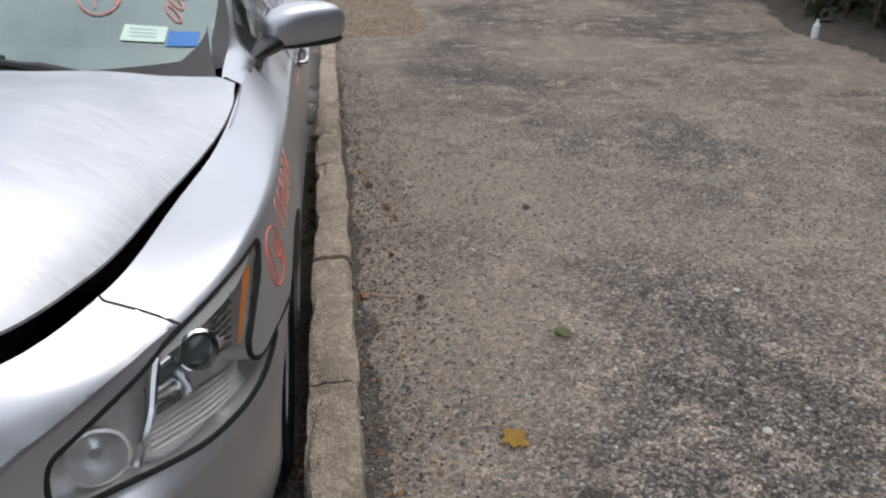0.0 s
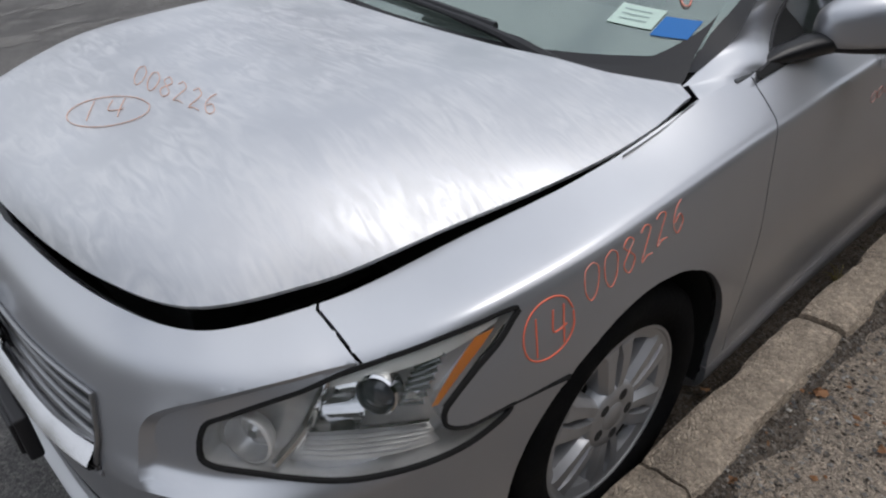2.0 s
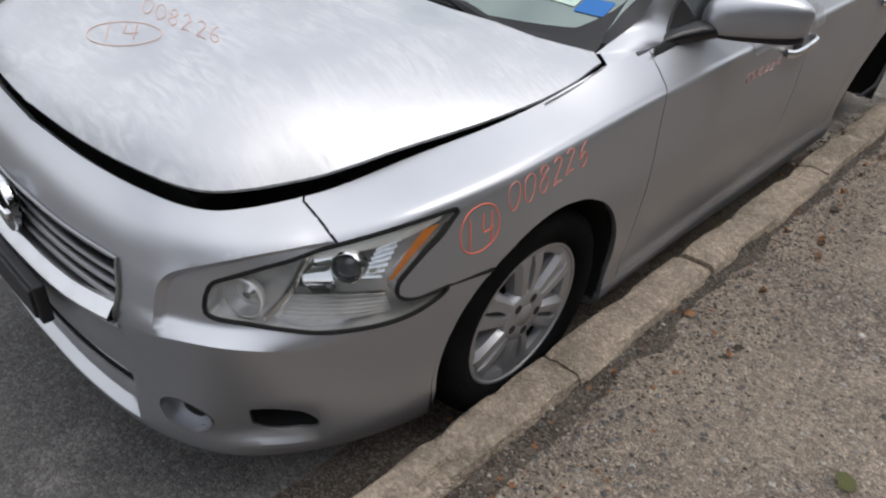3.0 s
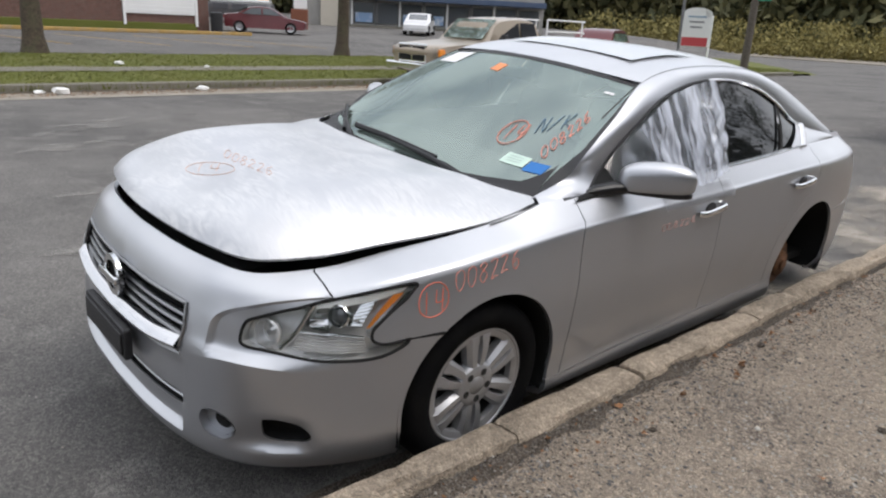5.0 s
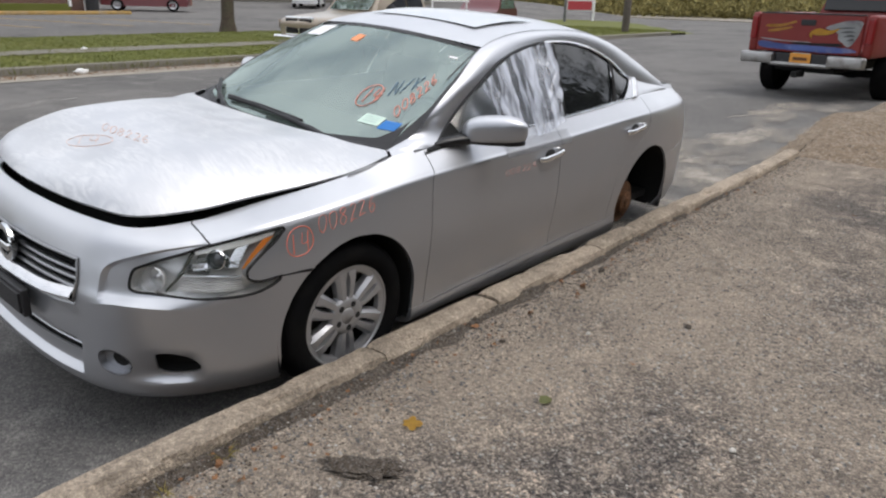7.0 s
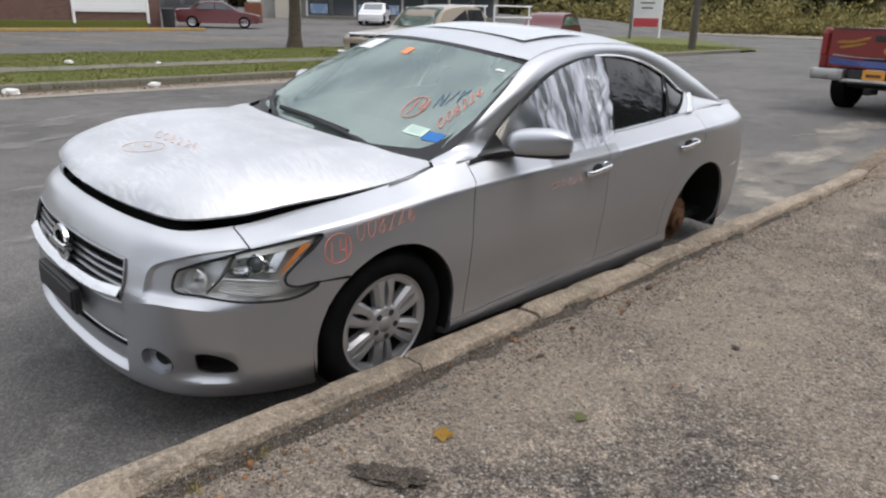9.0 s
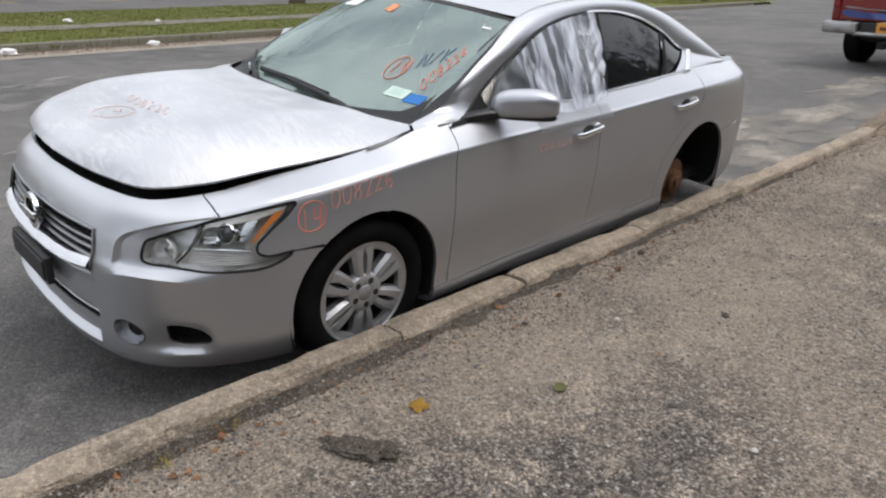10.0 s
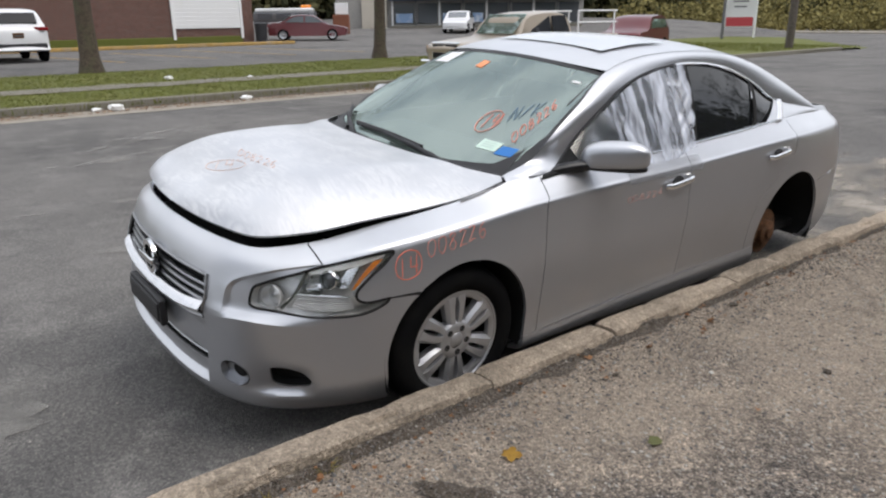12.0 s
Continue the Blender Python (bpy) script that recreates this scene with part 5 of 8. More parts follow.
for side in (1, -1):
    rows = []
    for f in np.linspace(0, 1, 9):
        r = ac * (1 - f) + gc * f
        bulge = math.sin(f * math.pi) * np.interp(gc[:, 1], [0.5, 1.5, 2.3, 2.9, 3.27], [0.012, 0.014, 0.02, 0.02, 0.006])
        r = r + np.stack([bulge * 0.75, 0 * bulge, bulge * 0.75], 1)
        r[:, 0] *= side
        rows.append(r)
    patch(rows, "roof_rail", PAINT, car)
    # the wing's top: from the skin's upper edge to the bonnet's side, and on up into the pillar
    pick = [q for q in range(NS) if 0.075 < SKIN[q, -1, 1] < 0.56 and SKIN[q, -1, 0] > 0.5][::3]
    spine = [np.array(A_LINE[0]) * (1 - f) + np.array(G_LINE[0]) * f + np.array([0.009, 0, 0.009]) * math.sin(math.pi * f) for f in np.linspace(0, 1, 40)]
    grid_ = []
    for q in pick:
        rise = SKIN[q, -1] - SKIN[q, -6]
        rise /= np.linalg.norm(rise)
        p = SKIN[q, -1] - rise * 0.008 + np.array([0, 0, -0.001])
        if p[1] < A_LINE[0][1]:
            x = p[0] - float(draw_in(p[1])) + 0.006
            end = np.array([x, p[1], hood_z(x, p[1]) - 0.002])
            lead = np.array([-1.0, 0.0, 0.25])
        else:
            f = (p[1] - A_LINE[0][1]) / (0.56 - A_LINE[0][1])
            end = spine[min(39, int(f * 39))]
            lead = np.array([-0.35, 0.8, 0.5])
        k = float(np.linalg.norm(end - p))
        grid_.append([p * (2 * g ** 3 - 3 * g * g + 1) + rise * k * (g ** 3 - 2 * g * g + g) + end * (3 * g * g - 2 * g ** 3) + lead * k * 0.6 * (g ** 3 - g * g) for g in np.linspace(0, 1, 8)])
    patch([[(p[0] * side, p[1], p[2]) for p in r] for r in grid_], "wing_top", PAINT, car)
    # black border between the glass and the pillar
    edge_in = np.array([ws_point(0.995, b) for b in np.linspace(0.0, 0.97, 40)])
    edge_out = np.stack([np.interp(edge_in[:, 1], ac[:, 1], ac[:, i]) for i in range(3)], 1) + np.array([0.002, 0, 0.0])
    edge_out[:, 1] = edge_in[:, 1]
    turn_ = np.interp(np.linspace(0.0, 0.97, 40), [0, 0.10, 0.22, 0.34], [0.0, 0.0, 0.3, 0.62])[:, None]
    span = lambda f0, f1: [[(p[0] * side, p[1], p[2]) for p in edge_in * (1 - f) + edge_out * f] for f in (f0 + (f1 - f0) * g for g in (0, 0.33, 0.67, 1))]
    patch(span(turn_ * 0, turn_), "windscreen_edge", GLASS, car).visible_shadow = False
    patch(span(turn_, turn_ * 0 + 1), "glass_surround", BLACK, car)

# roof panel
def roof_z(y):
    return float(hermite([1.08, 1.35, 1.75, 2.2, 2.6], [1.412, 1.455, 1.486, 1.472, 1.412], np.array([y]))[0])


ROOF_T = np.linspace(0, 1, 25)
rows = []
for t in ROOF_T:
    row = []
    for a in np.linspace(-1, 1, 31):
        y = (1.088 + 0.105 * a * a) * (1 - t) + (2.60 - 0.0 * a * a) * t
        k = np.argmin(np.abs(ac[:, 1] - y))
        xe = float(np.interp(y, ac[:, 1], ac[:, 0])) + 0.003
        ze = float(np.interp(y, ac[:, 1], ac[:, 2])) + 0.002
        row.append((a * xe, y, ze + (roof_z(y) - ze) * (1 - abs(a) ** 2.2)))
    rows.append(row)
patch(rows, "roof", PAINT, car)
SUNROOF = [[(x, y, roof_z(y) - 0.02 * abs(x / 0.56) ** 2.2 * 1.6 + 0.006) for x in np.linspace(-0.40, 0.40, 17)] for y in np.linspace(1.38, 1.95, 13)]
patch(SUNROOF, "sunroof", ROOF_GLASS, car, "glass sunroof panel, pale with mirrored sky")

# rear window and boot lid
rows, rows2 = [], []
for t in np.linspace(0, 1, 15):
    y = 2.60 + 0.67 * t
    xe, ze = float(np.interp(y, ac[:, 1], ac[:, 0])), float(np.interp(y, ac[:, 1], ac[:, 2]))
    zc = 1.412 * (1 - t) + 1.09 * t + 0.05 * math.sin(math.pi * t)
    rows.append([(a * xe, y, ze + (zc - ze) * (1 - abs(a) ** 2.2)) for a in np.linspace(-1, 1, 25)])
patch(rows, "rear_window", TINT, car)
tail_top = np.array([p for p in SKIN[:, -1] if p[1] > 2.66])
for t in np.linspace(0, 1, 13):
    y = 3.20 + (3.66 - 3.20) * t
    i = np.argsort(tail_top[:, 1])
    rows2.append([(a * (0.74 - 0.10 * t), y - 0.10 * a * a * t, 1.052 - 0.030 * t * t - 0.012 * a * a) for a in np.linspace(-1, 1, 21)])
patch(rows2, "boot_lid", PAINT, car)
for side in (1, -1):                    # shoulder between the boot lid and the quarter
    e = [p for p in tail_top[::6]]
    rows3 = [[(p[0] * side, p[1], p[2]) for p in e], [(min(p[0] * 0.97, 0.745 - 0.10 * max(0, min(1, (p[1] - 3.2) / 0.45))) * side, min(p[1], 3.60), min(1.046, p[2] + 0.03)) for p in e]]
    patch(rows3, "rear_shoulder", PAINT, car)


# side windows
def belt(y):
    return np.array([float(np.interp(y, [0.5, 0.9, 1.6, 2.2, 2.8], [0.838, 0.832, 0.826, 0.82, 0.802])), y, float(np.interp(y, [0.5, 0.9, 1.6, 2.2, 2.75, 2.85], [0.962, 0.972, 0.988, 1.008, 1.03, 1.034]))])


def head(y):
    return np.array([np.interp(y, gc[:, 1], gc[:, i]) for i in range(3)])


def side_glass(top_, foot_, inset, n=20, m=9, low=0.0):
    """A pane between the roof rail and the belt: from and to along the car at its top and at its foot."""
    rows = []
    for u in np.linspace(0, 1, n):
        h, b = head(top_[0] + (top_[1] - top_[0]) * u), belt(foot_[0] + (foot_[1] - foot_[0]) * u)
        rows.append([b * (1 - f) + h * f + np.array([0.012 * math.sin(math.pi * f) - inset, 0, -low * (1 - f)]) for f in np.linspace(0, 1, m)])
    return rows


for side in (1, -1):
    flip = lambda rows: [[(p[0] * side, p[1], p[2]) for p in r] for r in rows]
    pane = patch(flip(side_glass((0.56, 1.78), (0.56, 1.66), 0.012, low=0.03)), "front_window", CLEAR if side > 0 else TINT, car)
    patch(flip(side_glass((1.77, 1.865), (1.65, 1.765), 0.004)), "centre_pillar", DARK, car)
    patch(flip(side_glass((1.86, 2.53), (1.76, 2.365), 0.012, low=0.03)), "rear_window_pane", TINT, car)
    patch(flip(side_glass((2.525, 2.56), (2.36, 2.40), 0.006, 4)), "window_divider", DARK, car)
    patch(flip(side_glass((2.555, 2.80), (2.395, 2.63), 0.012, low=0.03)), "quarter_window", TINT, car)
    patch(flip(side_glass((0.50, 0.80), (0.50, 0.80), 0.004, 14)), "mirror_triangle", DARK, car)
    shoulder = np.array([p for p in SKIN[:, -1] if 2.50 < p[1] < 3.30 and p[0] > 0.5])[::3]
    crest = np.array([head(y) for y in np.linspace(2.78, 3.27, len(shoulder))])
    patch(flip([list(shoulder * (1 - f) + crest * f + np.array([0.012, 0, -0.002]) * math.sin(math.pi * f)) for f in np.linspace(0, 1, 6)]), "pillar_foot", PAINT, car)
    up = [head(y) + np.array([0.004, 0, -0.006]) for y in np.linspace(0.56, 2.80, 50)]
    back = [head(2.80) * (1 - f) + belt(2.62) * f + np.array([0.012, 0.012 * math.sin(f * 3.1), 0]) for f in np.linspace(0.1, 1, 8)]
    bottom = [belt(y) + np.array([0.004, 0, 0.0]) for y in np.linspace(2.62, 0.90, 50)]
    part("window_trim", tube_bm([(p[0] * side, p[1], p[2]) for p in up[26:] + back], 0.008, 6), CHROME, car, "bright window trim", True)
    stop = [head(2.80) * (1 - f) + belt(2.62) * f + np.array([0.014, 0.018 + 0.012 * math.sin(f * 3.1), 0]) for f in np.linspace(0.02, 1, 10)]
    part("quarter_trim", tube_bm([(p[0] * side, p[1], p[2]) for p in stop], 0.017, 8, flat=0.6), SATIN, car, "", True)
    part("pillar_seal", tube_bm([(p[0] * side, p[1], p[2]) for p in up[:27]], 0.006, 6), BLACK, car, "", True)
    part("belt_trim", tube_bm([(p[0] * side, p[1], p[2]) for p in bottom], 0.008, 6), CHROME, car, "", True)


# ---- the sedan: front end ----
def mirror_path(path, side):
    return [(p[0] * side, p[1], p[2]) for p in path]


def strip_on(a, b, push, name, material, parent, side, label="", n=8, ribs=0.0, rows=4):
    A, B = np.array(catmull(a, n)), np.array(catmull(b, n))
    out = []
    for k, f in enumerate(np.linspace(0, 1, rows)):
        out.append([(q[0] * side, q[1], q[2]) for q in (on(x * (1 - f) + y * f, push + (ribs if k % 2 else 0)) for x, y in zip(A, B))])
    return patch(out, name, material, parent, label)


for side in (1, -1):
    lamp = panel(in_lamp, "headlamp", LAMP_METAL, car, side, "clear headlamp with amber marker", push=0.06, flange=-0.055, gap=0.004)
    rim_path = [on_flat(s, w, 0.004) for s, w in HEADLAMP[::2]]
    part("gasket", tube_bm(mirror_path(rim_path, side), 0.006, 6, True), DARK, lamp, "", True)
    lens = panel(in_lamp, "lens", CLEAR, lamp, side, push=0.006, flange=0, gap=0.004)
    lens.visible_shadow = False
    # high beam bowl, projector, ribbed fan, amber strip and the ribbed foot
    for at_, r, name in (((0.683, -0.742, 0.655), 0.046, "high_beam_bowl"), ((0.806, -0.562, 0.722), 0.037, "projector_ring")):
        c = Vector(on(at_, 0.03 if "bowl" in name else 0.02))
        out = (Vector(on(at_, 0.0)) - c).normalized()
        out = (out + Vector((0.1, -0.9, 0))).normalized()
        prof_ = [(0.0, r * 0.2), (-0.018, r * 0.75), (0.0, r * 0.98), (0.014, r * 1.02), (0.016, r * 0.92)] if "bowl" in name else [(-0.02, r * 1.0), (0.012, r * 1.0), (0.016, r * 0.9), (0.008, r * 0.82), (-0.01, r * 0.8)]
        bm = lathe_bm(prof_, 28)
        rot = Vector((1, 0, 0)).rotation_difference(out).to_matrix().to_4x4()
        bm.transform(Matrix.Translation(c) @ rot)
        bm.transform(Matrix.Diagonal((side, 1, 1, 1)))
        part(name, bm, CHROME if "ring" in name else LAMP_METAL, lamp, "", True)
        if "ring" in name:
            ball = bmesh.new()
            bmesh.ops.create_uvsphere(ball, u_segments=24, v_segments=14, radius=r * 0.8)
            ball.transform(Matrix.Diagonal((side, 1, 1, 1)) @ Matrix.Translation(c) @ rot @ Matrix.Diagonal((0.55, 1, 1, 1)))
            part("projector_lens", ball, mat("dark_glass_ball", (0.05, 0.055, 0.06), 0.04, coat=1.0) if side > 0 else bpy.data.materials["dark_glass_ball"], lamp, "", True)
    div = [on(p, q) for p, q in (((0.752, -0.620, 0.752), 0.012), ((0.752, -0.652, 0.711), 0.018), ((0.747, -0.685, 0.664), 0.018), ((0.725, -0.725, 0.615), 0.014))]
    part("divider", tube_bm(mirror_path(catmull(div, 6), side), 0.009, 8), CHROME, lamp, "", True)
    strip_on([(0.735, -0.648, 0.743), (0.775, -0.570, 0.765), (0.827, -0.461, 0.788), (0.866, -0.345, 0.802)], [(0.757, -0.620, 0.740), (0.80, -0.545, 0.748), (0.845, -0.450, 0.766), (0.870, -0.360, 0.792)], 0.012, "upper_trim", LAMP_TRIM, lamp, side)
    strip_on([(0.866, -0.400, 0.782), (0.862, -0.430, 0.755), (0.860, -0.465, 0.720), (0.860, -0.497, 0.683)], [(0.873, -0.362, 0.786), (0.875, -0.398, 0.760), (0.872, -0.445, 0.723), (0.867, -0.487, 0.684)], 0.012, "amber_marker", AMBER, lamp, side, "amber marker reflector")
    strip_on([(0.875, -0.352, 0.787), (0.877, -0.390, 0.760), (0.874, -0.438, 0.720), (0.869, -0.482, 0.682)], [(0.878, -0.342, 0.787), (0.880, -0.378, 0.758), (0.877, -0.428, 0.718), (0.872, -0.475, 0.680)], 0.008, "marker_edge", CHROME, lamp, side)
    strip_on([(0.755, -0.672, 0.668), (0.810, -0.601, 0.662), (0.865, -0.505, 0.652)], [(0.750, -0.700, 0.618), (0.820, -0.615, 0.610), (0.885, -0.490, 0.603)], 0.025, "ribbed_foot", LAMP_METAL, lamp, side, "", 8, 0.006, 13)
    part("foot_edge", tube_bm(mirror_path([on(p, 0.02) for p in catmull([(0.752, -0.678, 0.672), (0.810, -0.603, 0.667), (0.868, -0.505, 0.656)], 5)], side), 0.004, 6), CHROME, lamp, "", True)
    for quad in ((((0.757, -0.655, 0.708), 0.045), ((0.798, -0.588, 0.712), 0.045), ((0.757, -0.672, 0.673), 0.012), ((0.806, -0.606, 0.668), 0.012)),
                 (((0.826, -0.490, 0.768), 0.045), ((0.848, -0.450, 0.768), 0.035), ((0.832, -0.530, 0.705), 0.014), ((0.842, -0.505, 0.700), 0.014)),
                 (((0.762, -0.615, 0.738), 0.040), ((0.785, -0.580, 0.742), 0.040), ((0.758, -0.645, 0.712), 0.016), ((0.782, -0.605, 0.714), 0.016))):
        a_, b_, c_, d_ = (np.array(on(p, q)) for p, q in quad)
        patch([mirror_path([(a_ * (1 - f) + b_ * f) * (1 - g) + (c_ * (1 - f) + d_ * f) * g - np.array([0, -0.3, 0.4]) * 0.02 * math.sin(math.pi * g) for f in (0, 0.33, 0.67, 1)], side) for g in np.linspace(0, 1, 6)], "reflector_facet", CHROME, lamp)
    for k in range(7):                  # ribs of the fan beside the projector
        f = k / 6
        p = [on((0.826 + 0.006 * f, -0.54 + 0.006 * k, 0.69 + 0.010 * k), 0.03), on((0.842 + 0.004 * f, -0.50 + 0.016 * f * 3, 0.69 + 0.013 * k), 0.016)]
        part("fan_rib", tube_bm(mirror_path(p, side), 0.0055, 6), CHROME, lamp, "", True)
    # fog lamp pocket and side intake
    fog = panel(in_fog, "fog_lamp_pocket", BARE_PAINT, car, side, push=0.03, flange=-0.030, gap=0.001)
    # near-black disc in the pocket paints a shaded round hole
    hole_ = [[on((0.628 + 0.037 * r * math.cos(a), -0.868 + 0.018 * r * math.cos(a), 0.345 + 0.034 * r * math.sin(a)), 0.027 - 0.002 * (r < 0.9)) for a in np.linspace(0, math.tau, 21)] for r in (0.02, 0.5, 1.0)]
    patch([mirror_path(r, side) for r in hole_], "fog_lamp", DARK, fog)
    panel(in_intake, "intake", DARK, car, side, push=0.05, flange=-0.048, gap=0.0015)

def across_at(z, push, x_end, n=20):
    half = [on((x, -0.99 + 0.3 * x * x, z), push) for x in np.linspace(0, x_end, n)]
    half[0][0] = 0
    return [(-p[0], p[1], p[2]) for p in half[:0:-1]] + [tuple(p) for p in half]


# openings closed behind in near-black, with their shade in that colour
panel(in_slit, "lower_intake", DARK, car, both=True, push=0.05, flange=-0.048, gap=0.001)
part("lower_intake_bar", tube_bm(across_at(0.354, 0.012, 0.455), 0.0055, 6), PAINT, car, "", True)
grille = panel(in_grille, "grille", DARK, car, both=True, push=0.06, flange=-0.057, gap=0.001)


for z, xe in ((0.594, 0.456), (0.627, 0.455), (0.660, 0.451)):
    part("grille_bar", tube_bm(across_at(z, 0.020, xe), 0.0115, 8, flat=0.8), GRILLE, grille, "", True)
half = [on_flat(s, w, -0.004) for s, w in GRILLE_HOLE]
full = half + [(-p[0], p[1], p[2]) for p in half[::-1][1:-1]]
part("grille_frame", tube_bm([tuple(p) for p in full], 0.0055, 8, True), GRILLE, grille, "dull metal surround", True)
bar_rows = []
for rise, push in ((0.0, 0.03), (0.001, -0.012), (0.006, -0.020), (0.014, -0.022), (0.040, -0.006), (0.046, 0.0), (0.047, 0.04)):
    half = [on((x, -0.99 + 0.3 * x * x, float(np.interp(x, [0, 0.15, 0.3, 0.46], [0.518, 0.521, 0.528, 0.548])) + rise), push) for x in np.linspace(0, 0.457, 24)]
    half[0][0] = 0
    bar_rows.append([(-p[0], p[1], p[2]) for p in half[:0:-1]] + [tuple(p) for p in half])


def across_lip(push):
    half = [on((x, -0.99 + 0.3 * x * x, float(np.interp(x, [0, 0.15, 0.3, 0.47], [0.504, 0.507, 0.514, 0.534]))), push) for x in np.linspace(0, 0.463, 24)]
    half[0][0] = 0
    return [(-p[0], p[1], p[2]) for p in half[:0:-1]] + [tuple(p) for p in half]


patch(bar_rows, "lower_bar", SATIN, grille, "broad chrome lower bar")
ring = lathe_bm([(-0.012, 0.042), (-0.02, 0.05), (-0.012, 0.06), (0.0, 0.06), (0.0, 0.042)], 40, "z")
ring.transform(Matrix.Translation((0, -0.974, 0.640)) @ Matrix.Scale(1.26, 4) @ Matrix.Rotation(radians(-90), 4, "X") @ Matrix.Scale(-1, 4, (0, 0, 1)))
box_bm(0.165, 0.016, 0.026, (0, -0.984, 0.640), 0.004, None, 2, ring)
part("badge", ring, CHROME, grille, "round chrome emblem", True)
back = lathe_bm([(0.0, 0.0005), (0.0, 0.066), (0.01, 0.066)], 36, "z")
back.transform(Matrix.Translation((0, -0.960, 0.640)) @ Matrix.Rotation(radians(-90), 4, "X"))
part("badge_back", back, DARK, grille)
part("grille_lip", tube_bm(across_lip(0.001), 0.0075, 8), PAINT, car, "", True)
bracket = box_bm(0.39, 0.03, 0.115, (0, -0.995, 0.452), 0.006)
box_bm(0.36, 0.012, 0.085, (0, -1.012, 0.452), 0.004, None, 2, bracket)
part("plate_bracket", bracket, BLACK, car, "empty black number plate bracket")

# insides with their shade in a near-black colour: engine bay, floor, wheel wells
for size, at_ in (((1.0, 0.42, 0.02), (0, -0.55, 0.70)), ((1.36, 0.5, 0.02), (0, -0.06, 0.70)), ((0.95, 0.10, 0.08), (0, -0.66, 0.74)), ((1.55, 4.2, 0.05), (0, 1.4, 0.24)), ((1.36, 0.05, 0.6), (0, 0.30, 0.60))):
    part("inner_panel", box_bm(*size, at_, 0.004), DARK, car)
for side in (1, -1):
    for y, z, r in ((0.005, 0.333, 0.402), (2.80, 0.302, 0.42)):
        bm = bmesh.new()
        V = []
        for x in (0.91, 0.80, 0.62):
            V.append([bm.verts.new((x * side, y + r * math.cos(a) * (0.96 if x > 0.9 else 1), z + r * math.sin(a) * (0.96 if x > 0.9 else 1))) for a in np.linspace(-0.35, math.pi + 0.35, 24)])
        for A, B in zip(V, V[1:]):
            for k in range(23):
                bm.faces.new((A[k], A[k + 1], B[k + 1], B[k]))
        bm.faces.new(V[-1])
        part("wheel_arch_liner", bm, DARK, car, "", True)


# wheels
# lug wells as flat near-black discs, the shade of the holes in their colour
LUG_DARK = mat("shaded_lug_well", (0.018, 0.018, 0.019), 0.7, stain=0.4, stain_scale=60, stain_col=(0.05, 0.045, 0.04))
# dark metal of the rim barrel and brake disc behind the spokes
BARREL = mat("dark_rim_barrel", (0.05, 0.05, 0.052), 0.6, 0.4, stain=0.5, stain_scale=20, stain_col=(0.02, 0.02, 0.02))


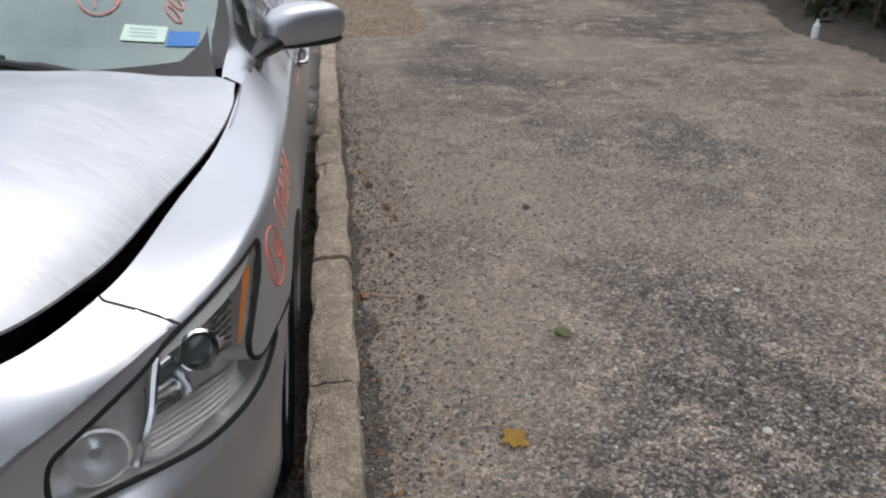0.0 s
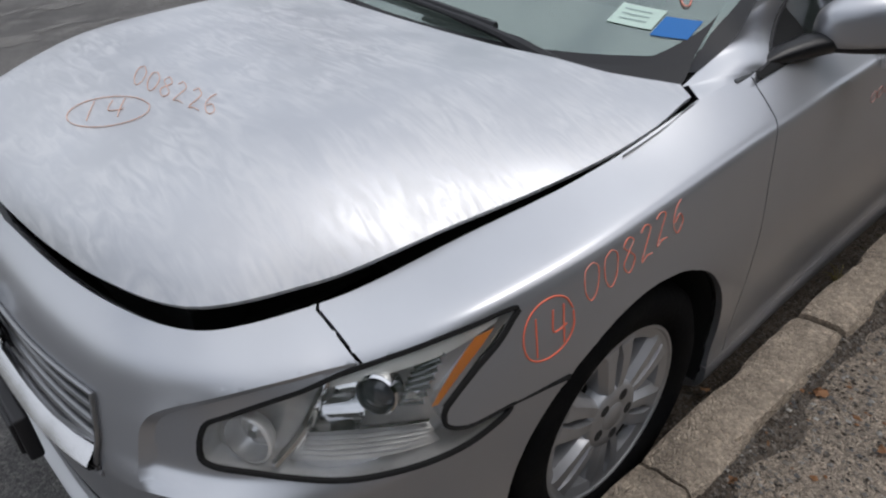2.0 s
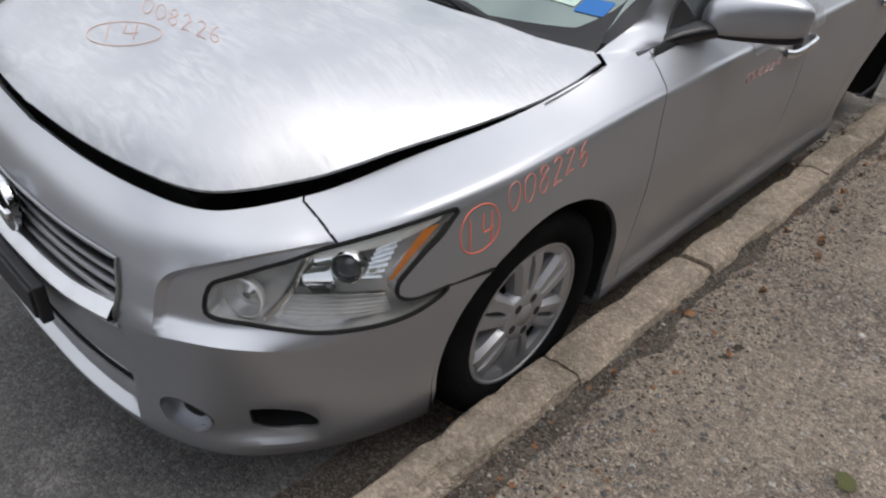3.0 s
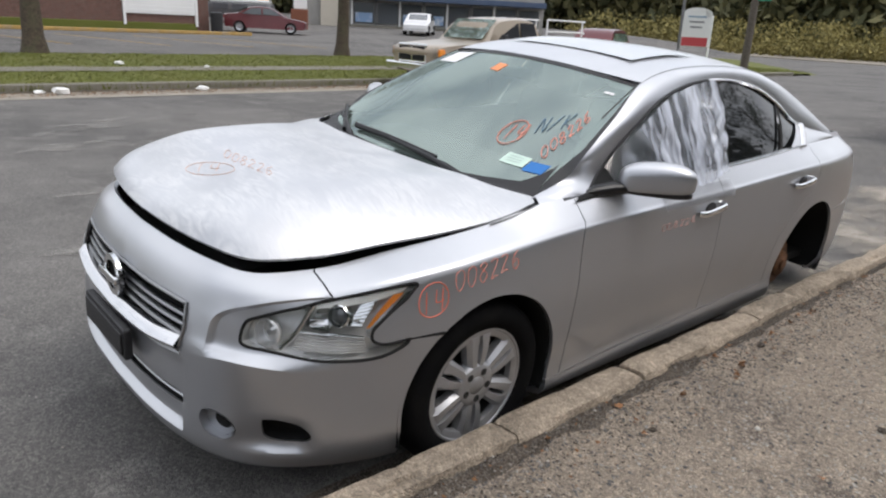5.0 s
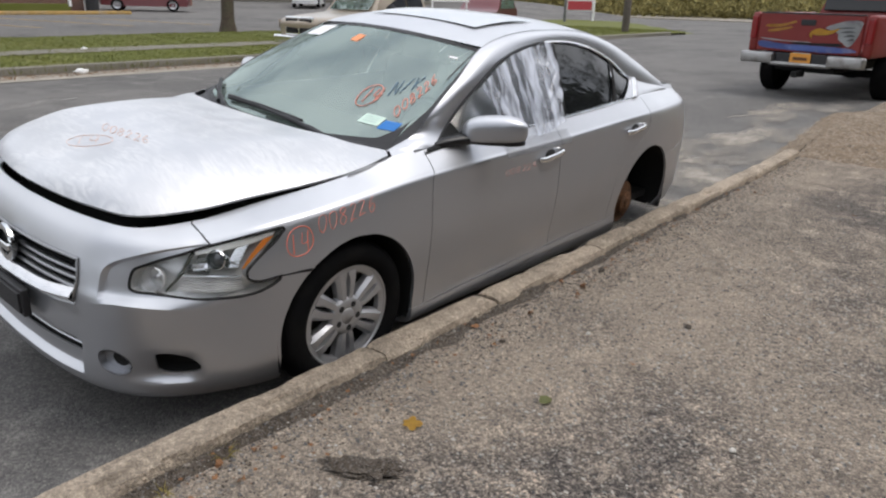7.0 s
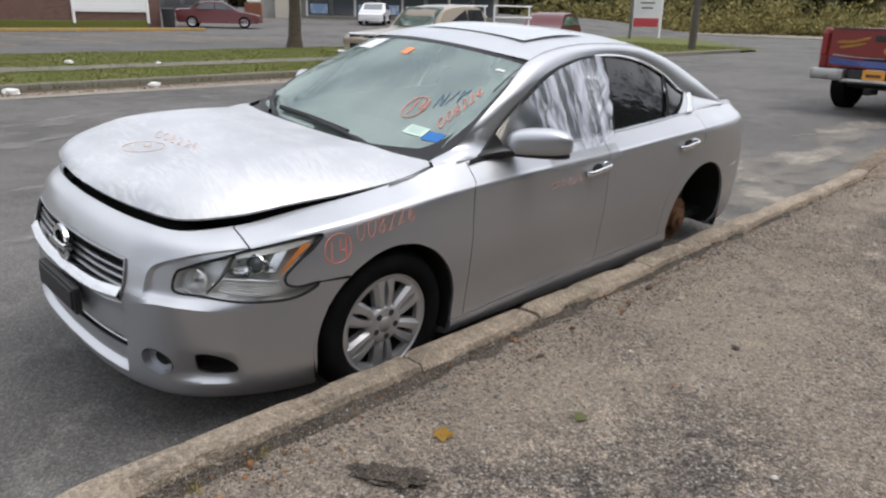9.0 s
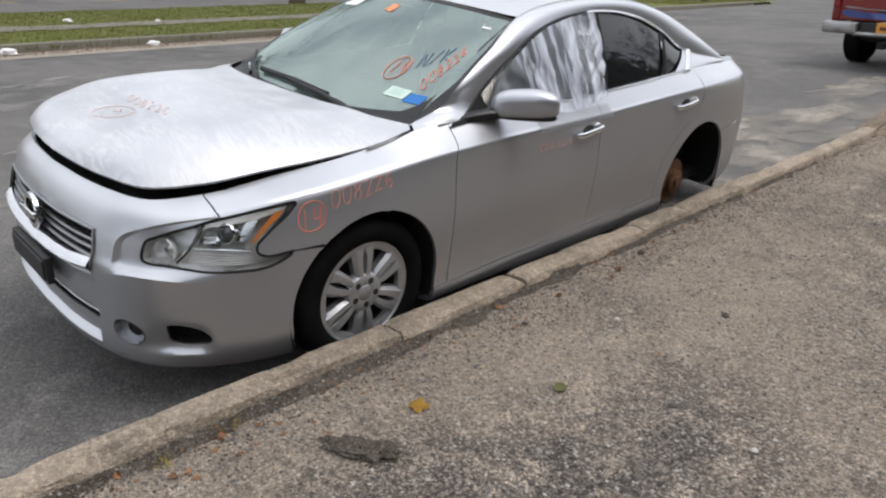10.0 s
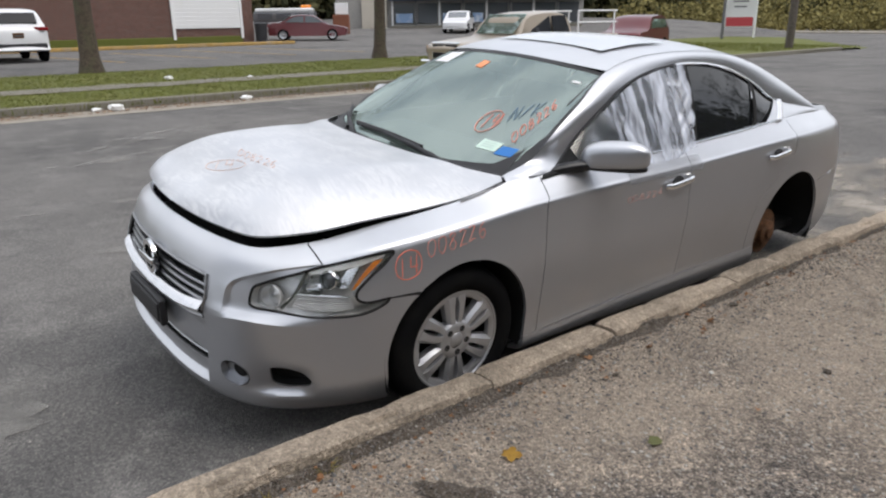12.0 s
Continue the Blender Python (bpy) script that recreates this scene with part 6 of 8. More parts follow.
def wheel(name, m, parent):
    w = empty(name)
    w.parent = parent
    w.matrix_local = m
    tyre_prof = [(-0.11, 0.235), (-0.122, 0.26), (-0.122, 0.30), (-0.105, 0.326), (-0.06, 0.336), (0.06, 0.336), (0.105, 0.326), (0.122, 0.30), (0.122, 0.262), (0.108, 0.232), (0.07, 0.225)]
    part("tyre", lathe_bm(tyre_prof, 64), RUBBER, w, "worn black tyre", True, 60)
    part("rim", lathe_bm([(0.100, 0.2345), (0.106, 0.2300), (0.106, 0.2240), (0.1015, 0.2200), (0.0995, 0.2080), (0.094, 0.1950), (0.070, 0.1930)], 64), ALLOY, w, "", True, 35)
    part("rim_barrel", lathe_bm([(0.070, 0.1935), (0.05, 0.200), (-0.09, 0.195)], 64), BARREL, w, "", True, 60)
    part("brake_disc", lathe_bm([(0.0, 0.02), (0.02, 0.07), (0.02, 0.16), (0.0, 0.16)], 40), BARREL, w, "", True)
    part("rim_back", lathe_bm([(-0.05, 0.02), (-0.06, 0.21)], 40), DARK, w)
    for k in range(6):
        a = radians(91 + 60 * k)
        bm = bmesh.new()
        t = Vector((0, -math.sin(a), math.cos(a)))
        for off in (-1, 1):
            ringv = []
            for r, x, wd, gap in ((0.040, 0.092, 0.022, 0.000), (0.066, 0.098, 0.030, 0.0005), (0.080, 0.1005, 0.036, 0.0020), (0.105, 0.1025, 0.040, 0.0060), (0.140, 0.1030, 0.044, 0.0085), (0.168, 0.1025, 0.049, 0.0085), (0.184, 0.1015, 0.056, 0.0050), (0.194, 0.1005, 0.062, 0.001), (0.206, 0.0985, 0.076, 0.0005)):
                c = Vector((x, math.cos(a) * r, math.sin(a) * r)) + t * off * (gap + wd / 2)
                h = wd / 2
                ringv.append([bm.verts.new(c + t * u + Vector((d, 0, 0))) for u, d in ((-h, -0.045), (-h * 0.98, -0.013), (-h * 0.60 - off * h * 0.25, 0.003), (h * 0.60 - off * h * 0.25, 0.003), (h * 0.98, -0.013), (h, -0.045))])
            for A, B in zip(ringv, ringv[1:]):
                for i in range(5):
                    bm.faces.new((A[i], A[i + 1], B[i + 1], B[i]))
            bm.faces.new(ringv[0])
            bm.faces.new(ringv[-1])
        part("spoke", bm, ALLOY, w, "", True, 30)
    hub = lathe_bm([(0.06, 0.092), (0.099, 0.088), (0.1065, 0.078), (0.1065, 0.040), (0.1050, 0.036), (0.1085, 0.033), (0.1100, 0.0005)], 40)
    part("hub", hub, ALLOY, w, "", True, 50)
    for k in range(5):
        a = radians(60 + 72 * k)
        nut = lathe_bm([(0.090, 0.0145), (0.1075, 0.0145), (0.1070, 0.0115), (0.1068, 0.0070), (0.1074, 0.0065), (0.1074, 0.0005)], 12)
        nut.transform(Matrix.Translation((0, 0.057 * math.cos(a), 0.057 * math.sin(a))))
        part("lug_nut", nut, LUG_DARK, w)
    return w


wheel("front_wheel", pose(0.795, 0.0, 0.335), car)
far = wheel("front_wheel", pose(-0.795, 0.0, 0.255, 0, 0, 180), car)
wheel("rear_wheel", pose(-0.795, 2.755, 0.255, 0, 0, 180), car)
rotor = part("brake_rotor", lathe_bm([(-0.03, 0.15), (0.0, 0.15), (0.0, 0.085), (0.035, 0.082), (0.04, 0.075), (0.04, 0.036), (0.055, 0.034), (0.055, 0.001)], 44), RUST, car, "bare rusty brake rotor", True, 40)
rotor.matrix_local = pose(0.80, 2.755, 0.265)
cal = box_bm(0.09, 0.10, 0.16, (0.77, 2.63, 0.30), 0.02)
part("brake_caliper", cal, RUST, car)
part("suspension_arm", tube_bm([(0.72, 2.755, 0.27), (0.4, 2.72, 0.28), (0.1, 2.7, 0.30)], 0.045, 10), DARK, car)

# door mirrors
def mirror_shell(side):
    """A rounded housing: full at its foot, drawn in towards the outer end, flat below."""
    bm = bmesh.new()
    bmesh.ops.create_uvsphere(bm, u_segments=40, v_segments=24, radius=1.0)
    f = lambda q, e: math.copysign(abs(q) ** e, q)
    for v in bm.verts:
        x, y, z = v.co
        sx, sy_, sz = f(x, 0.62), f(y, 0.7), f(z, 0.72 if z > 0 else 0.42)
        tall = 1 - 0.20 * max(0, sx) ** 2 - 0.10 * max(0, -sx) ** 3
        v.co = (0.156 * sx, 0.068 * sy_ if y < 0 else 0.032 * sy_, (0.076 * sz * tall if z > 0 else 0.056 * sz) + 0.012 * sx)
    return bm


for side in (1, -1):
    place_ = Matrix.Diagonal((side, 1, 1, 1)) @ Matrix.Translation((0.945, 0.888, 1.040)) @ Matrix.Rotation(radians(38), 4, "Z")
    bm = mirror_shell(side)
    bm.transform(place_)
    mir = part("door_mirror", bm, PAINT, car, "silver door mirror", True)
    arm = tube_bm(mirror_path([(0.800, 0.60, 0.975), (0.812, 0.67, 0.985), (0.835, 0.745, 0.992), (0.862, 0.80, 0.996), (0.885, 0.84, 1.0)], side), [0.008, 0.030, 0.038, 0.036, 0.03], 12, flat=0.75)
    part("mirror_arm", arm, GLOSS_BLACK, mir, "", True)
    low = mirror_shell(side)
    low.transform(place_ @ Matrix.Translation((0, 0.003, -0.046)) @ Matrix.Diagonal((0.965, 0.94, 0.32, 1)))
    part("mirror_underside", low, GLOSS_BLACK, mir, "", True)
    # door handles
    for y, z in ((1.485, 0.826), (2.495, 0.852)):
        c = on((0.92, y, z), 0.0)
        # black dome on the skin paints the shade of the hollow behind the handle
        bowl = bmesh.new()
        bmesh.ops.create_uvsphere(bowl, u_segments=20, v_segments=10, radius=1.0)
        bowl.transform(Matrix.Translation((c[0] * side, c[1], c[2] + 0.002)) @ Matrix.Diagonal((0.006, 0.050, 0.030, 1)))
        part("handle_recess", bowl, BLACK, car, "", True)
        pts = [(c[0] + dx, c[1] + dy, c[2] + dz) for dx, dy, dz in ((0.004, -0.105, -0.012), (0.026, -0.085, -0.010), (0.033, 0.0, 0.0), (0.03, 0.075, 0.008), (0.018, 0.10, 0.011), (0.004, 0.108, 0.012))]
        part("door_handle", tube_bm(mirror_path(catmull(pts, 4), side), 0.0125, 8, flat=1.25), CHROME, car, "chrome door handle", True)

# wipers
def wiper(tip, heel, elbow, pivot):
    w = part("wiper", tube_bm(catmull([tip, tuple((np.array(tip) + heel) / 2 + np.array([0, 0, 0.006])), heel], 6), 0.011, 6, flat=1.3), BLACK, car, "", True)
    part("wiper_arm", tube_bm(catmull([elbow, tuple((np.array(elbow) * 0.45 + np.array(pivot) * 0.55) + np.array([0, 0, 0.012])), pivot], 6), [0.008] * 4 + [0.012] * 4 + [0.018] * 5, 8), BLACK, w, "", True)


def wsl(a, b, lift):
    return tuple(ws_point(a, b) + np.array([0, -0.45, 0.89]) * lift)


wiper(wsl(-0.50, 0.095, 0.02), wsl(0.36, 0.08, 0.02), wsl(-0.07, 0.09, 0.035), (0.50, 0.262, 0.975))
wiper(wsl(-0.93, 0.13, 0.02), wsl(-0.55, 0.04, 0.02), wsl(-0.8, 0.09, 0.03), (-0.25, 0.22, 0.965))

# cabin seen through the glass
cabin = bmesh.new()
box_bm(1.40, 0.55, 0.10, (0, 0.62, 0.90), 0.04, None, 2, cabin)
box_bm(1.42, 0.12, 0.35, (0, 0.85, 0.76), 0.04, None, 2, cabin)
box_bm(0.20, 0.9, 0.22, (0, 1.25, 0.55), 0.04, None, 2, cabin)
box_bm(1.5, 2.4, 0.04, (0, 1.7, 0.36), 0, None, 2, cabin)
box_bm(1.3, 0.18, 0.65, (0, 2.55, 0.72), 0.06, Matrix.Rotation(radians(-18), 3, "X"), 2, cabin)
part("dashboard_and_floor", cabin, INTERIOR, car)
for side in (1, -1):
    part("door_card", box_bm(0.02, 2.3, 0.45, (0.802 * side, 1.62, 0.765), 0.006, Matrix.Rotation(radians(0.8), 3, "X")), INTERIOR, car)
for sx in (0.37, -0.37):
    seat = box_bm(0.50, 0.52, 0.16, (sx, 1.42, 0.58), 0.06)
    box_bm(0.48, 0.15, 0.62, (sx, 1.74, 0.86), 0.06, Matrix.Rotation(radians(-16), 3, "X"), 2, seat)
    box_bm(0.27, 0.10, 0.19, (sx, 1.83, 1.22), 0.04, Matrix.Rotation(radians(-12), 3, "X"), 2, seat)
    part("front_seat", seat, INTERIOR, car, "grey cloth front seat", True)
steer = tube_bm([(0.37 + 0.18 * math.cos(t), 1.02 + 0.06 * math.sin(t), 0.90 + 0.17 * math.sin(t)) for t in np.linspace(0, math.tau, 25)[:-1]], 0.015, 8, True)
part("steering_wheel", steer, BLACK, car, "", True)
part("rear_view_mirror", box_bm(0.22, 0.03, 0.06, (0, 1.02, 1.33), 0.012), BLACK, car)

# ---- film over the front window, writing and stickers ----
rows = []
for i, y in enumerate(np.linspace(0.84, 1.74, 130)):
    b, h = belt(y - 0.05), head(y + 0.06)
    drop = float(np.interp(y, [0.84, 1.0, 1.15, 1.3, 1.45, 1.58, 1.70], [0.0, 0.0, 0.01, 0.035, 0.05, 0.045, 0.01]))
    row = []
    for f in np.linspace(0, 1, 40):
        q = (b + np.array([0.02, 0, -drop])) * (1 - f) + (h + np.array([0.006, 0, -0.004])) * f
        ang, reach = math.atan2(f + 0.35, (y - 1.42) * 1.7), math.hypot(f + 0.35, (y - 1.42) * 1.7)
        fold = (0.22 - abs(noise.noise(Vector((ang * 5.5, reach * 0.8, 1.3))))) * 0.045 + (0.2 - abs(noise.noise(Vector((ang * 12 + f, reach * 1.7, 4.1))))) * 0.026
        fold += noise.noise(Vector((y * 22, f * 15, 7.7))) * 0.003 + (0.2 - abs(noise.noise(Vector((y * 9 - f * 2, f * 1.5 + y * 2, 2.2))))) * 0.02
        mid = math.sin(math.pi * min(1, max(0, f)))
        row.append(q + np.array([0.024 + fold * (0.3 + 0.7 * mid), fold * 0.12, 0]))
    rows.append(row)
film = patch(rows, "window_film", FILM, car, "crumpled clear plastic film taped over the window")
rows = [[on((0.9, y, z), -0.004 - 0.007 * abs(noise.noise(Vector((y * 14 + z * 8, z * 16, 0))))) for y in np.linspace(1.08, 1.70, 40)] for z in np.linspace(0.965, 0.865, 9)]
patch(rows, "tape", TAPE, film, "clear tape strip")

GLYPHS = {
    "0": [[(0.5, 1), (0.1, 0.8), (0.05, 0.3), (0.4, 0), (0.8, 0.2), (0.9, 0.7), (0.55, 1)]],
    "1": [[(0.5, 1), (0.48, 0.5), (0.5, 0)]],
    "2": [[(0.1, 0.8), (0.45, 1), (0.8, 0.75), (0.45, 0.35), (0.1, 0), (0.5, 0.06), (0.9, 0.02)]],
    "4": [[(0.15, 1), (0.1, 0.5), (0.5, 0.45), (0.85, 0.5)], [(0.75, 1), (0.7, 0.5), (0.72, 0)]],
    "6": [[(0.7, 1), (0.25, 0.65), (0.1, 0.25), (0.45, 0), (0.85, 0.2), (0.6, 0.45), (0.2, 0.3)]],
    "8": [[(0.5, 0.52), (0.15, 0.75), (0.5, 1), (0.85, 0.76), (0.5, 0.52), (0.1, 0.25), (0.5, 0), (0.9, 0.26), (0.5, 0.52)]],
    "N": [[(0.1, 0), (0.12, 0.5), (0.15, 1), (0.5, 0.5), (0.85, 0), (0.88, 0.5), (0.9, 1)]],
    "/": [[(0.1, 0), (0.5, 0.5), (0.9, 1)]],
    "K": [[(0.2, 1), (0.2, 0.5), (0.18, 0)], [(0.9, 1), (0.5, 0.6), (0.22, 0.45), (0.6, 0.2), (0.95, 0)]],
    "O": [[(0.5 + 0.5 * math.cos(t), 0.5 + 0.5 * math.sin(t)) for t in np.linspace(0.3, 6.5, 14)]],
}


def scrawl(text, place, material, name, thick, pitch=1.0, wobble=0.05):
    for i, ch in enumerate(text):
        glyph(ch, i, place, material, name, thick, pitch, wobble)


def glyph(ch, i, place, material, name, thick, pitch, wobble):
    """Handwriting; place(u, v) gives the point on the surface, u in letters along the line, v from 0 to 1 up."""
    bm = bmesh.new()
    for stroke in GLYPHS[ch]:
        pts = catmull([(q[0] * 0.8 + 0.1, q[1]) for q in stroke], 5)
        dx, dy = random.uniform(-wobble, wobble), random.uniform(-wobble, wobble)
        path = [tuple(place((i + u) * pitch + dx, v + dy)) for u, v in pts]
        path = [p for k, p in enumerate(path) if k == 0 or (Vector(p) - Vector(path[k - 1])).length > 1e-5]
        tube_bm(path, thick, 5, bm=bm)
    return part(name, bm, material, car, "", True)


def wing_at(o, r, u_):
    o, r, u_ = np.array(o), np.array(r), np.array(u_)
    f0 = flat(o)
    k, m = 0.25 / np.linalg.norm(r), 0.10 / np.linalg.norm(u_)
    fr, fu = (flat(o + r * k) - f0) / k, (flat(o + u_ * m) - f0) / m
    return lambda u, v: on_flat(*(f0 + fr * u + fu * v), -0.0005)


scrawl("O", wing_at((0.92, -0.352, 0.69), (0, 0.145, 0.006), (0, 0.006, 0.122)), MARKER, "painted_ring", 0.002)
scrawl("14", wing_at((0.92, -0.325, 0.708), (0, 0.052, 0.003), (0, 0.004, 0.078)), MARKER, "painted_digit", 0.002)
scrawl("008226", wing_at((0.92, -0.19, 0.762), (0, 0.052, 0.0065), (0, 0.006, 0.055)), MARKER_WING, "painted_digit", 0.0016)
scrawl("008226", wing_at((0.93, 1.06, 0.775), (0, 0.05, 0.001), (0, 0.0, 0.028)), MARKER_FADED, "painted_digit", 0.0016, 1.0, 0.1)
glass_at = lambda a, b, da, db, ua, ub: (lambda u, v: ws_point(a + da * u + ua * v, b + db * u + ub * v) + np.array([0, -0.0018, 0.0036]))
scrawl("O", glass_at(0.545, 0.262, 0.185, 0.04, -0.04, 0.18), MARKER_GLASS, "painted_ring", 0.0022)
scrawl("14", glass_at(0.578, 0.302, 0.062, 0.013, -0.013, 0.115), MARKER_GLASS, "painted_digit", 0.0022)
scrawl("N/K", glass_at(0.725, 0.375, 0.055, 0.035, -0.03, 0.125), MARKER_BLUE, "painted_letter", 0.0021)
scrawl("008226", glass_at(0.905, 0.20, 0.008, 0.062, -0.055, 0.075), MARKER_GLASS, "painted_digit", 0.0022)
hood_at = lambda x, y, dx, dy, ux, uy: (lambda u, v: (x + dx * u + ux * v, y + dy * u + uy * v, hood_z(x + dx * u + ux * v, y + dy * u + uy * v) + 0.0015))
scrawl("O", hood_at(-0.018, -0.729, 0.200, 0.140, -0.098, 0.066), MARKER_GHOST, "painted_ring", 0.0011)
scrawl("14", hood_at(0.006, -0.682, 0.052, 0.036, -0.060, 0.042), MARKER_GHOST, "painted_digit", 0.0011)
scrawl("008226", hood_at(-0.028, -0.540, 0.052, 0.006, -0.076, 0.053), MARKER_GHOST, "painted_digit", 0.0011)


def on_glass(a0, a1, b0, b1, material, name, tilt=0.0, lift=0.003):
    rows = [[ws_point(a + tilt * (b - b0), b + tilt * 0.8 * (a0 - a)) + np.array([0, -0.45, 0.89]) * lift for a in np.linspace(a0, a1, 5)] for b in np.linspace(b0, b1, 4)]
    return patch(rows, name, material, car)


on_glass(0.70, 0.845, 0.165, 0.232, STICKER_MINT, "inspection_sticker", 0.2)
for k in range(3):
    on_glass(0.73, 0.82, 0.178 + 0.016 * k, 0.182 + 0.016 * k, mat("sticker_print", (0.35, 0.45, 0.42), 0.6) if k == 0 else bpy.data.materials["sticker_print"], "sticker_print", 0.2, 0.004)
on_glass(0.85, 0.955, 0.125, 0.19, STICKER_BLUE, "registration_sticker", 0.2)
on_glass(-0.14, -0.045, 0.80, 0.875, STICKER_ORANGE, "orange_sticker", 0.1)
on_glass(-0.94, -0.62, 0.80, 0.95, STICKER_WHITE, "white_sheet", 0.0, 0.003)
on_glass(0.86, 0.93, 0.825, 0.845, STICKER_WHITE, "white_tag")

# ---- across the street ----
LOT_Z = 0.42
def verge_z(x, y):
    t = min(1, max(0, (-12.5 - x) / 4.2))
    f = 1 - min(1, max(0, (y - 13) / 8))
    return (0.15 + (LOT_Z - 0.13) * t) * f + 0.12 * (1 - f) + 0.02 * noise.noise(Vector((x * 1.5, y * 1.5, 0)))


BRICK = mat("brown_brick", (0.145, 0.062, 0.045), 0.9, stain=0.5, stain_scale=0.8, stain_col=(0.13, 0.065, 0.05))
nb, lb = BRICK.node_tree.nodes, BRICK.node_tree.links
bt, btc, bsep, bmap = (nb.new("ShaderNode" + k) for k in ("TexBrick", "TexCoord", "SeparateXYZ", "CombineXYZ"))
lb.new(btc.outputs["Object"], bsep.inputs[0])
lb.new(bsep.outputs["Y"], bmap.inputs["X"])
lb.new(bsep.outputs["Z"], bmap.inputs["Y"])
bt.inputs["Scale"].default_value, bt.inputs["Mortar Size"].default_value = 4.6, 0.02
bt.inputs["Color1"].default_value, bt.inputs["Color2"].default_value, bt.inputs["Mortar"].default_value = (0.145, 0.066, 0.050, 1), (0.085, 0.040, 0.032, 1), (0.20, 0.165, 0.14, 1)
lb.new(bmap.outputs["Vector"], bt.inputs["Vector"])
lb.new(bt.outputs["Color"], nb.get("Principled BSDF").inputs["Base Color"])
WALK = mat("old_concrete_path", (0.205, 0.19, 0.155), 0.95, grain=0.3, grain_scale=20, stain=0.5, stain_scale=2, stain_col=(0.2, 0.18, 0.13), bump=0.3)
YELLOW = mat("worn_yellow_paint", (0.42, 0.27, 0.09), 0.9, grain=0.4, grain_scale=6, stain=0.6, stain_scale=2, stain_col=(0.3, 0.27, 0.22))
WHITE = mat("white_siding", (0.78, 0.78, 0.77), 0.6, stain=0.2, stain_scale=1, stain_col=(0.65, 0.64, 0.62))
verge = sheet("ground_verge", np.linspace(-12.55, -16.95, 22), np.concatenate([np.linspace(-40, -2, 20), np.linspace(-1.5, 34, 110)]), verge_z, GRASS)
tagged(verge, "mown grass verge across the street", "grass", kind="structure")
path = sheet("pavement", np.linspace(-13.95, -14.55, 3), np.linspace(-40, 14, 90), lambda x, y: verge_z(x, y) + 0.015, WALK)
tagged(path, "narrow old concrete path through the grass", "path", kind="structure")
far_kerb = part("far_kerb", box_bm(0.24, 74, 0.22, (-12.45, -3, 0.05), 0.02), WALK)
tagged(far_kerb, "worn concrete kerb across the street", "kerb", kind="structure")
dust = sheet("road_dust", np.linspace(-12.3, -11.4, 6), np.linspace(-20, 20, 60), lambda x, y: 0.006 - 0.004 * (x > -11.7 + 0.3 * noise.noise(Vector((y, 0, 0)))), SAND)
tagged(dust, "sandy dust along the far kerb", "dust", kind="structure")
def lot_z(x, y):
    """The car park: level by the verge, falling to the crossing, climbing towards the shop."""
    fall = smooth(14, 26, y) * smooth(-34, -24, x)
    return LOT_Z * (1 - fall) + 0.022 * max(0, -34 - x) + 0.020 * max(0, y - 24) * smooth(-26, -40, x)


park = sheet("ground_car_park", np.linspace(-16.9, -75, 40), np.linspace(-40, 60, 60), lambda x, y: lot_z(x, y) + 0.004, ASPHALT)
tagged(park, "grey asphalt car park behind the verge", "car park", kind="structure")
ystrip = part("car_park_kerb", box_bm(0.35, 31, 0.16, (-33.1, 1.3, LOT_Z + 0.08), 0.03), YELLOW)
tagged(ystrip, "kerb with worn yellow paint", "kerb", kind="structure")
for y in (3.6, 6.6, 9.6, 12.6):
    ob = part("parking_line", box_bm(8.0, 0.12, 0.006, (-25.5, y + 0.6, LOT_Z + 0.008), 0, Matrix.Rotation(radians(10), 3, "Z")), YELLOW)
    tagged(ob, "faded yellow parking line", "parking line", kind="structure")

# tufts along the verge: one object
def blades(name, count, xr, yr, zf, hr, material, seed, label, category):
    rng = np.random.default_rng(seed)
    V, F = [], []
    for i in range(count):
        x, y, a, h = rng.uniform(*xr), rng.uniform(*yr), rng.uniform(0, 3.14), rng.uniform(*hr)
        w = 0.004 + 0.008 * rng.random()
        z, lx, ly = zf(x, y), rng.normal(0, 0.04), rng.normal(0, 0.04)
        V += [(x - w * math.cos(a), y - w * math.sin(a), z), (x + w * math.cos(a), y + w * math.sin(a), z), (x + lx, y + ly, z + h)]
        F.append((3 * i, 3 * i + 1, 3 * i + 2))
    return tagged(link_mesh(name, V, F, material), label, category, kind="stuff")


def leafy(name, a, b, seed_var=True):
    m = mat(name, a, 0.85)
    n, l = m.node_tree.nodes, m.node_tree.links
    geo, r = n.new("ShaderNodeNewGeometry"), n.new("ShaderNodeValToRGB")
    r.color_ramp.elements[0].color, r.color_ramp.elements[1].color = (*a, 1), (*b, 1)
    l.new(geo.outputs["Random Per Island"], r.inputs["Fac"])
    l.new(r.outputs["Color"], n.get("Principled BSDF").inputs["Base Color"])
    return m


BLADE = leafy("grass_blades", (0.085, 0.098, 0.013), (0.145, 0.15, 0.022))
blades("verge_grass", 70000, (-16.9, -12.4), (-1.5, 24), verge_z, (0.012, 0.04), BLADE, 11, "short green grass with yellowed blades", "grass")
blades("verge_grass", 9000, (-12.85, -12.28), (-2, 16), lambda x, y: 0.05, (0.02, 0.15), BLADE, 12, "weeds overgrowing the far kerb", "weeds")
TRASH = mat("white_litter", (0.75, 0.74, 0.72), 0.7)
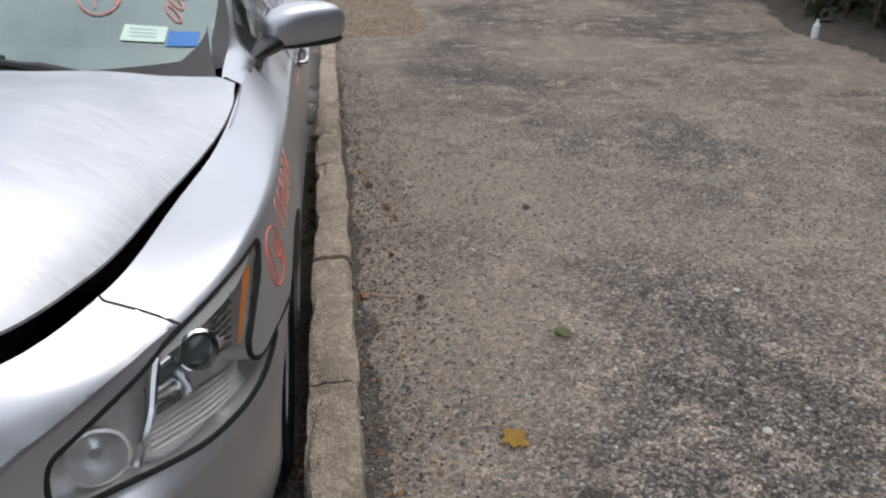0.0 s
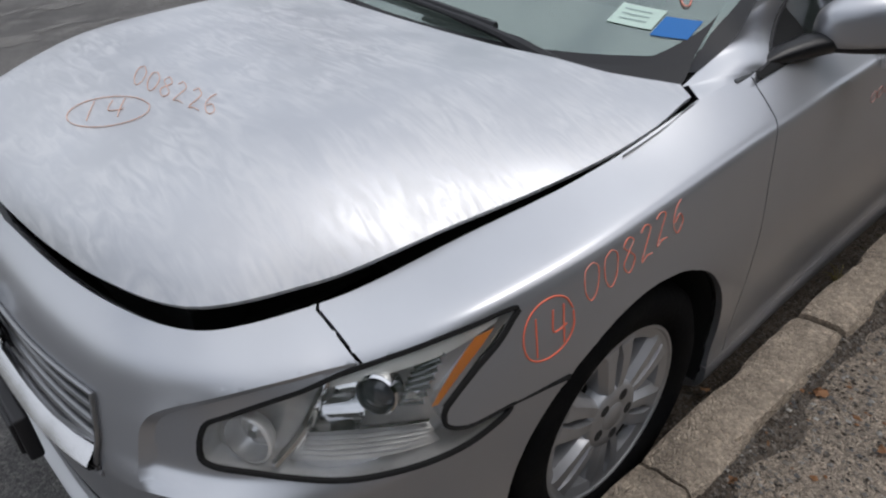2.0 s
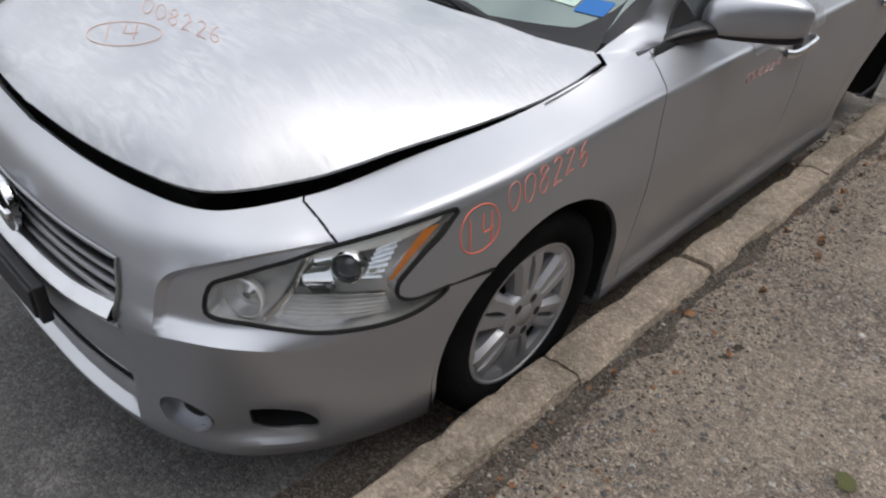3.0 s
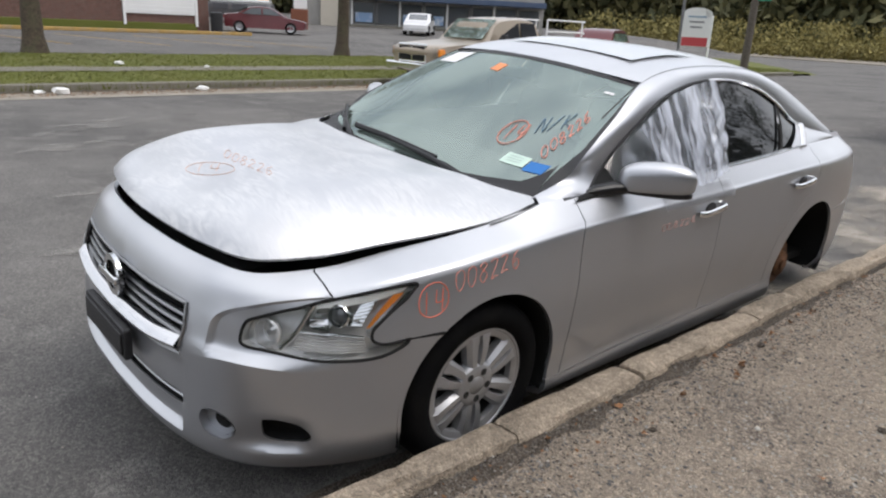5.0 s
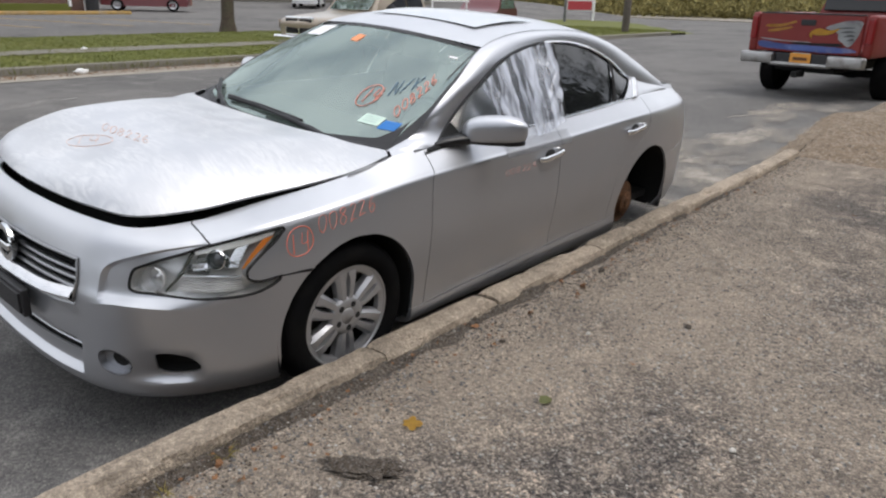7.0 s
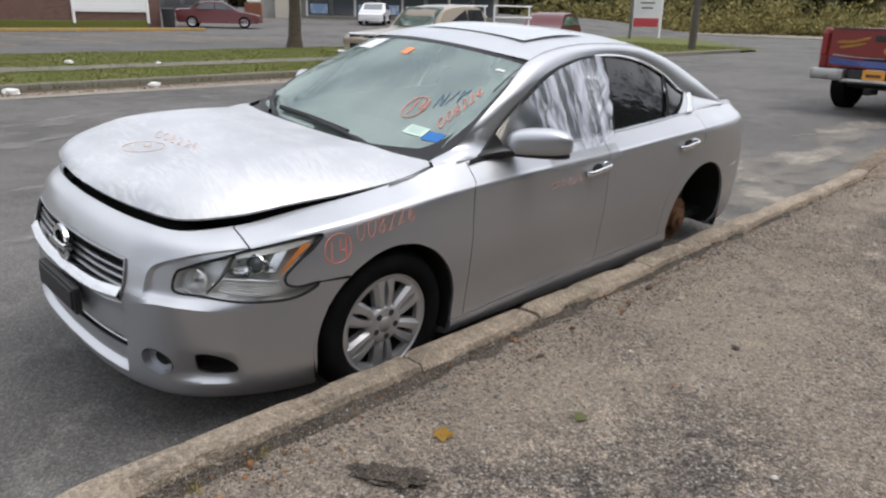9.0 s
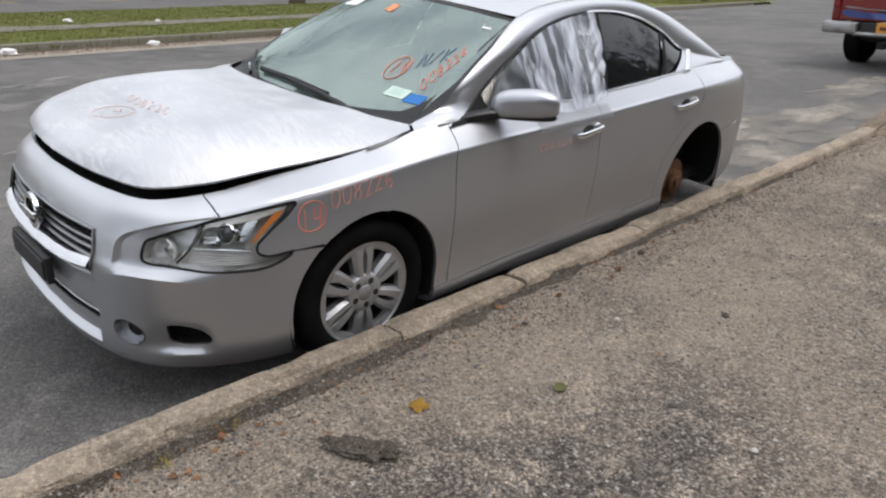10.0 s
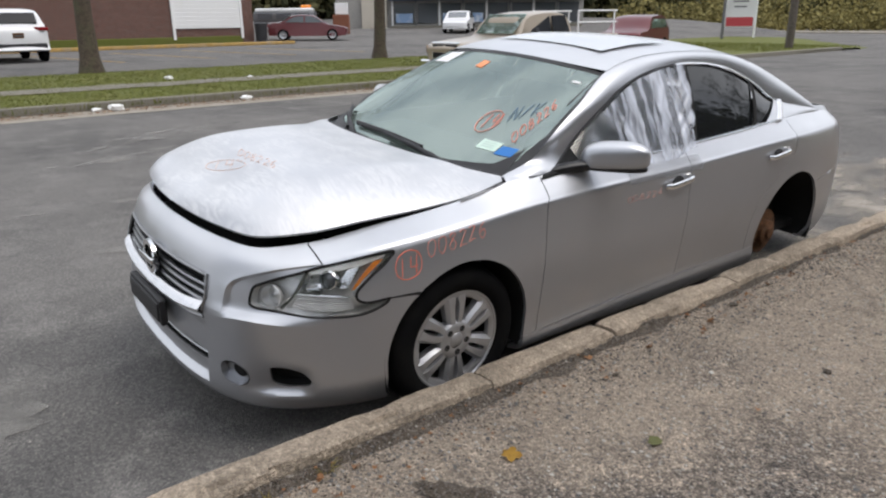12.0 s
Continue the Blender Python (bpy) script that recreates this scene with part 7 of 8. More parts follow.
for x, y, s in ((-12.1, 2.05, 0.16), (-12.15, 1.7, 0.10), (-12.1, 4.75, 0.13), (-14.9, 4.05, 0.1), (-14.4, 5.9, 0.07)):
    own = bmesh.new()
    bmesh.ops.create_icosphere(own, subdivisions=2, radius=s)
    for v in own.verts:
        v.co = v.co * (1 + 0.5 * noise.noise(v.co * 14 + Vector((x, y, 0))))
        v.co.z *= 0.45
    ob = part("litter", own, TRASH)
    ob.matrix_world = pose(x, y, (verge_z(x, y) if x < -12.5 else 0.0) + s * 0.35)
    tagged(ob, "crumpled white litter by the kerb", "litter")
LEAF_PILE = leafy("leaf_litter", (0.10, 0.05, 0.025), (0.28, 0.16, 0.07))
blades("leaf_litter", 4500, (-12.32, -11.7), (-1, 16), lambda x, y: 0.003, (0.01, 0.05), LEAF_PILE, 13, "brown leaves blown against the far kerb", "leaves")


# trees
BARK = mat("bark", (0.078, 0.060, 0.042), 0.95, grain=0.6, grain_scale=14, stain=0.5, stain_scale=3, stain_col=(0.09, 0.10, 0.05), bump=0.9, bump_scale=30)
FOLIAGE = leafy("foliage", (0.035, 0.055, 0.012), (0.12, 0.13, 0.03))
DARK_FOLIAGE = leafy("dark_foliage", (0.012, 0.02, 0.008), (0.04, 0.055, 0.018))
SCRUB = leafy("autumn_scrub", (0.11, 0.10, 0.032), (0.30, 0.25, 0.085))


def clumps(name, centres, per, spread, size, material, parent, seed):
    """Leaves as small bent quads round given centres."""
    rng = np.random.default_rng(seed)
    C = np.repeat(np.array(centres, float), per, axis=0)
    n = len(C)
    P = C + rng.normal(0, 1, (n, 3)) * np.array(spread)
    u = rng.normal(0, 1, (n, 3))
    u /= np.linalg.norm(u, axis=1)[:, None]
    w = np.cross(u, rng.normal(0, 1, (n, 3)))
    w /= np.linalg.norm(w, axis=1)[:, None] + 1e-9
    s = rng.uniform(size[0], size[1], n)[:, None]
    V = np.stack([P - u * s, P + w * s * 0.55, P + u * s, P - w * s * 0.55], 1).reshape(-1, 3)
    F = [(4 * i, 4 * i + 1, 4 * i + 2, 4 * i + 3) for i in range(n)]
    return link_mesh(name, V, F, material, parent)


def tree(x, y, z, r, h, crown_z, crown_r, foliage, seed, label, lean=0.0):
    t = empty("tree", pose(x, y, z), label, "tree")
    rng = random.Random(seed)
    own = bmesh.new()
    pts, rad = [], []
    for k in range(15):
        f = k / 14
        pts.append((lean * f * h + 0.05 * math.sin(f * 5 + seed), 0.04 * math.cos(f * 6 + seed), f * h))
        rad.append(r * (1 - 0.62 * f) * (1 + 0.45 * math.exp(-f * h / 0.22)))
    tube_bm(pts, rad, 14, bm=own)
    for v in own.verts:
        v.co += Vector((v.co.x - lean * v.co.z, v.co.y, 0)).normalized() * r * 0.13 * noise.noise(v.co * 5 + Vector((seed, 0, 0)))
    part("trunk", own, BARK, t, "", True)
    ends = []
    for k in range(11):
        a, f = rng.uniform(0, math.tau), rng.uniform(0.55, 0.97)
        b = Vector((lean * f * h, 0, f * h))
        d = Vector((math.cos(a), math.sin(a), rng.uniform(0.4, 1.2))).normalized()
        e = b + d * crown_r * rng.uniform(0.5, 0.95)
        limb = tube_bm(catmull([tuple(b), tuple(b + (e - b) * 0.5 + Vector((0, 0, 0.2))), tuple(e)], 4), [r * 0.3 * (1 - i / 10) for i in range(9)], 7)
        part("limb", limb, BARK, t, "", True)
        ends += [tuple(e), tuple(b + (e - b) * 0.7)]
    for k in range(40):
        a, q, w = rng.uniform(0, math.tau), crown_r * rng.random() ** 0.5, rng.uniform(-1, 1)
        ends.append((math.cos(a) * q + lean * h, math.sin(a) * q, crown_z + w * crown_r * 0.75))
    clumps("crown", ends, 60, (0.42, 0.42, 0.34), (0.05, 0.13), foliage, t, seed)
    return t


tree(-17.05, 2.9, 0.36, 0.235, 6.5, 7.2, 2.8, FOLIAGE, 3, "street tree with rough brown trunk on the verge", -0.02)
tree(-17.35, 11.8, 0.36, 0.21, 6.0, 6.8, 2.5, FOLIAGE, 5, "slim street tree on the grass verge")
for i, (x, y, h) in enumerate(((13.5, 4, 8), (15, 11, 9), (12.5, 19, 8), (10, 30, 9), (16, -4, 9))):
    tree(x, y, 0.14, 0.25, h, h, 3.4, DARK_FOLIAGE, 20 + i, "dark leafy tree at the edge of the yard")

# hedge at the yard's edge
hedge = empty("hedge", pose(0, 0, 0.12), "dense dark hedge at the edge of the yard", "hedge")
cs = [(6.62 + 0.19 * (y - 4.6) + random.uniform(0, 1.3), y, z) for y in np.linspace(1.5, 9.6, 30) for z in (0.12, 0.3, 0.7, 1.3, 2.0)]
clumps("leaves", cs, 70, (0.34, 0.34, 0.3), (0.05, 0.12), DARK_FOLIAGE, hedge, 31)
for k in range(12):
    part("stem", tube_bm([(6.6 + 0.19 * (k * 0.65 - 2.4), 2.2 + k * 0.65, 0), (6.7 + 0.19 * (k * 0.65 - 2.4), 2.2 + k * 0.65, 1.5)], 0.03, 6), BARK, hedge)
edge_z = lambda x, y: yard_z(x, y) + 0.010 + 0.012 * noise.noise(Vector((x * 2, y * 2, 0)))
dirt = sheet("ground_hedge_soil", np.linspace(5.3, 9.0, 22), np.linspace(2.5, 9.6, 40), lambda x, y: edge_z(x, y) - max(0, 6.0 + 0.19 * (y - 4.6) - x + 0.25 * noise.noise(Vector((y, x, 2)))) * 0.06, SOIL)
tagged(dirt, "dark soil and leaf mould under the hedge", "soil", kind="structure")
rough = sheet("ground_yard_grass", np.linspace(2.3, 9.5, 30), np.linspace(9.9, 13.5, 16), lambda x, y: edge_z(x, y) - max(0, 10.4 - y + 0.3 * noise.noise(Vector((x, 0, 4))) + max(0, 3.2 - x)) * 0.15, GRASS)
tagged(rough, "rough grass at the end of the gravel yard", "grass", kind="structure")
ob = part("white_bottle", lathe_bm([(0, 0.001), (0, 0.035), (0.12, 0.035), (0.15, 0.014), (0.18, 0.014), (0.18, 0.001)], 16, "z"), TRASH)
ob.matrix_world = pose(5.83, 5.08, yard_z(5.83, 5.08), 0, 0, 0)
tagged(ob, "white plastic bottle standing on the gravel", "litter")

# unseen thicket: beside as windows mirror it, behind the camera added to darken reflections
cs = [(random.uniform(2.5, 20), random.uniform(-17, -12), random.uniform(0.2, 3.2)) for k in range(200)] + [(random.uniform(13, 18), random.uniform(-13, 30), random.uniform(0.2, 8.5)) for k in range(760)]
unseen_thicket = clumps("thicket", cs, 45, (1.0, 1.0, 0.9), (0.18, 0.45), DARK_FOLIAGE, None, 44)
tagged(unseen_thicket, "unseen dark thicket, partly added to darken reflections", "thicket", kind="stuff")

# woods and scrub far behind
cs = []
for k in range(1500):
    a = radians(random.uniform(90, 160))
    d = random.uniform(88, 120)
    cs.append((3 + d * math.cos(a), -2 + d * math.sin(a), random.uniform(0.3, 6) if k % 4 else random.uniform(4, 9)))
woods = clumps("woods", cs, 55, (1.7, 1.7, 1.5), (0.4, 1.0), leafy("woods_foliage", (0.03, 0.036, 0.014), (0.12, 0.11, 0.045)), None, 41)
tagged(woods, "dark mixed woods far behind the street", "woods", kind="stuff")
cs = []
for k in range(520):
    a = radians(random.uniform(92, 128))
    d = random.uniform(76, 90)
    cs.append((3 + d * math.cos(a), -2 + d * math.sin(a), random.uniform(0.2, 1.5) if k % 3 else random.uniform(1, 3)))
scrub = clumps("scrub", cs, 90, (1.0, 1.0, 0.4), (0.08, 0.22), SCRUB, None, 42)
tagged(scrub, "olive and brown autumn scrub beyond the crossing", "scrub", kind="stuff")
bank = sheet("ground_bank", np.linspace(-60, 40, 30), np.linspace(76, 140, 10), lambda x, y: 0.1 + max(0, (y - 80)) * 0.05 + 0.3 * noise.noise(Vector((x * 0.1, y * 0.1, 0))), SCRUB)
tagged(bank, "overgrown bank beyond the crossing", "bank", kind="structure")
far_kerb2 = part("far_pavement", box_bm(70, 11.0, 0.10, (-10, 69.5, 0.05), 0.03), SAND)
tagged(far_kerb2, "pale pavement along the crossing street", "pavement", kind="structure")
isl = sheet("ground_corner_grass", np.linspace(-27, -12.3, 24), np.linspace(30, 50, 30), lambda x, y: 0.10 if (y < 36.5 + (-12.6 - x) * 1.3 and y < 49) else -0.05, GRASS)
tagged(isl, "grass corner by the crossing", "grass", kind="structure")
blades("corner_grass", 12000, (-26, -12.6), (28, 36.5), lambda x, y: 0.1, (0.05, 0.16), BLADE, 14, "short grass on the street corner", "grass")

# utility pole, sign, street sign pole
WOOD = mat("weathered_pole_wood", (0.10, 0.085, 0.07), 0.9, grain=0.5, grain_scale=10, bump=0.5, bump_scale=20)
pole = empty("utility_pole", pose(-14.0, 32.3, 0.05), "weathered wooden utility pole on the grass corner", "pole")
part("shaft", tube_bm([(0, 0, 0), (0.02, 0, 4), (0.04, 0, 9)], [0.19, 0.165, 0.14], 14), WOOD, pole, "", True)
part("crossarm", box_bm(2.2, 0.1, 0.12, (0.04, 0, 8.4), 0.01), WOOD, pole)
part("street_sign", box_bm(0.7, 0.03, 0.2, (0.45, -0.05, 3.3), 0.005), mat("green_sign", (0.02, 0.2, 0.12), 0.5), pole)
thin = empty("thin_pole", pose(-24.2, 43.5, 0.05), "thin dark steel pole beside the sign", "pole")
part("shaft", tube_bm([(0, 0, 0), (0, 0, 6)], 0.1, 8), HUB_GREY, thin, "", True)
sign = empty("roadside_sign", pose(-25.2, 47.2, 0.05, 0, 0, 26), "white arched roadside sign with a red lower panel", "sign")
for sx in (-1.02, 1.02):
    part("post", box_bm(0.14, 0.14, 2.9, (sx, 0, 1.45), 0.01), WHITE, sign)
board = bmesh.new()
arc = [(1.0, 0.75), (1.0, 3.0)] + [(1.0 * math.cos(a), 3.0 + 0.42 * math.sin(a)) for a in np.linspace(0.2, math.pi - 0.2, 9)] + [(-1.0, 3.0), (-1.0, 0.75)]
f = board.faces.new([board.verts.new((x, -0.04, z)) for x, z in arc])
bmesh.ops.solidify(board, geom=[f], thickness=0.08)
part("panel", board, WHITE, sign)
part("red_panel", box_bm(1.75, 0.03, 0.6, (0, -0.06, 1.1), 0.005), mat("red_sign", (0.42, 0.05, 0.06), 0.5), sign)
for k in range(3):
    part("text_bar", box_bm(1.2 - 0.2 * k, 0.02, 0.1, (0, -0.055, 2.8 - 0.35 * k), 0), HUB_GREY if k else mat("sign_blue", (0.2, 0.3, 0.4), 0.6), sign)

FAR_GLASS = mat("far_car_glass", (0.09, 0.10, 0.11), 0.08, ior=2.2)
# brick building with a sided panel
house = empty("brick_building", pose(-36.2, 3.5, LOT_Z), "low brown brick building with a white sided panel", "building")
part("wall", box_bm(0.4, 26.9, 5.2, (0, -1.05, 2.4), 0.02), BRICK, house)
part("side_wall", box_bm(12, 0.4, 5.2, (-6, 12.2, 2.4), 0.02), BRICK, house)
part("roof", box_bm(14, 27, 0.3, (-6.5, -1.0, 5.12), 0.05), HUB_GREY, house)
part("foundation_moss", box_bm(0.12, 25.8, 0.45, (0.23, -1.2, 0.2), 0.03), GRASS, house)
panel_ = empty("siding", None)
panel_.parent = house
panel_.location = (0.24, 9.83, 0.55)
for k in range(20):
    part("siding_board", box_bm(0.05, 3.6, 0.205, (0.02 + 0.0, 0, 0.40 + k * 0.2), 0.006, Matrix.Rotation(radians(6), 3, "Y")), WHITE, panel_)
for sy_ in (-1.85, 1.85):
    part("corner_post", box_bm(0.12, 0.13, 4.9, (0.03, sy_, 2.2), 0.01), WHITE, panel_)
bin_ = part("waste_bin", lathe_bm([(0, 0.001), (0, 0.3), (1.0, 0.34), (1.05, 0.34), (1.1, 0.2), (1.1, 0.001)], 20, "z"), BLACK, None, "", True)
bin_.matrix_world = pose(-35.4, 16.05, LOT_Z)
tagged(bin_, "dark plastic waste bin by the brick building", "bin")

# far shop with glazed front
shop = empty("shop_building", pose(-43.4, 37.6, lot_z(-42.5, 37) - 0.02, 0, 0, -38), "low shop building with a blue-white glazed front", "building")
part("wall", box_bm(1.0, 20, 5, (-0.75, -0.5, 2.5), 0.02), mat("shop_wall", (0.30, 0.29, 0.27), 0.8, stain=0.3), shop)
part("awning", box_bm(1.5, 15.6, 0.42, (0.45, 1.6, 2.36), 0.05), mat("shop_awning", (0.05, 0.075, 0.13), 0.7, stain=0.3, stain_col=(0.10, 0.12, 0.16)), shop)
part("roof", box_bm(8, 21, 0.3, (-4, -0.5, 5.1), 0.02), HUB_GREY, shop)
part("end_wall", box_bm(0.5, 2.0, 2.6, (-0.05, -7.4, 1.3), 0.02), mat("beige_render", (0.48, 0.44, 0.37), 0.85, stain=0.3, stain_col=(0.4, 0.36, 0.3)), shop)
part("plinth", box_bm(0.5, 15.4, 0.22, (0.02, 1.6, 0.11), 0.02), WALK, shop)
POSTER = mat("shop_poster", (0.24, 0.36, 0.55), 0.4, stain=0.8, stain_scale=1.7, stain_col=(0.70, 0.73, 0.76))
for k in range(8):
    w = part("window", box_bm(0.1, 1.6, 1.55, (-0.18, -5.0 + 1.9 * k, 1.15), 0.01), FAR_GLASS, shop)
    if k % 3 != 1:
        part("poster", box_bm(0.02, 1.35, 0.72, (-0.115, -5.0 + 1.9 * k, 0.80), 0), POSTER, w)
    part("pillar", box_bm(0.16, 0.14, 2.1, (-0.1, -5.95 + 1.9 * k, 1.1), 0.02), HUB_GREY if k % 2 else WHITE, shop)


# ---- other vehicles ----
def road_wheel(parent, x, y, z, r=0.33, w=0.22, rim=ALLOY, flip=1):
    e = empty("wheel")
    e.parent = parent
    e.location = (x, y, z)
    part("tyre", lathe_bm([(-w / 2, r * 0.66), (-w / 2, r * 0.9), (-w / 2 + 0.03, r), (w / 2 - 0.03, r), (w / 2, r * 0.9), (w / 2, r * 0.66)], 28), RUBBER, e, "", True)
    part("rim", lathe_bm([(flip * w * 0.42, r * 0.66), (flip * w * 0.36, r * 0.6), (flip * w * 0.3, r * 0.2), (flip * w * 0.4, r * 0.12), (flip * w * 0.4, 0.001)], 24), rim, e, "", True)


def saloon_body(profile, half, paint, parent, name="body", tumble=0.16, belt_=0.95):
    """A body from a side outline (along, height): bowed in plan and leaning in above the belt."""
    own = bmesh.new()
    pts = catmull(profile, 5, True)
    ys = [p[0] for p in pts]
    lo, hi = min(ys), max(ys)
    rows = []
    for f in np.linspace(-1, 1, 15):
        row = []
        for y, z in pts:
            u = (y - (lo + hi) / 2) / ((hi - lo) / 2)
            wide = half * (1 - 0.10 * abs(u) ** 4) - max(0, z - belt_) * tumble / 0.5
            ff = math.copysign(abs(f) ** 0.8, f)
            bow = (1 - 0.06 * abs(f) ** 3)
            row.append(own.verts.new((ff * wide, (lo + hi) / 2 + (y - (lo + hi) / 2) * bow, 0.25 + (z - 0.25) * (1 - 0.035 * abs(f) ** 4))))
        rows.append(row)
    n = len(pts)
    for A, B in zip(rows, rows[1:]):
        for k in range(n):
            own.faces.new((A[k], A[(k + 1) % n], B[(k + 1) % n], B[k]))
    own.faces.new(rows[0])
    own.faces.new(rows[-1][::-1])
    return part(name, own, paint, parent, "", True, 45)


def side_quad(parent, name, pts, x, material, lean=0.0):
    for sgn in (1, -1):
        own = bmesh.new()
        f = own.faces.new([own.verts.new((sgn * (x - max(0, z - 0.95) * lean), y, z)) for y, z in pts])
        bmesh.ops.solidify(own, geom=[f], thickness=0.015)
        part(name, own, material, parent)


MAROON = mat("maroon_paint", (0.115, 0.018, 0.022), 0.3, 0.3, coat=0.6, stain=0.2, stain_scale=2, stain_col=(0.14, 0.03, 0.03))
WHITE_PAINT = mat("white_car_paint", (0.72, 0.72, 0.72), 0.3, coat=0.6)
TAN = mat("tan_paint", (0.40, 0.335, 0.26), 0.35, 0.4, coat=0.5, stain=0.3, stain_scale=2, stain_col=(0.32, 0.26, 0.2))
OLD_CHROME = mat("dull_old_chrome", (0.36, 0.355, 0.35), 0.38, 0.85, stain=0.6, stain_scale=7, stain_col=(0.16, 0.14, 0.12), rough_var=0.1)
TRUCK_RED = mat("faded_red_paint", (0.175, 0.018, 0.015), 0.48, 0.05, coat=0.12, stain=0.4, stain_scale=3, stain_col=(0.2, 0.03, 0.025), rough_var=0.1)

SEDAN = [(-2.3, 0.35), (-2.34, 0.55), (-2.25, 0.72), (-1.4, 0.88), (-1.15, 0.95), (-0.45, 1.36), (0.1, 1.45), (0.85, 1.40), (1.55, 1.06), (2.2, 1.0), (2.32, 0.8), (2.3, 0.4), (1.9, 0.28), (-1.9, 0.25)]
red = empty("red_sedan", pose(-36.6, 19.6, lot_z(-36.6, 19.6) + 0.004, 0, 0, 148), "maroon four-door sedan parked by the brick building", "car")
saloon_body(SEDAN, 0.9, MAROON, red)
side_quad(red, "side_window", [(-0.95, 1.0), (-0.4, 1.32), (0.1, 1.37), (0.1, 1.0)], 0.925, FAR_GLASS, 0.30)
side_quad(red, "side_window", [(0.18, 1.0), (0.18, 1.37), (0.75, 1.32), (1.25, 1.03)], 0.925, FAR_GLASS, 0.30)
for y in (-1.42, 1.4):
    for s in (1, -1):
        road_wheel(red, s * 0.80, y, 0.32, 0.32, 0.2, ALLOY, s)
for s in (1, -1):
    part("tail_lamp", box_bm(0.3, 0.06, 0.16, (s * 0.66, 2.24, 0.85), 0.02), RED_LENS, red)
part("rear_window", box_bm(1.25, 0.6, 0.02, (0, 1.22, 1.25), 0.005, Matrix.Rotation(radians(-27), 3, "X")), GLASS, red)

SUV = [(-2.3, 0.4), (-2.36, 0.7), (-2.25, 0.98), (-1.3, 1.1), (-0.6, 1.58), (0.2, 1.68), (1.6, 1.64), (2.15, 1.2), (2.35, 0.98), (2.38, 0.55), (2.2, 0.35), (-2.0, 0.3)]
suv = empty("white_suv", pose(-26.2, 2.35, LOT_Z, 0, 0, -88), "white sport utility car parked in the car park", "car")
saloon_body(SUV, 0.95, WHITE_PAINT, suv, tumble=0.13, belt_=1.05)
side_quad(suv, "side_window", [(-1.0, 1.12), (-0.5, 1.5), (1.6, 1.52), (1.8, 1.15)], 0.95, TINT, 0.24)
part("rear_window", box_bm(1.3, 0.05, 0.42, (0, 2.02, 1.38), 0.02, Matrix.Rotation(radians(38), 3, "X")), TINT, suv)
for s in (1, -1):
    part("tail_lamp", box_bm(0.42, 0.1, 0.12, (s * 0.7, 2.3, 1.05), 0.03, Matrix.Rotation(radians(s * 18), 3, "Z")), RED_LENS, suv)
part("rear_bumper_trim", box_bm(1.6, 0.1, 0.25, (0, 2.36, 0.48), 0.04), BLACK, suv)
part("number_plate", box_bm(0.32, 0.02, 0.16, (0, 2.385, 0.85), 0.004), RUST, suv)
part("plate_bar", box_bm(0.22, 0.01, 0.05, (0, 2.40, 0.85), 0), HUB_GREY, suv)
for y in (-1.4, 1.42):
    for s in (1, -1):
        road_wheel(suv, s * 0.84, y, 0.36, 0.36, 0.23, ALLOY, s)

# tan pickup with a ladder rack, at the far kerb
tan = empty("tan_pickup", pose(-11.35, 12.35, 0.0), "tan pickup with a chrome grille and white ladder rack", "pickup")
PICK = [(-2.55, 0.5), (-2.62, 0.75), (-2.55, 1.05), (-1.35, 1.18), (-0.95, 1.24), (-0.45, 1.72), (0.9, 1.76), (1.15, 1.25), (1.2, 0.45), (-2.2, 0.42)]
saloon_body(PICK, 0.93, TAN, tan, tumble=0.14, belt_=1.2)
part("windscreen", box_bm(1.42, 0.02, 0.68, (0, -0.745, 1.49), 0.005, Matrix.Rotation(radians(-46), 3, "X")), GLASS, tan)
side_quad(tan, "side_window", [(-0.55, 1.25), (-0.25, 1.66), (0.25, 1.68), (0.25, 1.25)], 0.965, TINT, 0.27)
side_quad(tan, "side_window", [(0.32, 1.25), (0.32, 1.68), (0.85, 1.68), (0.95, 1.25)], 0.965, TINT, 0.27)
part("grille_surround", box_bm(1.05, 0.06, 0.44, (0, -2.60, 0.87), 0.03), CHROME, tan)
for sx in (-0.25, 0.25):
    for z in (0.77, 0.96):
        part("grille_opening", box_bm(0.44, 0.05, 0.14, (sx, -2.62, z), 0.02), DARK, tan)
for s in (1, -1):
    part("headlamp", box_bm(0.3, 0.08, 0.24, (s * 0.69, -2.54, 0.9), 0.03), CLEAR, tan)
    part("marker_lamp", box_bm(0.08, 0.2, 0.18, (s * 0.85, -2.42, 0.9), 0.03), AMBER, tan)
    part("mirror", box_bm(0.16, 0.12, 0.22, (s * 1.08, -0.55, 1.28), 0.03), BLACK, tan)
    part("bed_side", box_bm(0.12, 1.75, 0.62, (s * 0.86, 2.05, 0.88), 0.03), TAN, tan)
part("bumper", box_bm(1.85, 0.18, 0.2, (0, -2.62, 0.55), 0.04), CHROME, tan)
part("tailgate", box_bm(1.7, 0.08, 0.6, (0, 2.93, 0.88), 0.03), TAN, tan)
part("bed_floor", box_bm(1.6, 1.75, 0.06, (0, 2.05, 0.6), 0.01), DARK, tan)
for y in (-1.65, 1.65):
    for s in (1, -1):
        road_wheel(tan, s * 0.82, y, 0.37, 0.37, 0.25, ALLOY, s)
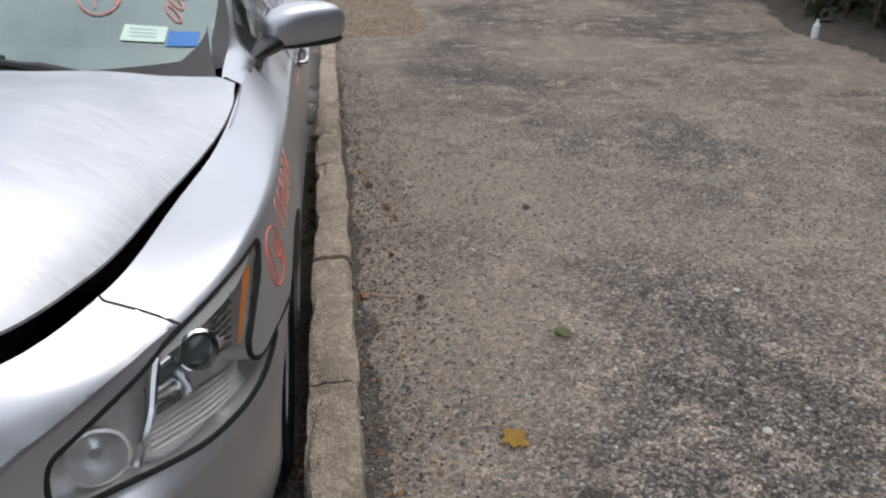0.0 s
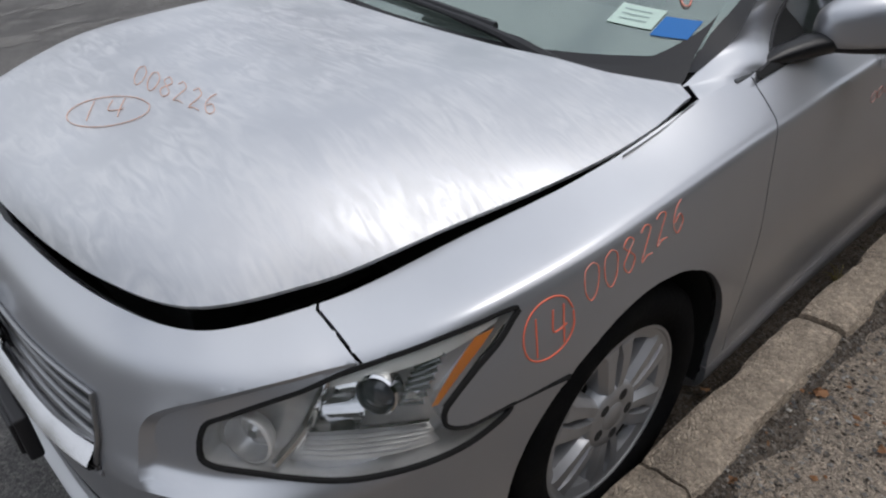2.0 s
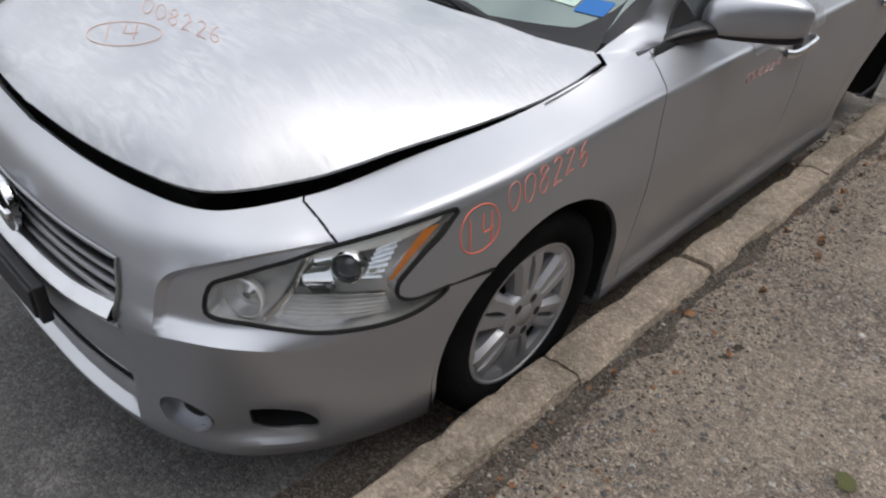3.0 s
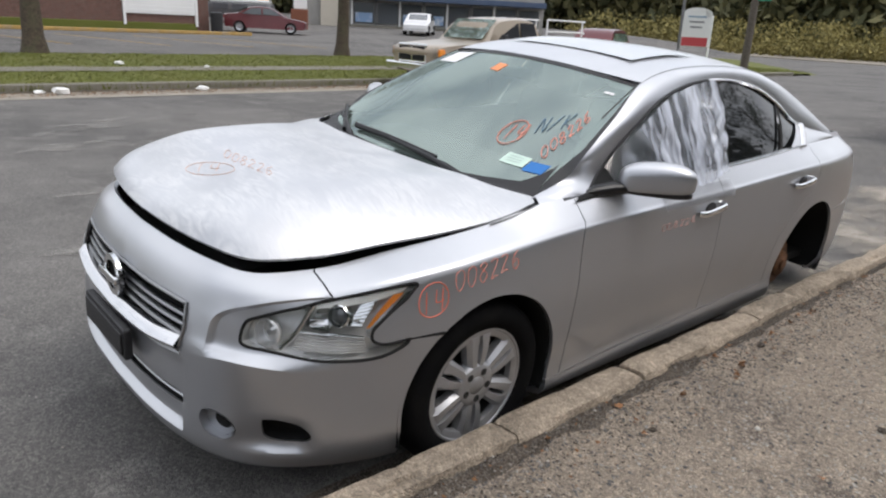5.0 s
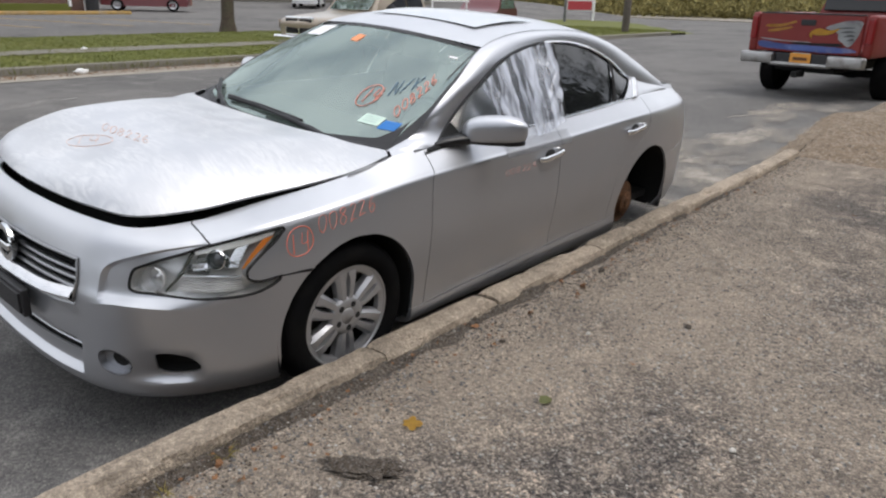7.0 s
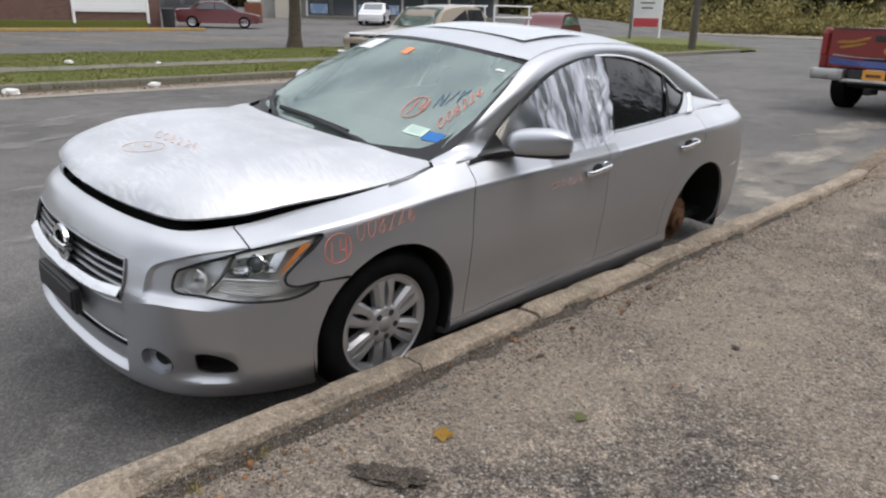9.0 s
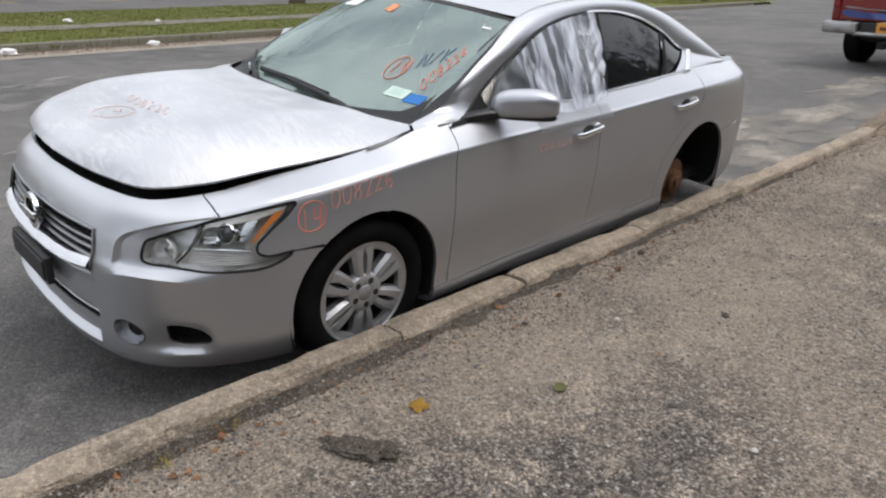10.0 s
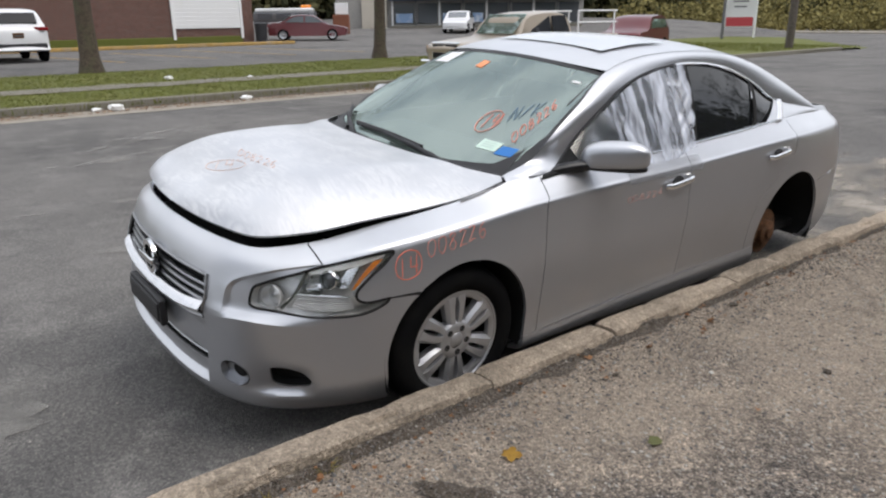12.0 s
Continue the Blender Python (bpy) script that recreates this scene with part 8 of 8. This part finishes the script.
for s in (1, -1):
    for y in (1.3, 2.8):
        part("rack_post", tube_bm([(s * 0.85, y, 1.15), (s * 0.85, y, 1.8)], 0.025, 6), WHITE, tan)
    for z in (1.5, 1.8):
        part("rack_rail", tube_bm([(s * 0.85, 1.3, z), (s * 0.85, 2.9, z)], 0.025, 6), WHITE, tan)

DARK_PAINT = mat("dark_car_paint", (0.045, 0.02, 0.022), 0.3, 0.2, coat=0.5)
# maroon hatchback and a dark car far off in the car park
hatch = empty("maroon_suv", pose(-17.6, 25.6, 0.0, 0, 0, 20), "maroon sport utility car standing far off", "car")
saloon_body(SUV, 0.93, MAROON, hatch, tumble=0.13, belt_=1.05)
side_quad(hatch, "side_window", [(-1.0, 1.12), (-0.5, 1.5), (1.6, 1.52), (1.8, 1.15)], 0.93, GLASS, 0.24)
dark = empty("dark_suv", pose(-49.0, 33.6, lot_z(-49, 33.6), 0, 0, 146), "dark grey car parked before the shop", "car")
saloon_body(SEDAN, 0.88, DARK_PAINT, dark, tumble=0.13, belt_=1.05)
for who in (hatch, dark):
    for y in (-1.4, 1.42):
        for s in (1, -1):
            road_wheel(who, s * 0.82, y, 0.35, 0.35, 0.22, ALLOY, s)

# white car before the shop, a van and a kiosk far off
pale = empty("white_sedan", pose(-37.8, 32.2, lot_z(-37.8, 32.2), 0, 0, 42), "white four-door car standing in the car park", "car")
saloon_body(SEDAN, 0.9, WHITE_PAINT, pale)
side_quad(pale, "side_window", [(-0.95, 1.0), (-0.4, 1.32), (0.1, 1.37), (0.1, 1.0)], 0.925, FAR_GLASS, 0.30)
side_quad(pale, "side_window", [(0.18, 1.0), (0.18, 1.37), (0.75, 1.32), (1.25, 1.03)], 0.925, FAR_GLASS, 0.30)
part("windscreen", box_bm(1.25, 0.62, 0.02, (0, -0.80, 1.19), 0.005, Matrix.Rotation(radians(32), 3, "X")), FAR_GLASS, pale)
for y in (-1.42, 1.4):
    for s in (1, -1):
        road_wheel(pale, s * 0.80, y, 0.32, 0.32, 0.2, ALLOY, s)
van = empty("van", pose(-49.9, 24.9, lot_z(-49.9, 24.9), 0, 0, -36), "white-roofed dark van parked behind the brick building", "van")
part("body", box_bm(1.9, 4.6, 1.15, (0, 0, 0.85), 0.12, None, 3), HUB_GREY, van, "", True, 50)
part("roof", box_bm(1.8, 4.3, 0.28, (0, 0, 1.55), 0.10, None, 3), WHITE_PAINT, van, "white roof", True, 50)
part("roof_beacon", box_bm(0.5, 0.8, 0.25, (0, 1.6, 1.80), 0.08), AMBER, van, "amber beacon")
for k in range(3):
    part("side_window", box_bm(0.04, 1.1, 0.42, (0.95, -1.4 + 1.4 * k, 1.13), 0.01), FAR_GLASS, van)
for y in (-1.4, 1.4):
    for s in (1, -1):
        road_wheel(van, s * 0.82, y, 0.34, 0.34, 0.22, ALLOY, s)
kiosk = empty("kiosk", pose(-42.5, 25.4, lot_z(-42.5, 25.4), 0, 0, -36), "small orange-brown booth with a pale sign on top", "kiosk")
part("body", box_bm(1.0, 1.1, 1.3, (0, 0, 0.65), 0.05), mat("orange_brown_board", (0.19, 0.07, 0.038), 0.7, stain=0.4, stain_scale=2, stain_col=(0.18, 0.07, 0.04)), kiosk)
part("sign_board", box_bm(0.12, 0.9, 0.75, (0, 0.05, 1.72), 0.02), WHITE, kiosk, "pale sign board")

# red pickup on the street
TRUCK = pose(0.10, 11.25, 0.258, 0, 0, -8)
truck = empty("red_pickup", TRUCK, "faded red pickup with a painted tailgate parked on the street", "pickup")
bed = bmesh.new()
for s in (1, -1):
    box_bm(0.14, 2.2, 0.60, (s * 0.84, 0.05, 0.95), 0.05, None, 3, bed)
box_bm(1.64, 2.1, 0.06, (0, 0.05, 0.72), 0.01, None, 2, bed)
part("bed", bed, TRUCK_RED, truck, "", True, 50)
gate = part("tailgate", box_bm(1.52, 0.07, 0.56, (0, -1.04, 0.96), 0.02, None, 3), TRUCK_RED, truck, "red tailgate with painted stripe and picture")
part("tailgate_handle", box_bm(0.22, 0.03, 0.085, (-0.02, -1.075, 1.12), 0.012), BLACK, gate)
part("top_edge", box_bm(1.50, 0.085, 0.02, (0, -1.04, 1.245), 0.006), BLACK, gate)


def blob(name, pts, material, parent, y=-1.078):
    own = bmesh.new()
    f = own.faces.new([own.verts.new((p[0], y, p[1])) for p in catmull(pts, 4, True)])
    bmesh.ops.solidify(own, geom=[f], thickness=0.004)
    return part(name, own, material, parent)


BLUE_PAINT = mat("blue_stripe_paint", (0.11, 0.16, 0.42), 0.5, stain=0.7, stain_scale=7, stain_col=(0.30, 0.32, 0.45))
GOLD = mat("gold_lettering", (0.58, 0.33, 0.06), 0.5, stain=0.5, stain_scale=12, stain_col=(0.40, 0.10, 0.05))
PALE = mat("pale_picture", (0.46, 0.48, 0.48), 0.5, stain=0.7, stain_scale=9, stain_col=(0.16, 0.16, 0.18))
blob("blue_stripe", [(-0.70, 0.83), (-0.35, 0.80), (0.0, 0.795), (0.35, 0.79), (0.62, 0.78), (0.70, 0.73), (0.30, 0.70), (-0.2, 0.71), (-0.68, 0.735)], BLUE_PAINT, gate)
blob("chipped_line", [(-0.66, 0.875), (-0.3, 0.850), (0.02, 0.845), (0.02, 0.832), (-0.3, 0.835), (-0.66, 0.855)], PALE, gate)
blob("dark_band", [(-0.2, 0.828), (0.2, 0.835), (0.48, 0.84), (0.48, 0.80), (0.1, 0.80), (-0.2, 0.803)], BLACK, gate)
for pts in ([(-0.66, 1.045), (-0.60, 1.075), (-0.42, 1.085), (-0.22, 1.135), (-0.20, 1.115), (-0.34, 1.065), (-0.5, 1.035)], [(-0.60, 0.995), (-0.46, 1.02), (-0.26, 1.055), (-0.26, 1.03), (-0.44, 0.985), (-0.58, 0.965)]):
    blob("lettering_bar", pts, GOLD, gate)
blob("pale_plumage", [(0.24, 1.055), (0.36, 1.115), (0.55, 1.165), (0.73, 1.155), (0.72, 1.04), (0.69, 0.93), (0.60, 0.80), (0.50, 0.86), (0.44, 0.90), (0.42, 0.98), (0.34, 1.02)], PALE, gate)
for k in range(4):
    blob("dark_plume", [(0.40 + 0.05 * k, 1.05 - 0.055 * k), (0.52 + 0.04 * k, 1.075 - 0.05 * k), (0.66, 1.07 - 0.06 * k), (0.52 + 0.04 * k, 1.055 - 0.055 * k)], HUB_GREY, gate, -1.0825)
blob("gold_beak", [(0.02, 0.945), (0.06, 1.01), (0.16, 1.045), (0.30, 1.02), (0.44, 1.055), (0.36, 0.985), (0.26, 0.955), (0.13, 0.945), (0.07, 0.955), (0.065, 0.90)], mat("gold_picture", (0.66, 0.38, 0.05), 0.5, stain=0.4, stain_scale=10, stain_col=(0.5, 0.22, 0.05)), gate, -1.0835)
bump = box_bm(0.50, 0.16, 0.165, (-0.65, -1.2, 0.590), 0.03, None, 3)
box_bm(0.50, 0.16, 0.165, (0.65, -1.2, 0.590), 0.03, None, 3, bump)
box_bm(0.9, 0.13, 0.055, (0, -1.2, 0.515), 0.02, None, 2, bump)
part("rear_bumper", bump, OLD_CHROME, truck, "dull chrome step bumper", True, 50)
part("bumper_recess", box_bm(0.76, 0.06, 0.2, (0, -1.16, 0.57), 0.01), BLACK, truck)
plate = part("number_plate", box_bm(0.31, 0.015, 0.155, (0, -1.205, 0.60), 0.004), mat("plate_orange", (0.62, 0.27, 0.04), 0.5), truck)
part("plate_bar", box_bm(0.21, 0.006, 0.045, (0, -1.2115, 0.60), 0), RUST, plate)
for s in (1, -1):
    part("tail_lamp", box_bm(0.10, 0.05, 0.34, (s * 0.845, -1.045, 1.02), 0.02), RED_LENS, truck)
    road_wheel(truck, s * 0.86, 0.0, 0.37, 0.37, 0.26, ALLOY, s)
    road_wheel(truck, s * 0.86, 3.45, 0.37, 0.37, 0.26, ALLOY, s)
CAB = [(1.2, 0.5), (1.18, 1.25), (1.32, 1.75), (2.35, 1.79), (3.1, 1.25), (4.3, 1.12), (4.42, 0.9), (4.4, 0.45)]
saloon_body(CAB, 0.90, TRUCK_RED, truck, "cab", 0.18, 1.2)
part("rear_window", box_bm(1.42, 0.03, 0.40, (0, 1.20, 1.47), 0.02, Matrix.Rotation(radians(-14), 3, "X")), TINT, truck)
side_quad(truck, "side_window", [(1.5, 1.25), (1.55, 1.68), (2.3, 1.7), (2.75, 1.27)], 0.925, TINT, 0.34)
part("chassis", box_bm(0.9, 5.2, 0.14, (0, 1.6, 0.48), 0.02), DARK, truck)
part("axle", tube_bm([(-0.75, 0, 0.37), (0.75, 0, 0.37)], 0.06, 8), DARK, truck)
part("hitch", box_bm(0.09, 0.3, 0.09, (0, -1.2, 0.38), 0.01), DARK, truck)
